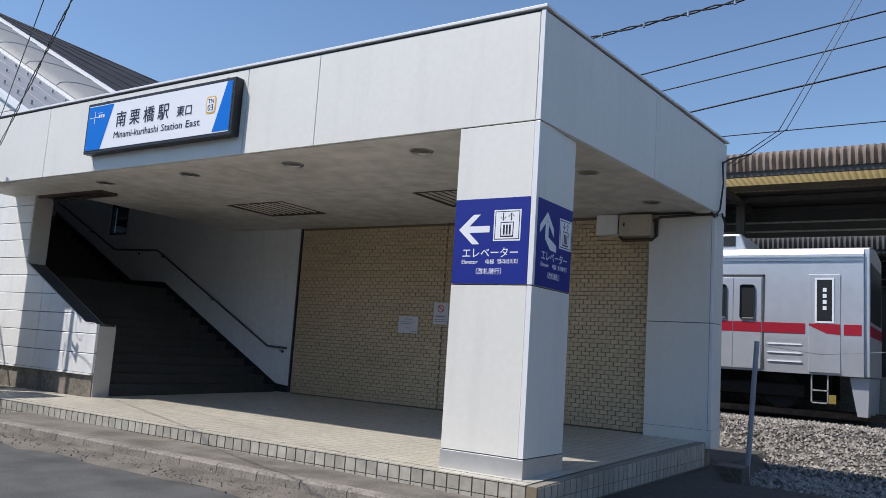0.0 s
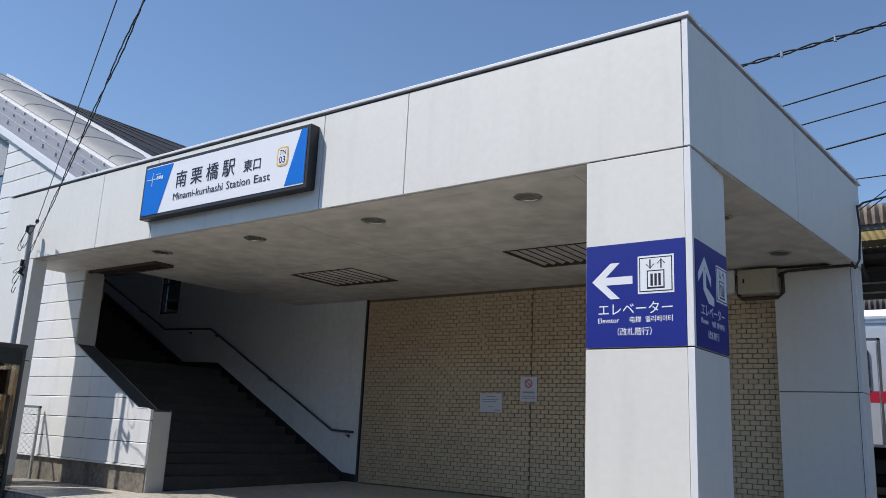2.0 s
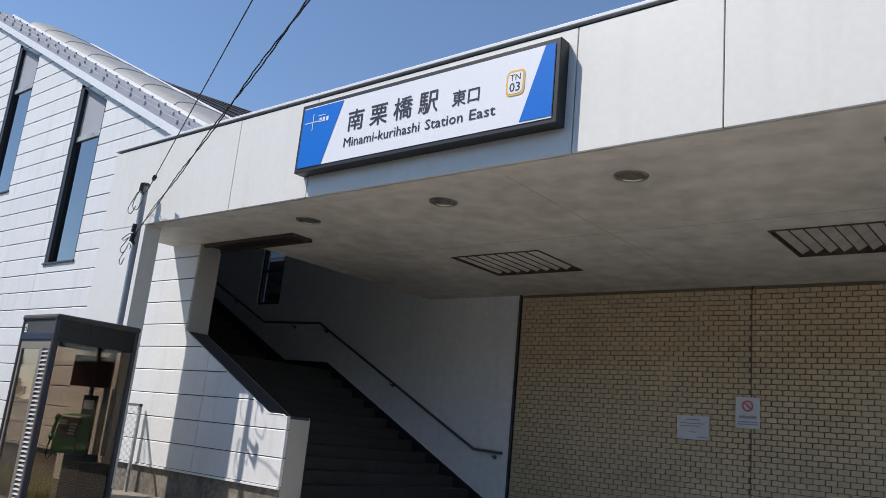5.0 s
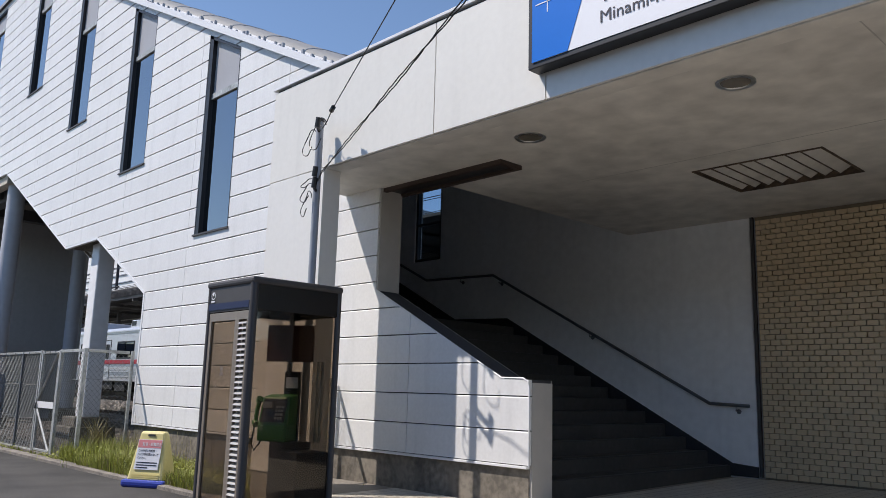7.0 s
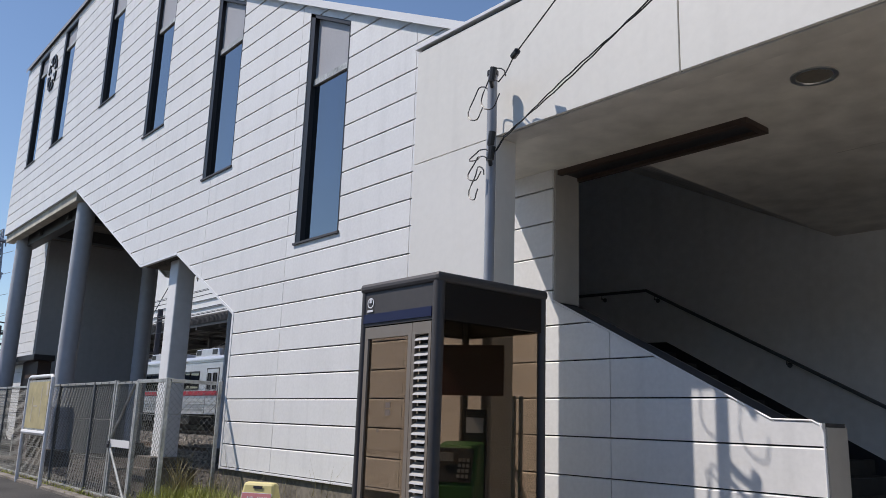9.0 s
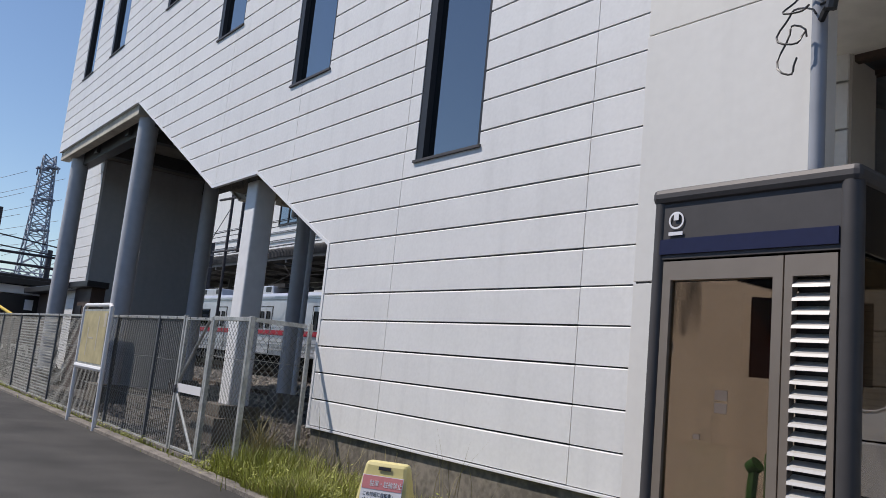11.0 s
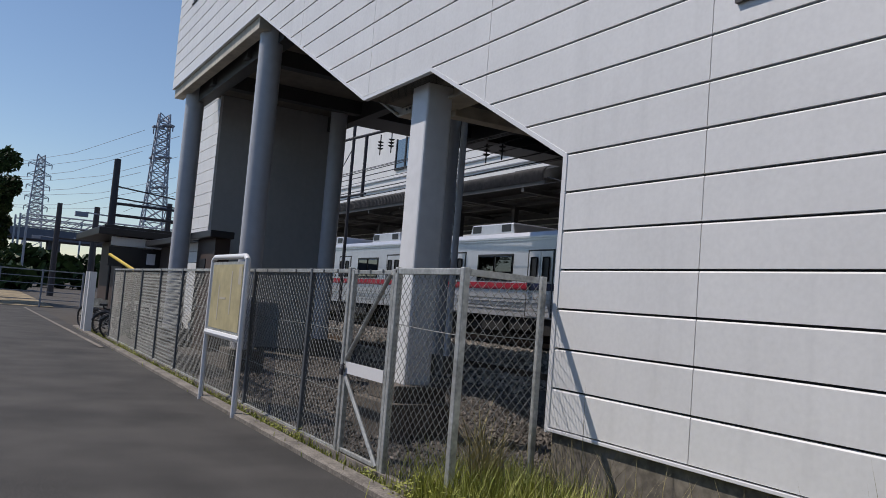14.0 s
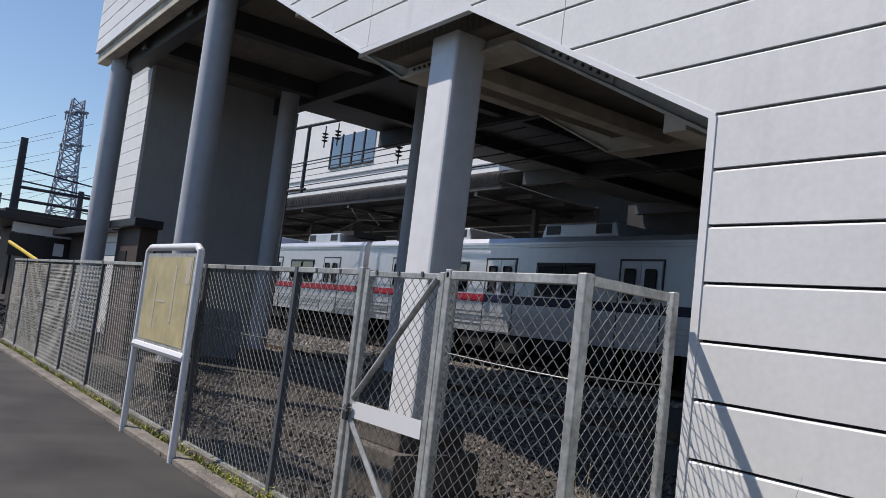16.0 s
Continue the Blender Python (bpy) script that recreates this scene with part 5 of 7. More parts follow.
c.box(bx0 + 0.10, by0 + 0.03, bz0 + 0.22, xm - 0.06, by0 + 0.036, bz1 - 0.40)
part("pane", c, M["tint"], ph)
c = Mesh()
for x0, x1 in ((xm - 0.012, xm + 0.02), (bx1 - 0.10, bx1 - 0.075)):
    c.box(x0, by0 + 0.012, bz0 + 0.1, x1, by0 + 0.05, bz1 - 0.32)
c.box(xm + 0.02, by0 + 0.012, bz1 - 0.40, bx1 - 0.10, by0 + 0.05, bz1 - 0.32)
part("louvre_frame", c, M["bronze2"], ph)
for k in range(36):
    z = bz0 + 0.15 + k * 0.0505
    c = Mesh()
    c.prism([(by0 + 0.008, z), (by0 + 0.012, z + 0.012), (by0 + 0.055, z + 0.036), (by0 + 0.051, z + 0.024)], "x", xm + 0.02, bx1 - 0.10)
    part("louvre", c, M["louvre"], ph)
c = Mesh()
c.box(xm + 0.02, by0 + 0.058, bz0 + 0.12, bx1 - 0.10, by0 + 0.062, bz1 - 0.4)
part("louvre_back", c, M["skirt"], ph)
for nm, q in (("side", (bx1 - 0.045, by0 + 0.07, bx1 - 0.039, by1 - 0.06)), ("side", (bx0 + 0.039, by0 + 0.07, bx0 + 0.045, by1 - 0.06)), ("back", (bx0 + 0.06, by1 - 0.045, bx1 - 0.06, by1 - 0.039))):
    c = Mesh()
    c.box(q[0], q[1], bz0 + 0.12, q[2], q[3], bz1 - 0.30)
    part(nm + "_pane", c, M["tint"], ph)
c = Mesh()
for z0, z1 in ((bz0, bz0 + 0.12),):
    c.box(bx0 + 0.01, by0 + 0.01, z0, bx1 - 0.01, by1 - 0.01, z1)
part("base", c, M["bronze"], ph, bevel=0.008)
c = Mesh()
c.box(bx0 + 0.05, by1 - 0.24, bz0 + 0.12, bx1 - 0.35, by1 - 0.05, bz0 + 0.80)
c.box(bx1 - 0.35, by1 - 0.42, bz0 + 0.12, bx1 - 0.05, by1 - 0.05, bz0 + 0.72)
part("cabinet", c, M["skirt"], ph, "black steel shelf cabinet", bevel=0.006)
turn = Matrix.Translation((-14.78, 6.80, 0)) @ Matrix.Rotation(radians(32), 4, "Z") @ Matrix.Translation((14.665, -6.88, 0))
c = Mesh()
c.box(bx0 + 0.22, by1 - 0.12, bz0 + 1.60, bx1 - 0.14, by1 - 0.09, bz0 + 1.98)
part("notice_board", c, M["maroon"], ph, "dark maroon notice board").matrix_world = turn
c = Mesh()
c.box(bx0 + 0.45, by1 - 0.14, bz0 + 0.8, bx0 + 0.62, by1 - 0.10, bz0 + 1.5)
part("back_plate", c, M["skirt"], ph).matrix_world = turn
c = Mesh()
c.box(bx0 + 0.47, by1 - 0.15, bz0 + 1.33, bx0 + 0.60, by1 - 0.142, bz0 + 1.44)
part("instruction_card", c, M["paper"], ph).matrix_world = turn
for x in (bx1 - 0.27, bx1 - 0.2):
    c = Mesh()
    c.box(x, by1 - 0.08, bz0 + 0.8, x + 0.018, by1 - 0.055, bz0 + 1.6)
    part("upright", c, M["galv"], ph)
tel = thing("payphone", "green public telephone standing on the booth's cabinet", "telephone")
tx, ty, tz = bx0 + 0.30, by1 - 0.18, bz0 + 0.80
c = Mesh()
c.prism([(ty - 0.22, tz), (ty - 0.22, tz + 0.16), (ty - 0.12, tz + 0.44), (ty + 0.06, tz + 0.47), (ty + 0.06, tz)], "x", tx, tx + 0.31)
part("body", c, M["green"], tel, bevel=0.02)
c = Mesh()
c.add([(tx + 0.03, ty - 0.222, tz + 0.19), (tx + 0.28, ty - 0.222, tz + 0.19), (tx + 0.28, ty - 0.140, tz + 0.42), (tx + 0.03, ty - 0.140, tz + 0.42),
       (tx + 0.03, ty - 0.20, tz + 0.19), (tx + 0.28, ty - 0.20, tz + 0.19), (tx + 0.28, ty - 0.12, tz + 0.42), (tx + 0.03, ty - 0.12, tz + 0.42)],
      [(0, 1, 2, 3), (4, 7, 6, 5), (0, 4, 5, 1), (1, 5, 6, 2), (2, 6, 7, 3), (3, 7, 4, 0)])
part("front_plate", c, M["rubber"], tel, "dark grey front plate")
for r_ in range(4):
    for q_ in range(3):
        c = Mesh()
        x, z = tx + 0.18 + q_ * 0.03, tz + 0.22 + r_ * 0.036
        y = ty - 0.226 + (z - tz - 0.19) * 0.36
        c.box(x, y - 0.006, z, x + 0.02, y + 0.006, z + 0.024)
        part("key", c, M["galv"], tel)
c = Mesh()
y = ty - 0.205
c.box(tx + 0.05, y - 0.012, tz + 0.33, tx + 0.15, y + 0.012, tz + 0.39)
part("display", c, M["galv"], tel)
c = Mesh()
c.tube([(tx - 0.045, ty - 0.16, tz + 0.17), (tx - 0.055, ty - 0.13, tz + 0.28), (tx - 0.045, ty - 0.10, tz + 0.40)], 0.022, 8)
c.tube([(tx - 0.03, ty - 0.18, tz + 0.16), (tx - 0.06, ty - 0.15, tz + 0.19)], 0.035, 10)
c.tube([(tx - 0.03, ty - 0.11, tz + 0.42), (tx - 0.06, ty - 0.09, tz + 0.39)], 0.035, 10)
part("handset", c, M["green"], tel, smooth=True)
c = Mesh()
c.tube([(tx - 0.05, ty - 0.17, tz + 0.15), (tx - 0.06, ty - 0.2, tz - 0.02), (tx - 0.03, ty - 0.2, tz - 0.09), (tx + 0.02, ty - 0.19, tz - 0.02), (tx + 0.03, ty - 0.15, tz + 0.03)], 0.008, 6)
part("cord", c, M["rubber"], tel, smooth=True)
tel.matrix_world = turn
for x, z, w, h in ((-14.79, 1.48, 0.055, 0.04), (-14.79, 1.53, 0.055, 0.04), (-14.88, 1.37, 0.03, 0.02)):
    part("sticker", Mesh().box(x, 6.122, z, x + w, 6.126, z + h), M["canopy"], ph, "small faded brown sticker")

# ---- no-parking stand ----
np_ = thing("warning_stand", "yellow plastic warning stand with a pink-headed notice on a blue base", "sign")
np_.matrix_world = pose(-18.62, 7.30, 0.0, 0, 0, 32) @ Matrix.Scale(1.12, 4)
c = Mesh()
c.box(-0.30, -0.2, 0.0, 0.30, 0.2, 0.09)
part("base", c, M["bluep"], np_, "blue plastic weight base", bevel=0.03)
c = Mesh()
c.add([(-0.25, -0.16, 0.07), (0.25, -0.16, 0.07), (0.25, 0.16, 0.07), (-0.25, 0.16, 0.07), (-0.17, -0.05, 0.66), (0.17, -0.05, 0.66), (0.17, 0.05, 0.66), (-0.17, 0.05, 0.66)],
      [(0, 3, 2, 1), (4, 5, 6, 7), (0, 1, 5, 4), (1, 2, 6, 5), (2, 3, 7, 6), (3, 0, 4, 7)])
part("body", c, M["yellow"], np_, bevel=0.03)
tilt = Matrix(((1, 0, 0, 0), (0, 0.183, -0.983, -0.1635), (0, 0.983, 0.183, 0.07), (0, 0, 0, 1)))


def on_stand(name, x0, y0, x1, y1, d, mat):
    c = Mesh()
    c.add([tilt @ Vector(p) for p in ((x0, y0, d), (x1, y0, d), (x1, y1, d), (x0, y1, d), (x0, y0, d - 0.004), (x1, y0, d - 0.004), (x1, y1, d - 0.004), (x0, y1, d - 0.004))],
          [(0, 1, 2, 3), (7, 6, 5, 4), (0, 4, 5, 1), (1, 5, 6, 2), (2, 6, 7, 3), (3, 7, 4, 0)])
    part(name, c, M[mat], np_)


on_stand("notice", -0.165, 0.14, 0.165, 0.50, 0.007, "white")
on_stand("notice_head", -0.16, 0.40, 0.16, 0.495, 0.009, "fadedred")
on_stand("grip", -0.05, 0.54, 0.05, 0.565, 0.006, "skirt")
writing("notice_title", "駐車・駐輪禁止", 0.048, M["white"], np_, tilt @ Matrix.Translation((-0.10, 0.425, 0.010)), depth=0.001, stretch=0.78)
for k, line in enumerate(("この付近に自転車・", "バイク等を置かないで", "ください。")):
    writing("notice_line", line, 0.036, M["ink"], np_, tilt @ Matrix.Translation((-0.145, 0.352 - k * 0.044, 0.008)), depth=0.0008, stretch=0.80)
for k in range(3):
    on_stand("text_bar", -0.14, 0.218 - k * 0.03, 0.14 - 0.12 * (k == 2), 0.230 - k * 0.03, 0.0095, "ink")
for k in range(3):
    on_stand("rib", -0.19, 0.03 + k * 0.025, 0.19, 0.04 + k * 0.025, 0.006, "yellow")


# ---- fences ----
def chain_link(t, p, q, z0, z1, pitch=0.098, r=0.0021):
    """Crossing wires between two upright posts at p and q, as one part of t."""
    p, q = Vector((*p, 0)), Vector((*q, 0))
    L, d = (q - p).length, (q - p).normalized()
    up, nrm = Vector((0, 0, 1)), d.cross(Vector((0, 0, 1)))
    H = z1 - z0
    m = Mesh()
    for sgn in (1, -1):
        for k in np.arange(-H, L, pitch):
            a = max(0, -k)
            b = min(H, L - k)
            if b - a < 0.02:
                continue
            pa, pb = (a + k, a), (b + k, b)
            if sgn < 0:
                pa, pb = (L - pa[0], pa[1]), (L - pb[0], pb[1])
            A, B = p + d * pa[0] + up * (z0 + pa[1]), p + d * pb[0] + up * (z0 + pb[1])
            w = (B - A).normalized().cross(nrm) * r
            m.add([A + w + nrm * r, A - w + nrm * r, A - nrm * r * 1.2, B + w + nrm * r, B - w + nrm * r, B - nrm * r * 1.2], [(0, 1, 4, 3), (1, 2, 5, 4), (2, 0, 3, 5)])
    part("chain_link_mesh", m, M["wire"], t, fix=False)


FY, FT = 7.60, 1.97
fence = thing("fence", "chain-link fence on steel posts along the road", "fence")
posts = [-25.67, -27.85, -30.2, -32.3, -34.3, -36.4, -38.9, -40.6]
for x in posts:
    c = Mesh()
    c.box(x - 0.03, FY - 0.03, -0.05, x + 0.03, FY + 0.03, FT)
    part("post", c, M["darkpost"], fence, bevel=0.006)
for a, b in zip([-24.56] + posts, posts):
    c = Mesh()
    c.box(b + 0.03, FY - 0.022, FT - 0.05, a - 0.03, FY + 0.022, FT - 0.005)
    part("top_rail", c, M["galv"], fence, bevel=0.005)
    for z in (1.32, 0.68):
        c = Mesh()
        c.tube([(a, FY, z), ((a + b) / 2, FY, z - 0.015), (b, FY, z)], 0.004, 5)
        part("tension_wire", c, M["wire"], fence)
    chain_link(fence, (a, FY), (b, FY), 0.08, FT - 0.04)
    c = Mesh()
    c.box(b + 0.03, FY - 0.02, 0.06, a - 0.03, FY + 0.02, 0.09)
    part("bottom_rail", c, M["galv"], fence)
for a, b in ((-32.3, -34.3), (-34.3, -36.4)):
    for k in range(26):
        part("slat", Mesh().box(b + 0.04, FY + 0.012, 0.13 + 0.069 * k, a - 0.04, FY + 0.018, 0.158 + 0.069 * k), M["galv"], fence)
for x in [-23.49 - 0.29 * k for k in range(4)] + [-24.9, -25.3, -26.2, -26.8, -27.3]:
    part("clip", Mesh().box(x - 0.012, FY - 0.03, FT - 0.045, x + 0.012, FY - 0.0225, FT - 0.012), M["darkpost"], fence)
gate = thing("fence_gate", "chain-link gate with a diagonal brace and a chained latch", "gate")
gx0, gx1 = -24.49, -23.56
c = Mesh()
for x in (gx0, gx1):
    c.box(x - 0.028, FY - 0.025, 0.06, x + 0.028, FY + 0.025, FT - 0.01)
for z in (0.10, FT - 0.04):
    c.box(gx0 + 0.028, FY - 0.02, z - 0.02, gx1 - 0.028, FY + 0.02, z + 0.02)
part("gate_frame", c, M["galv"], gate, bevel=0.005)
c = Mesh()
c.box(gx0 + 0.03, FY - 0.03, 0.88, gx1 - 0.03, FY - 0.024, 1.0)
part("lock_plate", c, M["cap"], gate, "pale flat lock plate")
for (x0, z0), (x1, z1) in (((gx0 + 0.03, 1.02), (gx1 - 0.03, FT - 0.05)), ((gx0 + 0.03, 0.86), (gx1 - 0.03, 0.10))):
    c = Mesh()
    c.tube([(x0, FY - 0.028, z0), (x1, FY - 0.028, z1)], 0.022, 8)
    part("brace", c, M["galv"], gate, smooth=True)
c = Mesh()
for k in range(7):
    a = k * 0.9
    c.tube([(gx0 - 0.04 + 0.02 * math.cos(a), FY - 0.05, 0.93 + 0.03 * math.sin(a)), (gx0 + 0.03 + 0.02 * math.sin(a * 1.7), FY - 0.055, 0.95 + 0.03 * math.cos(a))], 0.008, 5)
c.box(gx0 - 0.02, FY - 0.075, 0.86, gx0 + 0.03, FY - 0.05, 0.92)
part("chain", c, M["skirt"], gate)
chain_link(gate, (gx0, FY), (gx1, FY), 0.1, FT - 0.05)
ret = thing("fence_return", "pale steel fence panel closing the corner beside the gate", "fence")
cx1 = -22.32
for x, y, w in ((-23.49, FY, 0.03), (cx1, FY, 0.032), (-22.45, 8.50, 0.026), (-24.58, FY, 0.03)):
    c = Mesh()
    c.box(x - w, y - w, -0.05, x + w, y + w, FT + 0.01)
    part("post", c, M["galv"], ret, bevel=0.008)
c = Mesh()
c.box(-23.46, FY - 0.025, FT - 0.055, cx1 - 0.04, FY + 0.025, FT)
part("top_rail", c, M["galv"], ret, bevel=0.005)
c = Mesh()
c.prism([(cx1 - 0.025, FY + 0.04), (cx1 + 0.025, FY + 0.04), (-22.42, 8.43), (-22.47, 8.43)], "z", FT - 0.055, FT)
part("top_rail", c, M["galv"], ret, bevel=0.005)
chain_link(ret, (-23.46, FY), (cx1, FY), 0.05, FT - 0.05, r=0.0024)
chain_link(ret, (cx1, FY), (-22.45, 8.46), 0.05, FT - 0.05, r=0.0024)
for a, b in (((-23.46, FY), (cx1, FY)), ((cx1, FY), (-22.45, 8.46))):
    c = Mesh()
    c.tube([(*a, 1.45), ((a[0] + b[0]) / 2, (a[1] + b[1]) / 2, 1.43), (*b, 1.42)], 0.004, 5)
    part("tension_wire", c, M["wire"], ret)
kb = Mesh()
kb.prism([(7.24, -0.05), (7.24, 0.045), (7.28, 0.06), (7.40, 0.06), (7.42, 0.0)], "x", -46.0, -15.9)
kb.prism([(7.56, -0.05), (7.56, 0.07), (7.64, 0.07), (7.64, -0.05)], "x", -40.7, -22.3)
setting("kerb_fence", kb, M["kerb"], "low weathered concrete edging along the road and fence", "kerb")
mp = thing("map_board", "white-framed board with a sun-faded map beside the fence", "notice board")
my = 7.245
for x in (-28.85, -27.13):
    part("frame_post", Mesh().tube([(x, my, -0.02), (x, my, 2.06)], 0.038, 10), M["cap"], mp, smooth=True)
part("frame_rail", Mesh().tube([(-28.85, my, 2.05), (-28.75, my, 2.10), (-27.23, my, 2.10), (-27.13, my, 2.05)], 0.038, 10), M["cap"], mp, smooth=True)
part("frame_rail", Mesh().tube([(-28.85, my, 1.0), (-27.13, my, 1.0)], 0.05, 8), M["cap"], mp, smooth=True)
c = Mesh()
c.box(-28.79, my - 0.015, 1.04, -27.19, my + 0.03, 2.03)
part("panel", c, M["galv"], mp)
c = Mesh()
c.box(-28.73, my - 0.02, 1.08, -27.25, my - 0.012, 1.99)
part("map_sheet", c, M["mapp"], mp, "yellowed faded map sheet")
for x0, z0, x1, z1 in ((-27.41, 1.72, -27.28, 1.96), (-27.75, 1.3, -27.70, 1.9), (-28.25, 1.5, -27.95, 1.53), (-28.35, 1.2, -28.30, 1.7)):
    c = Mesh()
    c.box(x0, my - 0.023, z0, x1, my - 0.018, z1)
    part("map_mark", c, M["cream"], mp)
sfn = thing("mesh_screen", "small framed wire-mesh screen closing the gap behind the fin", "fence")
c = Mesh()
for y in (7.72, 8.48):
    c.box(-16.2, y - 0.02, 0.15, -16.16, y + 0.02, 1.52)
for z in (0.2, 1.5):
    c.box(-16.2, 7.7, z - 0.02, -16.16, 8.5, z + 0.02)
part("frame", c, M["galv"], sfn)
chain_link(sfn, (-16.18, 7.72), (-16.18, 8.48), 0.2, 1.5)
fr = thing("fence_corner", "leaning steel fence post with slack chain link beside the ballast", "fence")
for (x, y), (dx, dy) in (((-3.3, 13.75), (0.12, 0.05)), ((-1.4, 14.55), (0.05, 0)), ((3.6, 16.6), (0, 0))):
    c = Mesh()
    c.tube([(x, y, -0.36), (x + dx, y + dy, 1.95)], 0.04, 8)
    part("post", c, M["grey"], fr, smooth=True)
for a, b in (((-3.2, 13.8), (-1.38, 14.55)), ((-1.38, 14.55), (3.6, 16.6))):
    c = Mesh()
    near = a[0] < 0
    c.tube([(*a, 1.9), ((a[0] + b[0]) / 2, (a[1] + b[1]) / 2, 1.80 if near else 1.86), (*b, 1.9)], 0.004 if near else 0.018, 6)
    part("slack_wire" if near else "top_rail", c, M["galv"], fr)
    if not near:
        chain_link(fr, a, b, 0.1, 1.87, 0.09)
bk = thing("concrete_block", "dark concrete kerb block at the back corner", "kerb")
c = Mesh()
c.box(-3.62, 13.0, -0.34, -3.2, 13.5, 0.02)
part("block", c, M["oldconc"], bk, bevel=0.015)

# ---- train ----
TY = 20.4
TZ0, TZ1 = 1.5, 4.45


def car(x1, cab):
    """A car 21 m long whose right end is at x1."""
    x0, L = x1 - 21.2, 21.2
    t = thing("train_car", "stainless steel commuter train car with a red band", "train car", "train cars")
    b = Mesh()
    prof = [(TY, TZ0), (TY - 0.02, 2.3), (TY, TZ1 - 0.17), (TY + 0.07, TZ1 - 0.03), (TY + 0.4, TZ1 + 0.03), (TY + 1.4, TZ1 + 0.10), (TY + 2.4, TZ1 + 0.03), (TY + 2.73, TZ1 - 0.03), (TY + 2.8, TZ1 - 0.17), (TY + 2.8, TZ0)]
    b.prism(prof, "x", x0, x1 - (0.12 if cab else 0))
    part("body", b, M["trainb"], t)
    if cab:
        b = Mesh()
        b.prism([(y if k not in (0, 1, 2) else y + 0.06, z) for k, (y, z) in enumerate(prof)], "x", x1 - 0.12, x1)
        part("cab_front", b, M["trainb"], t, bevel=0.02)
        b = Mesh()
        b.box(x1 - 0.01, TY + 0.2, 2.75, x1 + 0.012, TY + 2.6, 4.1)
        part("windscreen", b, M["rubber"], t)
        b = Mesh()
        b.box(x1 - 0.012, TY + 0.055, 2.42, x1 + 0.006, TY + 2.74, 2.66)
        part("front_band", b, M["trainr"], t)
        b = Mesh()
        b.prism([(x1 - 0.42, 1.48), (x1 - 0.02, 1.48), (x1 - 0.05, 0.62), (x1 - 0.26, 0.62)], "y", TY + 0.15, TY + 2.6)
        part("snow_plough", b, M["trainb"], t)
    # Past the concourse shadow edge, the red band's shade is painted dark blue.
    shaded_band = lambda x: "band" if not cab and -38.3 < x else "trainr"
    doors = [x1 - 2.5 - 5.42 * k for k in range(4)]
    if cab:
        doors = [x1 - 2.95 - 5.42 * k for k in range(4)]
    blocks = [(d - 0.66, d + 0.66) for d in doors]
    if cab:
        blocks.append((x1 - 1.31, x1 - 0.54))
    edges = sorted([(x0 + 0.01, x0 + 0.01), (x1 - 0.14, x1 - 0.14)] + blocks)
    b = Mesh()
    for (a0, a1), (b0, b1) in zip(edges, edges[1:]):
        if b0 - a1 > 0.05:
            part("side_band", Mesh().box(a1 + 0.02, TY - 0.028, 2.42, b0 - 0.02, TY - 0.004, 2.66), M[shaded_band(a1)], t)
    for z in ((4.12, 4.2) if cab else (1.72, 1.85, 1.98, 2.11, 4.12, 4.2)):
        part("beading", Mesh().box(x0, TY - 0.034, z, x1 - 0.14, TY - 0.012, z + 0.022), M["steel"], t)
    for d in doors:
        dd = part("door", Mesh().box(d - 0.65, TY - 0.03, 1.55, d - 0.008, TY + 0.0, 3.72).box(d + 0.008, TY - 0.03, 1.55, d + 0.65, TY + 0.0, 3.72), M["trainb"], t, bevel=0.006)
        for s in (-1, 1):
            w = Mesh()
            w.box(d + s * 0.33 - 0.17, TY - 0.036, 2.72, d + s * 0.33 + 0.17, TY - 0.028, 3.55)
            part("door_glass", w, M["rubber"], dd, bevel=0.05)
        w = Mesh()
        w.box(d - 0.65, TY - 0.034, 2.42, d - 0.01, TY - 0.0305, 2.66)
        w.box(d + 0.01, TY - 0.034, 2.42, d + 0.65, TY - 0.0305, 2.66)
        part("door_band", w, M[shaded_band(d)], dd)
        w = Mesh()
        w.box(d - 0.72, TY - 0.02, 1.55, d - 0.67, TY + 0.0, 3.8)
        w.box(d + 0.67, TY - 0.02, 1.55, d + 0.72, TY + 0.0, 3.8)
        w.box(d - 0.72, TY - 0.02, 3.75, d + 0.72, TY + 0.0, 3.80)
        part("door_surround", w, M["dsteel"], t)
    if cab:
        d = x1 - 0.92
        dd = part("cab_door", Mesh().box(d - 0.33, TY - 0.03, 1.55, d + 0.33, TY, 3.8), M["trainb"], t, bevel=0.006)
        part("door_glass", Mesh().box(d - 0.16, TY - 0.037, 2.72, d + 0.16, TY - 0.028, 3.68), M["rubber"], dd)
        w = Mesh()
        for q in ((-0.2, 2.68, -0.16, 3.72), (0.16, 2.68, 0.2, 3.72), (-0.16, 2.68, 0.16, 2.72), (-0.16, 3.68, 0.16, 3.72)):
            w.box(d + q[0], TY - 0.042, q[1], d + q[2], TY - 0.03, q[3])
        part("glass_frame", w, M["white"], dd)
        part("door_band", Mesh().prism([(d - 0.33, 2.62), (d - 0.33, 2.66), (d + 0.33, 2.66), (d + 0.33, 2.42), (d + 0.05, 2.44)], "y", TY - 0.034, TY - 0.0305), M["trainr"], dd)
        w = Mesh()
        for k in range(4):
            w.box(d - 0.035, TY - 0.041, 2.98 + 0.14 * k, d + 0.045, TY - 0.0365, 3.07 + 0.14 * k)
        part("lettering_bar", w, M["white"], dd)
        w = Mesh()
        for k in range(3):
            w.box(x1 - 2.15, TY - 0.036, 1.75 + 0.2 * k, x1 - 1.4, TY - 0.014, 1.78 + 0.2 * k)
        part("side_strip", w, M["white"], t)
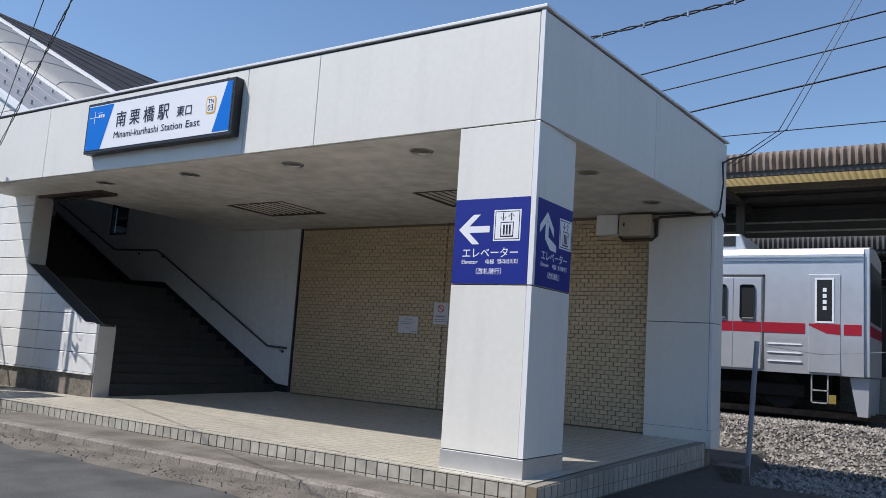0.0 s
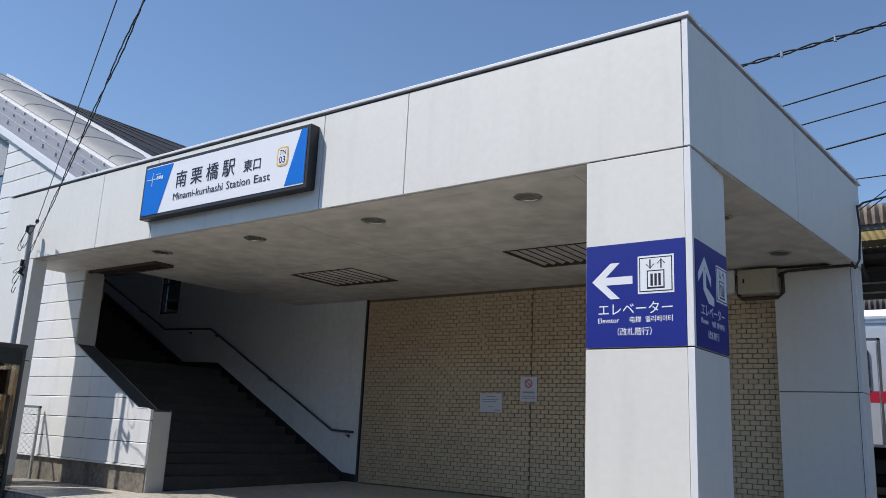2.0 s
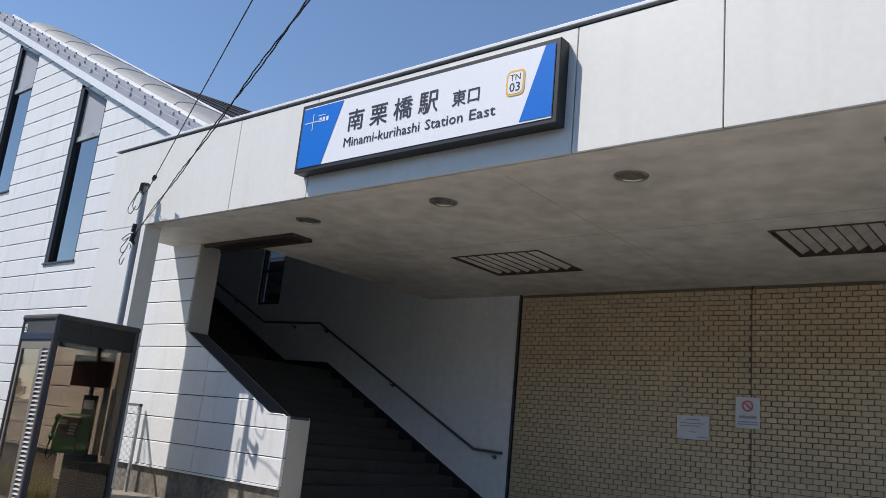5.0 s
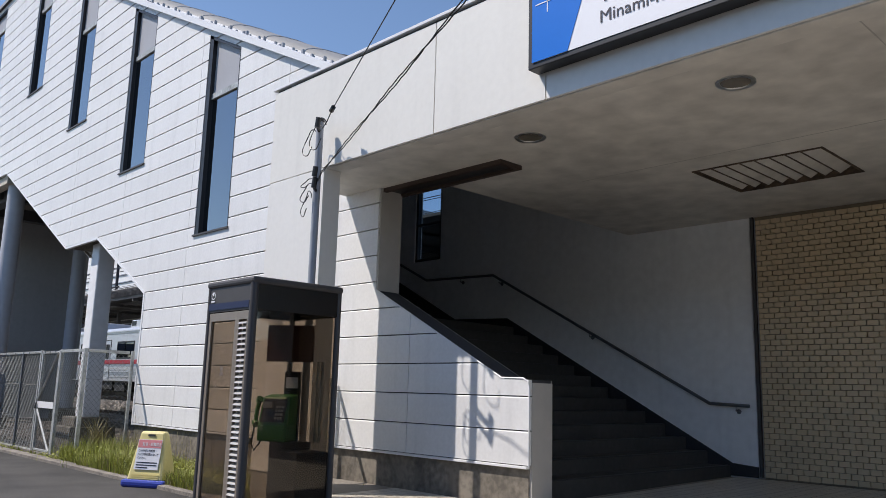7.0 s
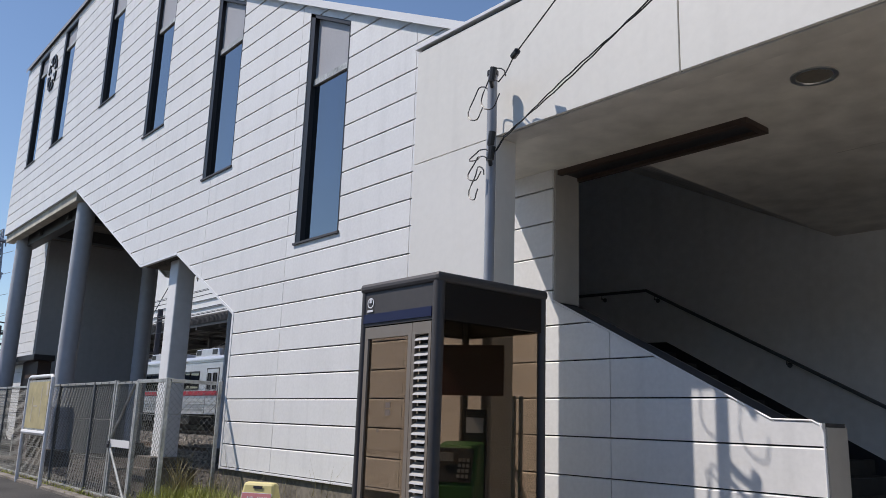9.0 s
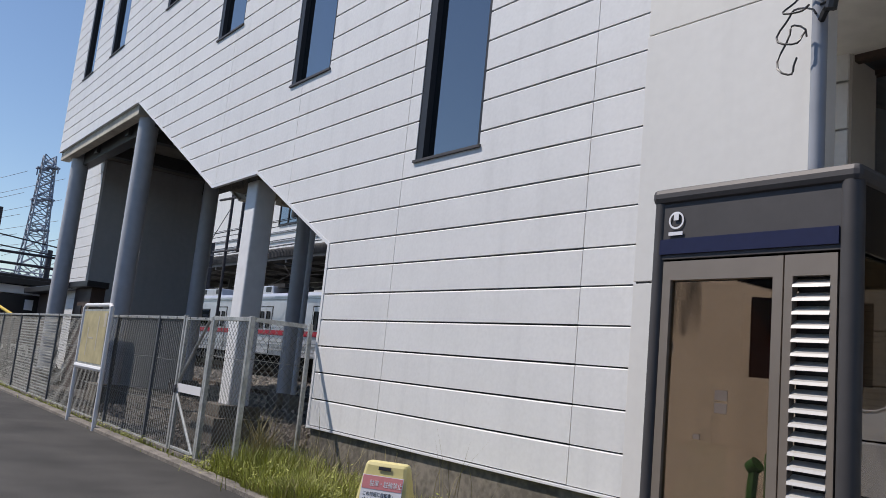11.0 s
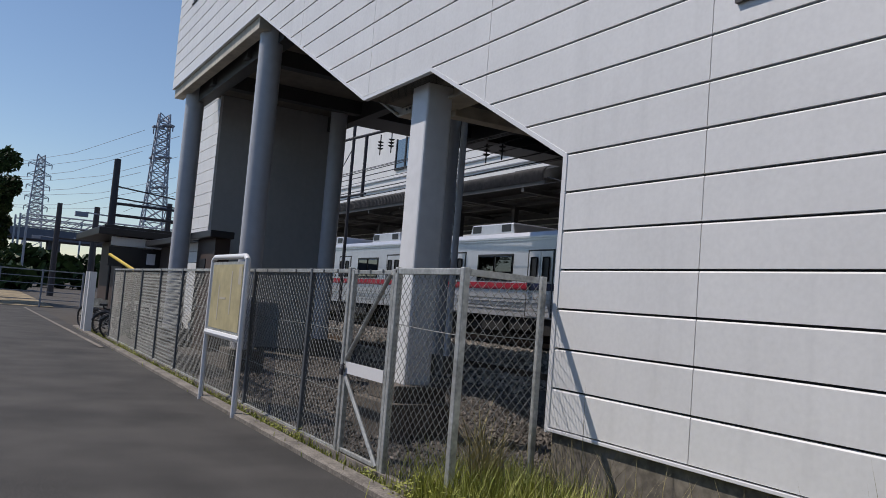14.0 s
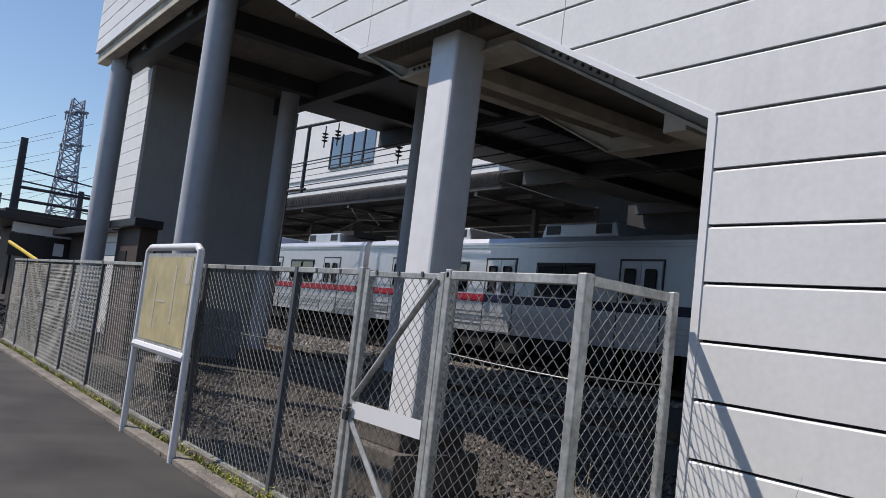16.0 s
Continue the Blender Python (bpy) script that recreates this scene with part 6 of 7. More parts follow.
        w = Mesh()
        for q in ((-1.21, 0.85, -1.18, 1.5), (-0.87, 0.85, -0.84, 1.5), (-1.21, 1.13, -0.84, 1.16), (-1.21, 0.85, -0.84, 0.88)):
            w.box(x1 + q[0], TY + 0.05, q[1], x1 + q[2], TY + 0.08, q[3])
        part("footstep", w, M["galv"], t)
        part("step_label", Mesh().box(x1 - 0.83, TY + 0.04, 0.86, x1 - 0.68, TY + 0.06, 1.06), M["duct"], t)
    for a, b_ in zip(doors, doors[1:]):
        lo_, hi_ = (a + b_) / 2 - 1.08, (a + b_) / 2 + 1.08
        for x in (lo_, (lo_ + hi_) / 2 + 0.04):
            w = Mesh()
            w.box(x, TY - 0.032, 2.76, x + (hi_ - lo_) / 2 - 0.04, TY - 0.01, 3.62)
            wn_ = part("window", w, M["clear"], t, bevel=0.04)
        w = Mesh()
        w.box(lo_ - 0.05, TY - 0.027, 2.70, hi_ + 0.05, TY - 0.012, 3.68)
        part("window_surround", w, M["rubber"], t)
    for k in range(3):
        x = x0 + L * (0.2 + 0.3 * k)
        w = Mesh()
        w.prism([(x - 1.5, TZ1), (x - 1.35, TZ1 + 0.42), (x + 1.35, TZ1 + 0.42), (x + 1.5, TZ1)], "y", TY + 0.35, TY + 2.4)
        unit = part("roof_unit", w, M["trainb"], t, bevel=0.05)
        for dx in (-1.0, 0.95):
            part("vent", Mesh().box(x + dx - 0.28, TY + 0.335, TZ1 + 0.1, x + dx + 0.28, TY + 0.352, TZ1 + 0.36), M["rubber"], unit)
    for k in range(7):
        x = x0 + 4.4 + k * 1.7
        part("underfloor_box", Mesh().box(x, TY + 0.12, 0.95 + 0.1 * (k % 2), x + 1.35, TY + 1.2, 1.5), M["under"], t, bevel=0.02)
    for xb in (x0 + 3.0, x1 - 3.0):
        for dx in (-1.05, 1.05):
            part("wheel", Mesh().tube([(xb + dx, TY + 0.6, 1.08), (xb + dx, TY + 0.72, 1.08)], 0.42, 20), M["under"], t)
        w = Mesh()
        w.box(xb - 1.6, TY + 0.45, 0.95, xb + 1.6, TY + 0.55, 1.25)
        part("bogie_frame", w, M["under"], t, bevel=0.04)
    w = Mesh()
    w.box(x0 + 0.1, TY + 1.0, 0.9, x1 - 0.9, TY + 2.4, 1.5)
    part("underframe", w, M["under"], t)
    return t


for x1, cab in ((-2.2, True), (-24.7, False), (-46.3, False), (-67.9, False)):
    t = car(x1, cab)
    if x1 == -46.3:
        w = Mesh()
        for s in (-0.7, 0.7):
            w.tube([(-49.2 - 0.8, TY + 1.4 + s, TZ1 + 0.55), (-49.2 + 0.6, TY + 1.4 + s * 0.7, TZ1 + 1.0), (-49.2 - 0.3, TY + 1.4 + s * 0.6, TZ1 + 1.55)], 0.035, 6)
        w.tube([(-49.5, TY + 0.4, TZ1 + 1.55), (-49.5, TY + 2.4, TZ1 + 1.55)], 0.04, 6)
        w.tube([(-49.2, TY + 0.5, TZ1 + 1.0), (-48.0, TY + 2.2, TZ1 + 1.2)], 0.03, 6)
        w.box(-50.2, TY + 0.6, TZ1 + 0.35, -48.4, TY + 2.2, TZ1 + 0.55)
        part("pantograph", w, M["under"], t)
tr = Mesh()
for y in (TY + 0.66, TY + 1.73, 15.6, 16.67):
    z = 0.66 if y > 18 else 0.30
    tr.prism([(y - 0.07, z - 0.15), (y - 0.02, z - 0.12), (y - 0.035, z), (y + 0.035, z), (y + 0.02, z - 0.12), (y + 0.07, z - 0.15)], "x", -90, 45 if y > 18 else -14)
setting("rails", tr, M["rust"], "rust-brown steel running rails on the ballast", "rail")
slp = thing("sleepers", "grey concrete sleepers under the near track", "sleeper", kind="stuff")
c = Mesh()
for x in np.arange(-52, -22, 0.62):
    c.box(x, 15.1, 0.0, x + 0.24, 17.1, 0.155)
part("sleeper", c, M["conc"], slp)

# ---- island platform, canopy and catenary ----
pf = Mesh()
pf.box(-90, 23.6, 0.0, 45, 29.5, 1.55)
setting("platform_island", pf, M["conc"], "concrete island platform behind the train", "platform")


def canopy(x0, x1, y0, z0, depth, cover="canopyy"):
    t = thing("platform_canopy", "platform canopy with corrugated brown edge and yellowed roof sheets", "canopy", "platform canopies", kind="structure")
    c = Mesh()
    n = int((x1 - x0) / 0.03)
    xs_ = [x0 + (x1 - x0) * i / n for i in range(n + 1)]
    wav = lambda x, a: a * math.sin(2 * math.pi * x / 0.18)
    c.grid([[(x, y0 + wav(x, 0.06) + dy, z0 + dz) for x in xs_] for dy, dz in ((0.0, 0.0), (-0.03, 0.2), (0.0, 0.42), (0.12, 0.55), (0.3, 0.60))])
    part("edge_sheet", c, M["canopy" if cover == "canopyy" else "canopyd"], t, "weathered corrugated edge sheet", smooth=True)
    c = Mesh()
    xs2 = [x0 + (x1 - x0) * i / (n // 2) for i in range(n // 2 + 1)]
    c.grid([[(x, y, z0 + 0.15 - 0.05 * (y - y0) + wav(x, 0.035)) for x in xs2] for y in (y0 + 0.25, y0 + depth * 0.3, y0 + depth * 0.5)])
    part("roof_sheet", c, M[cover], t)
    part("roof_board", Mesh().box(x0, y0 + depth * 0.5, z0 - 0.02, x1, y0 + depth, z0 + 0.05), M["dsteel"], t)
    for dz in (0.55, 0.86):
        part("conduit", Mesh().tube([(x0, y0 + depth - 0.08, z0 - dz), (x1, y0 + depth - 0.08, z0 - dz)], 0.035, 6), M["galv"], t)
    part("purlin", Mesh().box(x0, y0 + 0.05, z0 - 0.14, x1, y0 + 0.17, z0 + 0.02), M["dsteel"], t)
    for k in (0.3, 0.62, 0.97):
        part("purlin", Mesh().box(x0, y0 + depth * k - 0.07, z0 - 0.22, x1, y0 + depth * k + 0.07, z0 - 0.06), M["dsteel"], t)
    for x in np.arange(x1 - 1.5, x0, -5.0):
        c = Mesh()
        c.box(x - 0.09, y0 + 0.1, z0 - 0.34, x + 0.09, y0 + depth, z0 - 0.16)
        c.box(x - 0.12, y0 + depth * 0.62 - 0.12, 1.5, x + 0.12, y0 + depth * 0.62 + 0.12, z0 - 0.2)
        part("frame_post", c, M["dsteel"], t)
    # Added dark board in place of the beams at the canopy's back.
    c = Mesh()
    c.box(x0, y0 + depth - 0.02, z0 - 1.05, x1, y0 + depth + 0.1, z0 + 0.1)
    part("valance", c, M["dsteel"], t)


canopy(-8.5, 30.0, 23.4, 7.1, 5.4)
canopy(-88.0, -42.2, 23.4, 7.0, 5.4, "dsteel")
canopy(-8.5, 30.0, 33.0, 6.2, 5.0, "dsteel")
# Added walls: the shade under the concourse is put into their near-black colour.
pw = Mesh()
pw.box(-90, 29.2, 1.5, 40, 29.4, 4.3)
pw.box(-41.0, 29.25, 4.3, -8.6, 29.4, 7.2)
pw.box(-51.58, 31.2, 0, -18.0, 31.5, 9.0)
setting("wall_platform_screen", pw, M["screen"], "added wall along the platform, coloured as the concourse shade", "wall")
wst = thing("station_building", "white station building with a strip of dark windows beyond the platform", "building")
c = Mesh()
c.box(-110, 31.0, 0, -51.6, 40, 18)
part("wall", c, M["siding"], wst)
for k in range(4):
    x = -70.6 + k * 1.55
    w = part("window", Mesh().box(x, 30.93, 11.7, x + 1.3, 31.0, 13.9), M["pane"], wst)
    part("frame", Mesh().box(x - 0.12, 30.88, 11.6, x, 31.0, 14.0).box(x, 30.88, 11.6, x + 1.3, 31.0, 11.7), M["black"], w)
for z in (8.6, 9.5, 10.3, 11.0):
    part("ledge", Mesh().box(-110, 30.9, z, -51.6, 31.0, z + 0.07), M["grey"], wst)
cat = thing("overhead_wires", "black overhead wires running along the tracks", "cable")
for y, z, r in ((14.6, 7.4, 0.014), (15.4, 6.1, 0.010), (16.2, 6.45, 0.012), (TY + 1.2, 6.35, 0.012), (TY + 1.4, 7.2, 0.012), (18.5, 6.8, 0.012)):
    part("wire", Mesh().tube([(x, y, z) for x in range(-88, -15, 4)], r, 5), M["rubber"], cat)
for y, z, k, r in ((15.23, 7.968, 0.1231, 0.015), (15.24, 7.50, 0.1193, 0.013), (15.05, 6.917, 0.1307, 0.017), (14.9, 5.731, 0.003, 0.010)):
    part("wire", Mesh().tube([(x, y, z + k * x) for x in range(-12, 41, 4)], r, 5), M["rubber"], cat)
tc = thing("bundled_cable", "twisted bundled cable with shiny clamps above the roof", "cable")
for ph_ in (0, math.pi):
    c = Mesh()
    c.tube([(x, 16.13 + 0.03 * math.cos(7 * x + ph_), 9.205 + 0.0784 * x + 0.03 * math.sin(7 * x + ph_)) for x in np.arange(-14, 20, 0.2)], 0.018, 5)
    part("strand", c, M["rubber"], tc)
for x in np.arange(-8, 8, 0.95):
    c = Mesh()
    c.tube([(x, 16.13, 9.145 + 0.0784 * x), (x, 16.13, 9.265 + 0.0784 * x)], 0.03, 8)
    part("clamp", c, M["steel"], tc)
cb = thing("catenary_support", "dark steel catenary support with hanging insulators beside the concourse", "gantry")
for x, z0, z1 in ((-48.95, 0.4, 9.3), (-47.6, 6.0, 8.6)):
    part("post", Mesh().tube([(x, 18.0, z0), (x, 18.0, z1)], 0.075, 8), M["fard"], cb)
part("arm", Mesh().tube([(-50.5, 18.0, 8.75), (-40.4, 18.0, 8.35)], 0.06, 6), M["fard"], cb)
part("arm", Mesh().tube([(-50.5, 18.0, 6.15), (-47.3, 18.0, 6.1)], 0.05, 6), M["fard"], cb)
part("stay", Mesh().tube([(-51.2, 18.0, 6.6), (-48.9, 18.0, 8.3)], 0.02, 5), M["fard"], cb)
for x, z in ((-46.2, 8.45), (-45.2, 8.42), (-40.9, 7.35), (-40.0, 7.2), (-38.2, 7.2), (-37.3, 7.2)):
    ins = Mesh()
    ins.tube([(x, 18.0, z), (x, 18.0, z - 0.85)], 0.025, 6)
    for k in range(3):
        ins.tube([(x, 18.0, z - 0.30 - 0.13 * k), (x, 18.0, z - 0.35 - 0.13 * k)], 0.13, 10, 0.07)
    part("insulator", ins, M["rubber"], cb)
for z, y in ((6.05, 18.2), (6.35, 18.3), (6.85, 18.0), (7.1, 18.1)):
    part("feeder", Mesh().tube([(x, y, z + 0.02 * ((x + 50) / 8) ** 2) for x in range(-66, -29, 3)], 0.02, 5), M["rubber"], cb)
dg = thing("crossing_wires", "pair of thin wires crossing towards the platform", "cable")
for dx in (0, 0.12):
    c = Mesh()
    c.tube([(-3.6 + dx, 13.3, 4.75), (-3.0 + dx, 14.4, 5.6), (-1.9 + dx, 15.0, 8.0), (-0.2 + dx, 16.0, 11.5)], 0.008, 5)
    part("wire", c, M["rubber"], dg)

# ---- beyond the fence ----
shd = thing("shed", "small station outbuilding with a dark overhanging flat roof", "building")
part("wall", Mesh().box(-54, 8.9, 0, -48.2, 13.5, 3.2), M["brown"], shd)
for y, z in ((9.4, 2.3), (12.4, 1.9)):
    part("meter_box", Mesh().box(-48.2, y, z, -47.95, y + 0.5, z + 0.6), M["shaft"], shd, bevel=0.02)
part("pipe", Mesh().tube([(-48.1, 10.4, 0), (-48.1, 10.4, 3.0), (-47.5, 10.4, 3.3)], 0.05, 8), M["grey"], shd, smooth=True)
part("roof", Mesh().box(-54.6, 7.9, 3.25, -47.4, 14.0, 3.5).box(-54.4, 8.1, 3.5, -47.6, 13.8, 3.62), M["black"], shd, bevel=0.02)
part("fascia", Mesh().box(-47.9, 8.4, 2.9, -47.7, 13.4, 3.22), M["cap"], shd)
part("window", Mesh().box(-48.22, 11.0, 1.6, -48.15, 11.8, 2.4), M["black"], shd)
anx = thing("annex", "low brown outbuilding with a dark flat eave beside the lift shaft", "building")
part("wall", Mesh().box(-47.0, 10.0, 0, -40.2, 10.6, 2.95), M["brown"], anx)
part("roof", Mesh().box(-47.4, 9.5, 2.95, -40.1, 10.8, 3.15), M["black"], anx, bevel=0.02)
lean = thing("lean_to", "low dark lean-to with brown boards against the lift shaft", "building")
part("wall", Mesh().box(-39.1, 9.42, 0, -37.3, 9.80, 2.92), M["brown"], lean)
part("roof", Mesh().box(-39.15, 9.2, 2.92, -37.0, 9.81, 3.1), M["black"], lean, bevel=0.02)
part("window", Mesh().box(-38.75, 9.40, 1.7, -38.1, 9.425, 2.4), M["black"], lean)
ds = thing("direction_sign", "dark hanging direction sign with a white arrow", "sign")
part("board", Mesh().box(-47.55, 8.3, 2.15, -47.45, 11.4, 2.85), M["black"], ds)
part("arrow", Mesh().box(-47.44, 10.3, 2.46, -47.42, 10.8, 2.54), M["white"], ds)
part("symbol", Mesh().box(-47.44, 9.6, 2.3, -47.42, 9.9, 2.7), M["white"], ds)
for y in (8.4, 11.3):
    part("post", Mesh().tube([(-47.5, y, 0), (-47.5, y, 2.9)], 0.05, 8), M["black"], ds)
bar = thing("crossing_pole", "yellow barrier pole slanting above the fence", "barrier")
part("pole", Mesh().tube([(-44.2, 7.9, 2.45), (-41.6, 8.3, 1.95)], 0.05, 8), M["amber"], bar)
part("stand", Mesh().tube([(-41.6, 8.3, 0), (-41.6, 8.3, 2.0)], 0.05, 8), M["black"], bar)


def bicycle(x, y, rz):
    t = thing("bicycle", "dark parked bicycle behind the fence", "bicycle", "parked bicycles")
    ring = lambda cx: [(cx + 0.33 * math.cos(a), 0, 0.33 + 0.33 * math.sin(a)) for a in np.linspace(0, 2 * math.pi, 21)]
    for cx in (-0.52, 0.52):
        w = part("wheel", Mesh().tube(ring(cx), 0.027, 6), M["rubber"], t)
        sp = Mesh()
        for a in np.linspace(0, math.pi, 7)[:-1]:
            sp.tube([(cx - 0.31 * math.cos(a), 0, 0.33 - 0.31 * math.sin(a)), (cx + 0.31 * math.cos(a), 0, 0.33 + 0.31 * math.sin(a))], 0.003, 4)
        part("spokes", sp, M["galv"], w)
    f = Mesh()
    for a, b in (((-0.52, 0.33), (-0.1, 0.33)), ((-0.1, 0.33), (-0.22, 0.80)), ((-0.1, 0.33), (0.38, 0.72)), ((-0.22, 0.6), (0.38, 0.72)), ((0.52, 0.33), (0.36, 0.95)), ((-0.52, 0.33), (-0.2, 0.66))):
        f.tube([(a[0], 0, a[1]), (b[0], 0, b[1])], 0.024, 6)
    part("frame", f, M["black"], t)
    part("mudguard", Mesh().tube([(-0.52 + 0.36 * math.cos(a), 0, 0.33 + 0.36 * math.sin(a)) for a in np.linspace(0.3, 2.9, 9)], 0.03, 5), M["black"], t)
    part("saddle", Mesh().box(-0.34, -0.07, 0.80, -0.1, 0.07, 0.87), M["rubber"], t, bevel=0.02)
    part("handlebar", Mesh().tube([(0.2, -0.26, 0.98), (0.36, -0.1, 1.0), (0.36, 0.1, 1.0), (0.2, 0.26, 0.98)], 0.014, 6), M["galv"], t)
    part("basket", Mesh().box(0.45, -0.16, 0.72, 0.75, 0.16, 0.74).box(0.45, -0.16, 0.74, 0.46, 0.16, 0.98).box(0.74, -0.16, 0.74, 0.75, 0.16, 0.98), M["galv"], t)
    t.matrix_world = pose(x, y, 0, 0, 0, rz)


for k, (x, y, rz) in enumerate(((-40.6, 8.2, 70), (-41.4, 8.3, 80), (-42.2, 8.2, 75), (-43.1, 8.3, 85), (-44.2, 8.1, 70), (-45.6, 7.7, 20), (-41.0, 8.9, 100), (-42.6, 9.0, 95), (-43.6, 8.8, 80), (-44.8, 8.7, 60))):
    bicycle(x, y, rz)
fp = thing("white_gate_posts", "white posts at the end of the fence", "post")
for x in (-43.2, -44.0):
    part("post", Mesh().box(x - 0.1, 7.25, 0, x + 0.1, 7.45, 1.85), M["cap"], fp)
far_f = thing("far_fence", "far mesh fence with grey posts across the end of the road", "fence")
for k in range(9):
    y = -6 + k * 1.9
    part("post", Mesh().box(-62.05, y - 0.04, 0, -61.95, y + 0.04, 1.9), M["grey"], far_f)
for k in range(8):
    for z in (0.35, 0.75, 1.15, 1.5):
        part("bar", Mesh().box(-62.01, -6 + k * 1.9 + 0.05, z, -61.99, -6 + k * 1.9 + 1.85, z + 0.04), M["grey"], far_f)
part("rail", Mesh().box(-62.02, -6, 1.82, -61.98, 9.2, 1.88), M["galv"], far_f)
yd = Mesh()
yd.grid([[(x, y, 0.02) for x in (-120, -62.2)] for y in (-20, 8)])
setting("dry_lot", yd, M["drylot"], "dry brown lot behind the far fence", "ground")


def mast(x, y, h, r, arms):
    t = thing("catenary_mast", "dark concrete catenary mast beside the tracks", "mast", "catenary masts")
    part("mast", Mesh().tube([(x, y, 0), (x, y, h)], r * 1.15, 10, r * 0.85), M["fard"], t)
    for z, y1 in arms:
        part("arm", Mesh().tube([(x, y, z), (x, y1, z)], 0.08, 6), M["fard"], t)
        part("stay", Mesh().tube([(x, y, z + 0.9), (x, y1, z + 0.15)], 0.04, 6), M["fard"], t)
    part("lamp", Mesh().tube([(x, y, h * 0.62), (x - 0.3, y - 1.2, h * 0.63)], 0.04, 6).box(x - 0.5, y - 1.7, h * 0.60, x - 0.1, y - 1.1, h * 0.63), M["far"], t)


mast(-61.0, 10.1, 7.9, 0.19, ((5.0, 24.0), (5.6, 18)))
mast(-87.0, 9.7, 7.4, 0.22, ((4.6, 26.0),))
mast(-61.0, 22.0, 8.0, 0.2, ())
mast(-74.0, 15.5, 7.2, 0.2, ((5.0, 22.0),))
mast(-100.0, 14.0, 8.5, 0.3, ((5.0, 24.0), (6.2, 24)))
tru = thing("gantry", "steel lattice gantries over the distant tracks", "gantry", "gantries")
for x, z in ((-118, 7.2), (-135, 7.8), (-150, 8.5)):
    m = Mesh()
    for dz in (0, 1.1):
        m.tube([(x, 9, z + dz), (x, 36, z + dz)], 0.09, 4)
    for y in np.arange(9, 36, 1.5):
        m.tube([(x, y, z), (x, y + 1.5, z + 1.1)], 0.05, 4)
    for y in (9, 18, 27, 36):
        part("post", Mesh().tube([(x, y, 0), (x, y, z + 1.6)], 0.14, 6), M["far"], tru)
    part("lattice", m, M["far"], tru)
ov = thing("overpass", "grey concrete road overpass in the distance", "bridge")
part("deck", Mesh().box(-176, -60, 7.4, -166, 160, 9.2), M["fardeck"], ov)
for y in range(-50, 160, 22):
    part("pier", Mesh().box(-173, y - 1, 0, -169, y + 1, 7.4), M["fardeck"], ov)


def pylon(x, y, h, w, levels, along):
    t = thing("pylon", "tall steel lattice power pylon in the distance", "pylon", "power pylons")
    m = Mesh()
    lev = [(0, w), (0.3, w * 0.68), (0.55, w * 0.50), (0.72, w * 0.42), (0.86, w * 0.36), (1.0, w * 0.28)]
    pts = [[(x + sx * k / 2, y + sy * k / 2, h * f) for sx, sy in ((-1, -1), (1, -1), (1, 1), (-1, 1))] for f, k in lev]
    fine = []
    for a, b in zip(pts, pts[1:]):
        for s in range(3):
            fine.append([tuple(np.array(p) + (np.array(q) - np.array(p)) * s / 3) for p, q in zip(a, b)])
    fine.append(pts[-1])
    for a, b in zip(fine, fine[1:]):
        for i in range(4):
            j = (i + 1) % 4
            m.tube([a[i], b[i]], 0.20, 4)
            m.tube([a[i], b[j]], 0.11, 4)
            m.tube([a[j], b[i]], 0.11, 4)
            m.tube([a[i], a[j]], 0.11, 4)
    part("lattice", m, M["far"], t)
    for f in levels:
        k = h * 0.085
        for s in (-1, 1):
            dx, dy = (s * k, s * k * 0.42) if along else (0, s * k)
            part("arm", Mesh().tube([(x, y, h * f), (x + dx, y + dy, h * f), (x, y, h * f + 1.6)], 0.18, 4), M["far"], t)
            part("insulator", Mesh().tube([(x + dx, y + dy, h * f), (x + dx, y + dy, h * f - 1.5)], 0.16, 5), M["far"], t)
            part("platform", Mesh().box(x + dx * 0.5 - 1.1, y + dy * 0.5 - 1.3, h * f - 0.2, x + dx * 0.5 + 1.1, y + dy * 0.5 + 1.3, h * f + 0.1) if along else Mesh().tube([(x, y, h * f - 1.2), (x, y + dy, h * f)], 0.12, 4), M["far"], t)


pylon(-316, 20.6, 41.5, 8, (0.5, 0.58, 0.66, 0.75, 0.84, 0.93), False)
pylon(-212, 39.6, 41.5, 8, (0.58, 0.75, 0.93), True)
pl_ = thing("power_lines", "thin power lines between the pylons", "cable")
for z0, z1 in ((39, 37), (33.5, 32), (28.5, 27.0), (24, 22.5)):
    for dy in (-4, 4):
        part("line", Mesh().tube([(-316, 20.6 + dy, z0), (-264, 30 + dy, (z0 + z1) / 2 - 1.5), (-212, 39.6 + dy, z1)], 0.06, 4), M["far"], pl_)
        part("line", Mesh().tube([(-316, 20.6 + dy, z0), (-380, -60 + dy, z0 - 3), (-420, -120 + dy, z0)], 0.06, 4), M["far"], pl_)


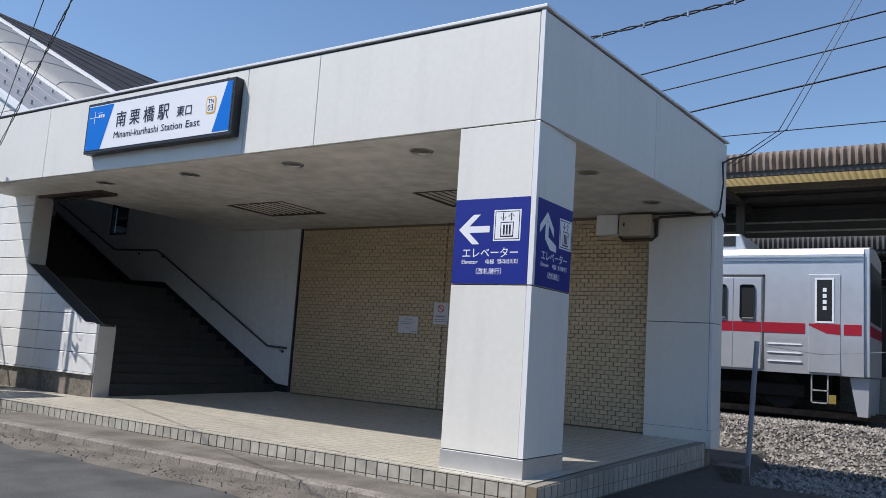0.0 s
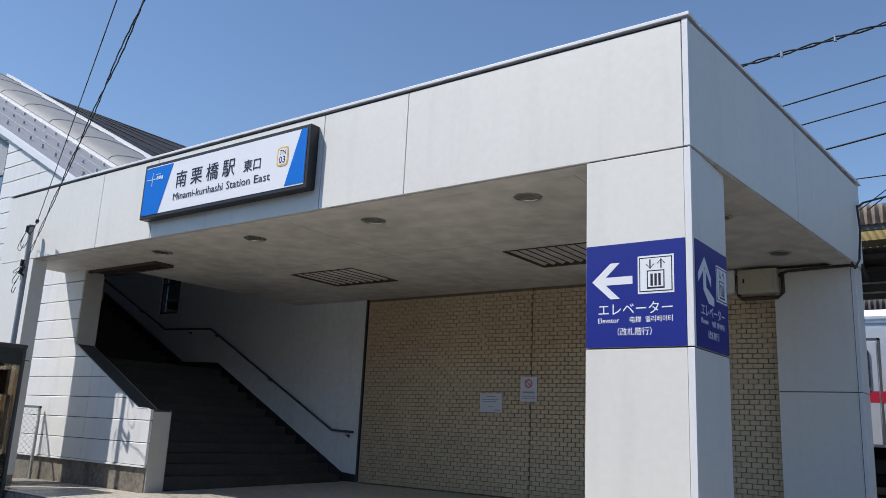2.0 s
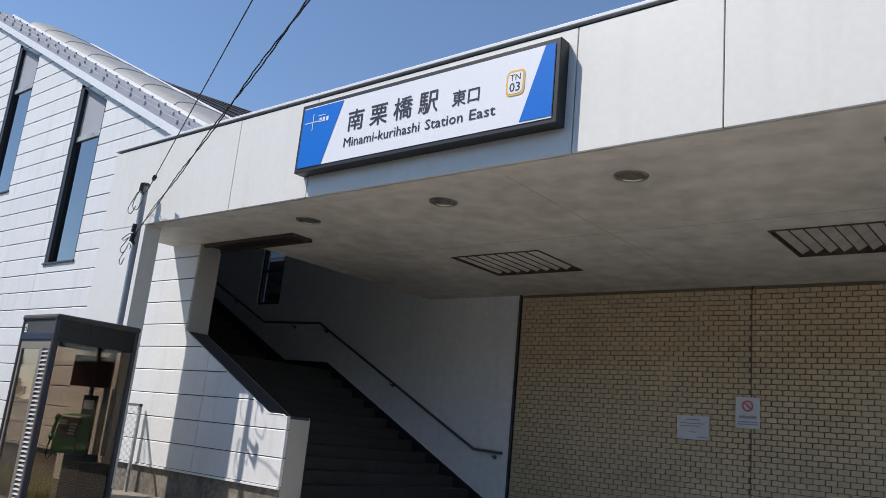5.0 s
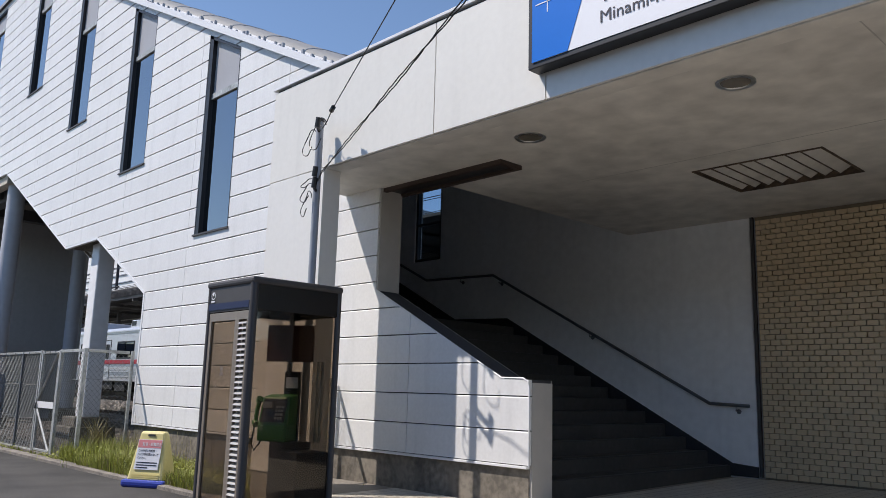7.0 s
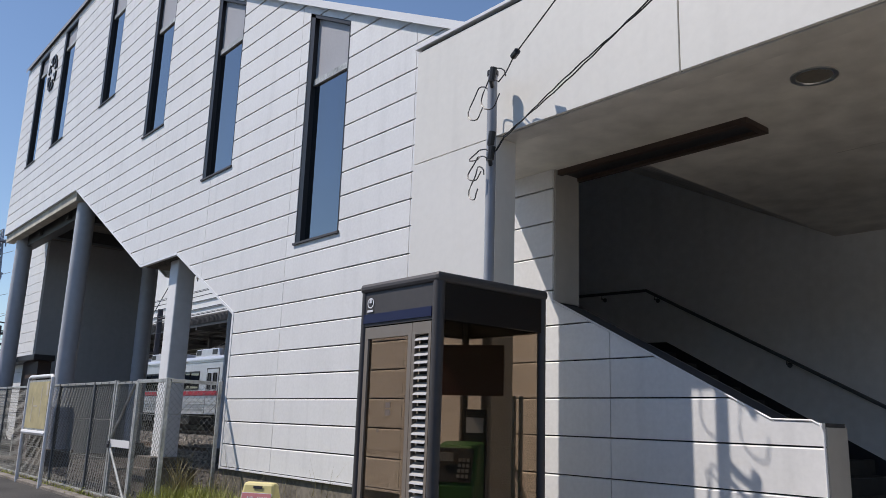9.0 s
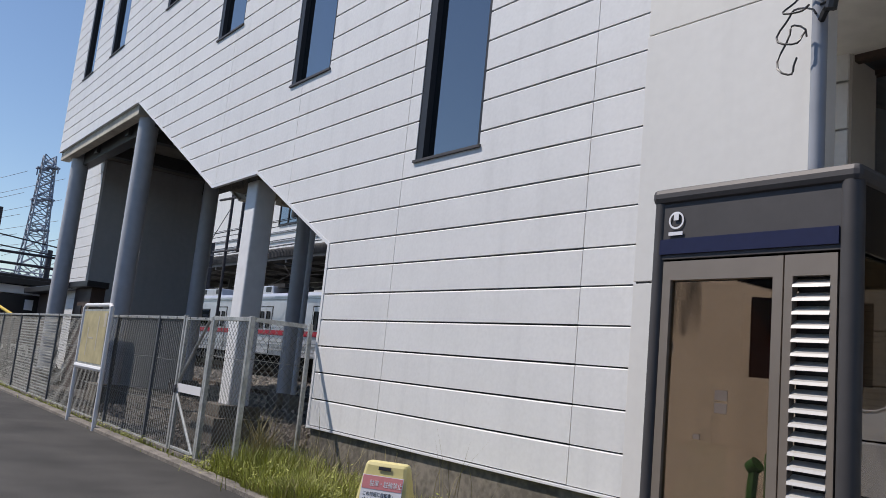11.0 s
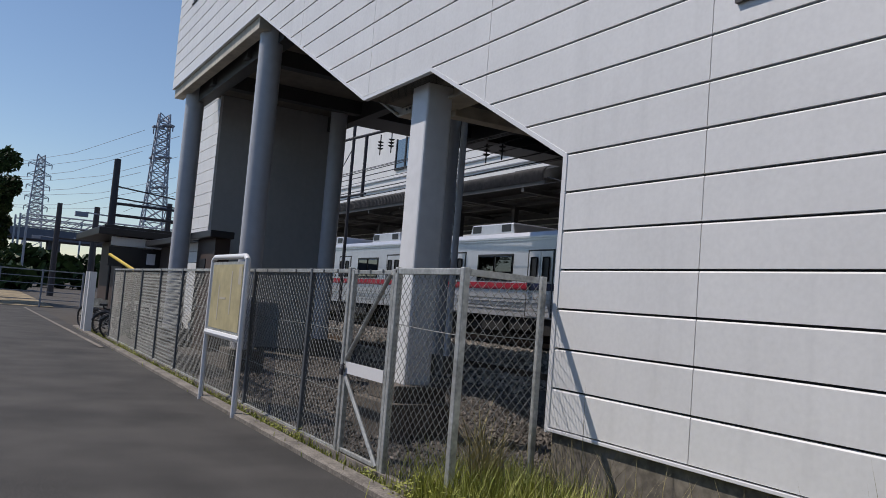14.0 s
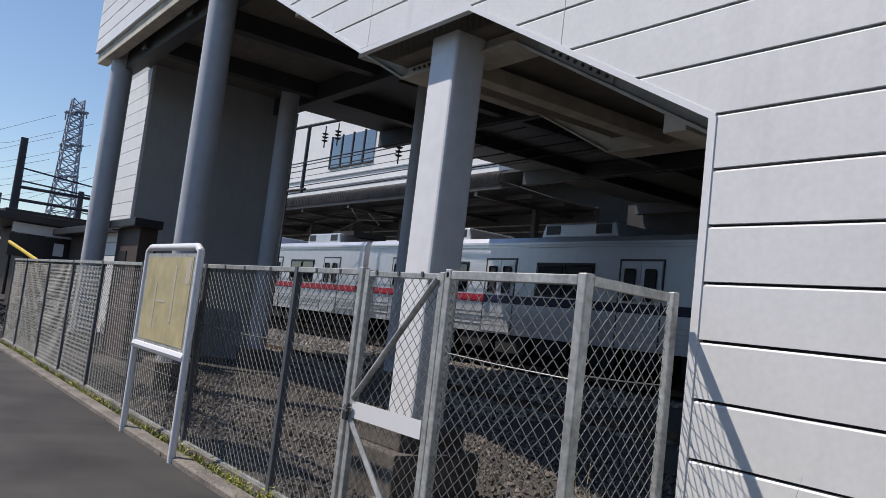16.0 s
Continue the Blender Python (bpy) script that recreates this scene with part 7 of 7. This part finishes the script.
def tree(x, y, h, spread, seed, n=2600):
    random.seed(seed)
    t = thing("tree", "dark leafy tree at the far end of the road", "tree", "trees")
    tr_ = Mesh()
    tr_.tube([(x, y, 0), (x + 0.1, y, h * 0.35), (x, y + 0.1, h * 0.6)], 0.25, 8, 0.1)
    tips = []
    for k in range(9):
        a = k * 2.4
        e = (x + spread * 0.6 * math.cos(a), y + spread * 0.6 * math.sin(a), h * (0.5 + 0.05 * k))
        tr_.tube([(x, y, h * (0.25 + 0.03 * k)), e], 0.09, 6, 0.03)
        tips.append(e)
    part("trunk", tr_, M["bark"], t)
    lf = Mesh()
    clumps = [(tx_ + random.gauss(0, spread * 0.3), ty_ + random.gauss(0, spread * 0.3), tz_ + random.gauss(0, h * 0.1), random.uniform(0.4, 1.1)) for tx_, ty_, tz_ in tips for _ in range(4)]
    for _ in range(n):
        cx_, cy_, cz_, r_ = random.choice(clumps)
        d = Vector((random.gauss(0, 1), random.gauss(0, 1), random.gauss(0, 0.8))).normalized() * r_ * random.uniform(0.5, 1.0)
        p = Vector((cx_, cy_, cz_)) + d
        u = Vector((random.gauss(0, 1), random.gauss(0, 1), random.gauss(0, 1))).normalized() * random.uniform(0.10, 0.2)
        v = u.orthogonal().normalized() * 0.09
        lf.add([p - u, p + v, p + u, p - v], [(0, 1, 2, 3)])
    part("crown", lf, M["leaf"], t, fix=False)


tree(-70.0, 3.7, 8.2, 2.4, 11, 17000)
tree(-75.0, 0.0, 8.0, 3.0, 12)
tree(-100.0, 4.5, 5.0, 2.5, 13, 1400)
hd = Mesh()
random.seed(21)
for _ in range(2200):
    p = Vector((random.uniform(-66, -63.5), random.uniform(0.2, 4.2), random.uniform(0.05, 0.85)))
    u = Vector((random.gauss(0, 1), random.gauss(0, 1), random.gauss(0, 1))).normalized() * 0.1
    v = u.orthogonal().normalized() * 0.07
    hd.add([p - u, p + v, p + u, p - v], [(0, 1, 2, 3)])
tagged(part("hedge", hd, M["grass"], fix=False), "low clipped green hedge at the road end", "hedge", "", "stuff")


def treeline(name, x, y0, y1, h, n, seed, label):
    random.seed(seed)
    m = Mesh()
    for _ in range(n):
        y = random.uniform(y0, y1)
        top = h * (0.55 + 0.6 * abs(noise.noise((y * 0.06, seed, 0))) + 0.25 * noise.noise((y * 0.25, seed, 4)))
        p = Vector((x + random.uniform(-4, 4), y, top * math.sqrt(random.random())))
        u = Vector((random.gauss(0, 1), random.gauss(0, 1), random.gauss(0, 1))).normalized() * random.uniform(0.5, 1.1)
        v = u.orthogonal().normalized() * random.uniform(0.4, 0.8)
        m.add([p - u, p + v, p + u, p - v], [(0, 1, 2, 3)])
    return tagged(part(name, m, M["leaf"], fix=False), label, "trees", "", "stuff")


treeline("far_woods", -190, -70, 150, 7.5, 9000, 41, "dark distant trees and hedges along the horizon")
treeline("far_grove", -135, -45, 70, 7.0, 7000, 43, "dark trees and bushes behind the distant tracks")
treeline("far_hedge", -104, -6, 9, 3.0, 1500, 42, "dark shrubs behind the far lot")

# ---- grass, weeds, ballast stones ----
def blades(name, n, place, hgt, mat, label, seed, wid=0.006):
    random.seed(seed)
    m = Mesh()
    for _ in range(n):
        x, y, k = place()
        h = hgt * k * random.uniform(0.45, 1.1)
        a, l = random.uniform(0, 6.28), random.uniform(0.15, 0.6) * h
        d, s = Vector((math.cos(a), math.sin(a), 0)), Vector((-math.sin(a), math.cos(a), 0)) * wid
        p = Vector((x, y, 0.0))
        q, r = p + d * l * 0.35 + Vector((0, 0, h * 0.6)), p + d * l + Vector((0, 0, h * 0.95))
        m.add([p - s, p + s, q + s * 0.8, q - s * 0.8, r], [(0, 1, 2, 3), (3, 2, 4)])
    return tagged(part(name, m, mat, fix=False), label, "grass", "", "stuff")


def verge():
    x = random.uniform(-22.6, -17.0)
    y = random.uniform(7.45 if x < -21.5 else 7.32, 8.5)
    return x, y, 0.55 + 0.8 * max(0, noise.noise((x * 0.9, y * 1.3, 2)) + 0.35) + (0.25 if x < -20 else 0)


blades("grass_verge", 30000, verge, 0.27, M["grass"], "rough sunlit green grass beside the siding", 31, 0.0042)
blades("grass_fence_line", 5000, lambda: (random.uniform(-45, -22.4), 7.5 + random.gauss(0, 0.09), max(0.1, 0.35 + 0.9 * noise.noise((random.uniform(0, 9), 3, 1)))), 0.20, M["grass"], "thin grass tufts along the fence foot", 32)
blades("grass_straw", 3000, verge, 0.25, M["weed"], "dry straw among the grass beside the siding", 36)
blades("grass_corner", 7000, lambda: (-21.9 + random.gauss(0, 0.55), 8.0 + random.gauss(0, 0.24), random.uniform(0.5, 1.5)), 0.34, M["grass"], "tall yellow-green grass crowding the fence corner", 39, 0.0045)
blades("weeds_dry", 620, lambda: (random.uniform(-22.9, -19.8), random.uniform(7.8, 8.5), random.uniform(0.5, 1.7)), 0.46, M["weed"], "tall dry weeds and seed stalks at the fence corner", 33, 0.0032)
blades("grass_kerb", 900, lambda: (random.uniform(-12, -3), random.choice((6.24, 7.14)) + random.gauss(0, 0.02), max(0.15, noise.noise((random.uniform(0, 40), 1, 5)))), 0.16, M["weed"], "sparse dry grass in the kerb joints", 34)
blades("weeds_wall", 70, lambda: (random.uniform(-22.4, -18.6), 8.46 + random.gauss(0, 0.04), random.uniform(0.7, 1.5)), 0.75, M["weed"], "thin dry seed stalks leaning on the siding", 38, 0.003)
blades("dead_vine", 160, lambda: (-22.42 + random.gauss(0, 0.05), 7.98 + random.gauss(0, 0.06), random.uniform(0.4, 1.0)), 0.95, M["weed"], "dead dry vine clinging to the corner fence", 37, 0.007)
blades("weeds_booth", 500, lambda: (random.uniform(-17.2, -15.2), random.uniform(7.4, 8.4), random.uniform(0.3, 1.2)), 0.3, M["grass"], "weeds behind the phone booth", 35)


def leafy(name, n, mounds, seed, label):
    """Low broad-leaved weeds: small leaves on thin stalks, gathered in mounds (x, y, radius, height)."""
    random.seed(seed)
    m = Mesh()
    for _ in range(n):
        cx, cy, r, h = random.choice(mounds)
        a, q = random.uniform(0, 6.28), math.sqrt(random.random())
        z = h * (1 - 0.6 * q * q) * random.uniform(0.25, 1.0)
        p = Vector((cx + r * q * math.cos(a), cy + 0.6 * r * q * math.sin(a), z))
        d = Vector((math.cos(a) + random.gauss(0, 0.6), math.sin(a) + random.gauss(0, 0.6), random.gauss(0.1, 0.4))).normalized()
        l = random.uniform(0.010, 0.028)
        w = d.cross(Vector((random.gauss(0, 0.3), random.gauss(0, 0.3), 1))).normalized() * l * 0.38
        m.add([p, p + d * l + w, p + d * l * 2, p + d * l - w], [(0, 1, 2, 3)])
        if random.random() < 0.12:
            s = Vector((0.002, 0.001, 0))
            b = Vector((cx + 0.6 * (p.x - cx), cy + 0.6 * (p.y - cy), 0))
            m.add([b - s, b + s, p + s, p - s], [(0, 1, 2, 3)])
    return tagged(part(name, m, M["grass"], fix=False), label, "weeds", "", "stuff")


random.seed(77)
leafy("weed_leaves", 16000, [(random.uniform(-22.8, -17.2), random.uniform(7.45, 8.45), random.uniform(0.15, 0.4), random.uniform(0.12, 0.42)) for _ in range(46)], 78, "broad-leaved green weeds growing through the verge grass")
leafy("weed_tufts", 1500, [(random.uniform(-38, -23), 7.5 + random.gauss(0, 0.05), random.uniform(0.06, 0.16), random.uniform(0.05, 0.16)) for _ in range(40)], 79, "small green weeds along the fence kerb")
leafy("weed_step", 500, [(random.uniform(-11, -4), 7.15, random.uniform(0.05, 0.14), random.uniform(0.03, 0.08)) for _ in range(14)], 80, "little weeds at the foot of the tiled step")


def stones(name, n, place, size, seed, label, mat="stone"):
    rng = np.random.default_rng(seed)
    octa = np.array([(1, 0, 0), (-1, 0, 0), (0, 1, 0), (0, -1, 0), (0, 0, 1), (0, 0, -1)], float)
    faces = [(0, 2, 4), (2, 1, 4), (1, 3, 4), (3, 0, 4), (2, 0, 5), (1, 2, 5), (3, 1, 5), (0, 3, 5)]
    m = Mesh()
    for k in range(n):
        p = np.array(place(rng))
        s = size * rng.uniform(0.5, 1.2)
        v = (octa + rng.normal(0, 0.25, (6, 3))) * s * rng.uniform(0.7, 1.2, 3)
        a = rng.uniform(0, 6.28)
        rot = np.array([(math.cos(a), -math.sin(a), 0), (math.sin(a), math.cos(a), 0), (0, 0, 1)])
        m.add(v @ rot.T + p, faces)
    return tagged(part(name, m, M[mat], fix=False), label, "ballast", "", "stuff")


def near_right(r):
    x, y = r.uniform(-6.5, 5.0), r.uniform(13.4, 20.0)
    return x, y, bed_z(x, y) + 0.02


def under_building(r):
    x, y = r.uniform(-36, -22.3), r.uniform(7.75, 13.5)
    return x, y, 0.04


def along_track(r):
    x, y = r.uniform(-58, -30), r.uniform(13.8, 20.0)
    return x, y, bed_z(x, y) + 0.02


stones("ballast_stones", 17000, near_right, 0.040, 1, "loose grey-brown ballast stones beside the track", "stone2")
stones("gutter_gravel", 1600, lambda r: (r.uniform(-12, 3), 6.18 - abs(r.normal(0, 0.22)), 0.012), 0.012, 4, "fine loose gravel swept along the kerb")
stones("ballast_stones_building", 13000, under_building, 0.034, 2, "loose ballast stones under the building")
stones("ballast_stones_track", 6000, along_track, 0.07, 3, "loose ballast stones along the far track", "stone2")

# ---- pieces of walls, floors and kerbs ----
xk = -12.4
random.seed(8)
kerb = thing("kerb", "row of weathered concrete kerb stones at the road edge", "kerb", kind="structure")
while xk < 4:
    L = 0.6
    c = Mesh()
    c.prism([(6.22, -0.02), (6.23, 0.095), (6.25, 0.115), (6.37, 0.118), (6.37, -0.02)], "x", xk + 0.005, xk + L - 0.005)
    part("kerb_stone", c, M["kerb"], kerb)
    xk += L
# riser tiles
c = Mesh()
c.box(-14.92, 7.192, -0.02, -3.71, 7.199, floor_z(7.2) - 0.014)
c.box(-3.719, 7.2, -0.02, -3.712, 13.0, floor_z(7.2) - 0.014)
part("riser_grout", c, M["grout"], floor)
RW = 0.148
for k in range(int(11.2 / RW)):
    x = -14.92 + k * RW
    c = Mesh()
    c.box(x + 0.009, 7.184, 0.110, x + RW - 0.009, 7.2, floor_z(7.2) - 0.022)
    part("riser_tile", c, M["edge"], floor, fix=False)
    part("riser_tile", Mesh().box(x + 0.009, 7.184, 0.02, x + RW - 0.009, 7.2, 0.100), M["edge"], floor, fix=False)
for k in range(int(5.7 / RW)):
    y = 7.2 + k * RW
    c = Mesh()
    c.box(-3.72, y + 0.009, 0.115, -3.704, y + RW - 0.009, floor_z(y) - 0.022)
    part("riser_tile", c, M["edge"], floor, fix=False)
    part("riser_tile", Mesh().box(-3.72, y + 0.009, 0.0, -3.704, y + RW - 0.009, 0.105), M["edge"], floor, fix=False)
# nosing row and floor tiles
nose = Mesh().box(0.004, 0, -0.012, RW - 0.004, 0.145, 0).data("nosing_tile", M["floor"])
for k in range(int(11.2 / RW)):
    ob = new("nosing_tile", nose)
    ob.parent, ob.location = floor, (-14.92 + k * RW, 7.184, floor_z(7.2) - 0.0005)
TW = 0.15
ft = Mesh()
for i in range(int(5.75 / TW)):
    y = 7.335 + i * TW
    za, zb = floor_z(y) - 0.001, floor_z(y + TW) - 0.001
    for j in range(int(11.2 / TW)):
        x = -14.92 + j * TW
        if y < 8.5 or x > -13.0:
            ft.add([(x + 0.004, y + 0.004, za), (x + TW - 0.004, y + 0.004, za), (x + TW - 0.004, y + TW - 0.004, zb), (x + 0.004, y + TW - 0.004, zb)], [(0, 1, 2, 3)])
tagged(part("floor_tile", ft, M["floor2"], floor, fix=False), kind="stuff")
# brick tiles on the back wall
BWID, BH, G = 0.146, 0.0735, 0.009
brick = Mesh().box(0, -0.022, 0, BWID - G, 0.012, BH - G).data("brick", M["tile"], bevel=0.003)
half = Mesh().box(0, -0.022, 0, BWID / 2 - G, 0.012, BH - G).data("brick_half", M["tile"], bevel=0.003)
rest = Mesh()
count = 0
for r in range(52):
    z = 0.375 + r * BH
    if z + BH > ZC:
        break
    x = -12.60 - (BWID / 2 if r % 2 else 0)
    while x < -4.72:
        a, b = max(x, -12.60), min(x + BWID - G, -4.71)
        if a < -8.78 < b:
            spans = [(a, -8.79), (-8.775, b)]
        else:
            spans = [(a, b)]
        for a, b in spans:
            if b - a > 0.03:
                if 1.5 < z < 3.2 and -9.8 < a < -7.6 and count < 290 and abs(b - a - BWID + G) < 1e-6:
                    ob = new("brick", brick)
                    ob.parent, ob.location = wall_tile, (a, YB, z)
                    count += 1
                else:
                    rest.box(a, YB - 0.022, z, b, YB + 0.012, z + BH - G)
        x += BWID
tagged(part("brick_rest", rest, M["tile2"], wall_tile, fix=False), kind="stuff")
# siding boards, cut to the outline
rows = {}
for xa, xb, poly in strips:
    col = sum(1 for s in seams if s > (xa + xb) / 2 - 1e-6)
    ga = 0.0045 if any(abs(xa - s) < 1e-6 for s in seams) else 0
    gb = 0.0045 if any(abs(xb - s) < 1e-6 for s in seams) else 0
    for r in range(-1, 38):
        z0 = GROOVE0 + r * PITCH
        gz = 0.006 if max(xa, xb) > -16.2 else 0.009
        q = clip(clip(poly, 0, -1, -(z0 + gz)), 0, 1, z0 + PITCH - gz)
        q = clip(clip(q, 1, 0, xa - ga), -1, 0, -(xb + gb)) if len(q) > 2 else q
        if len(q) > 2:
            board, zt = rows.setdefault((col, r), Mesh()), z0 + PITCH - gz
            edge = [u for u, v in q if abs(v - zt) < 1e-6]
            low = clip(q, 0, 1, zt - 0.011)
            if len(low) > 2:
                board.prism(low, "y", YS, YS + 0.05)
                if len(edge) > 1:
                    board.prism([(YS, zt - 0.011), (YS + 0.009, zt), (YS + 0.05, zt), (YS + 0.05, zt - 0.011)], "x", min(edge), max(edge))
            else:
                board.prism(q, "y", YS + 0.004, YS + 0.05)
for key in sorted(rows):
    part("siding_board", rows[key], M["siding"], wall_front)
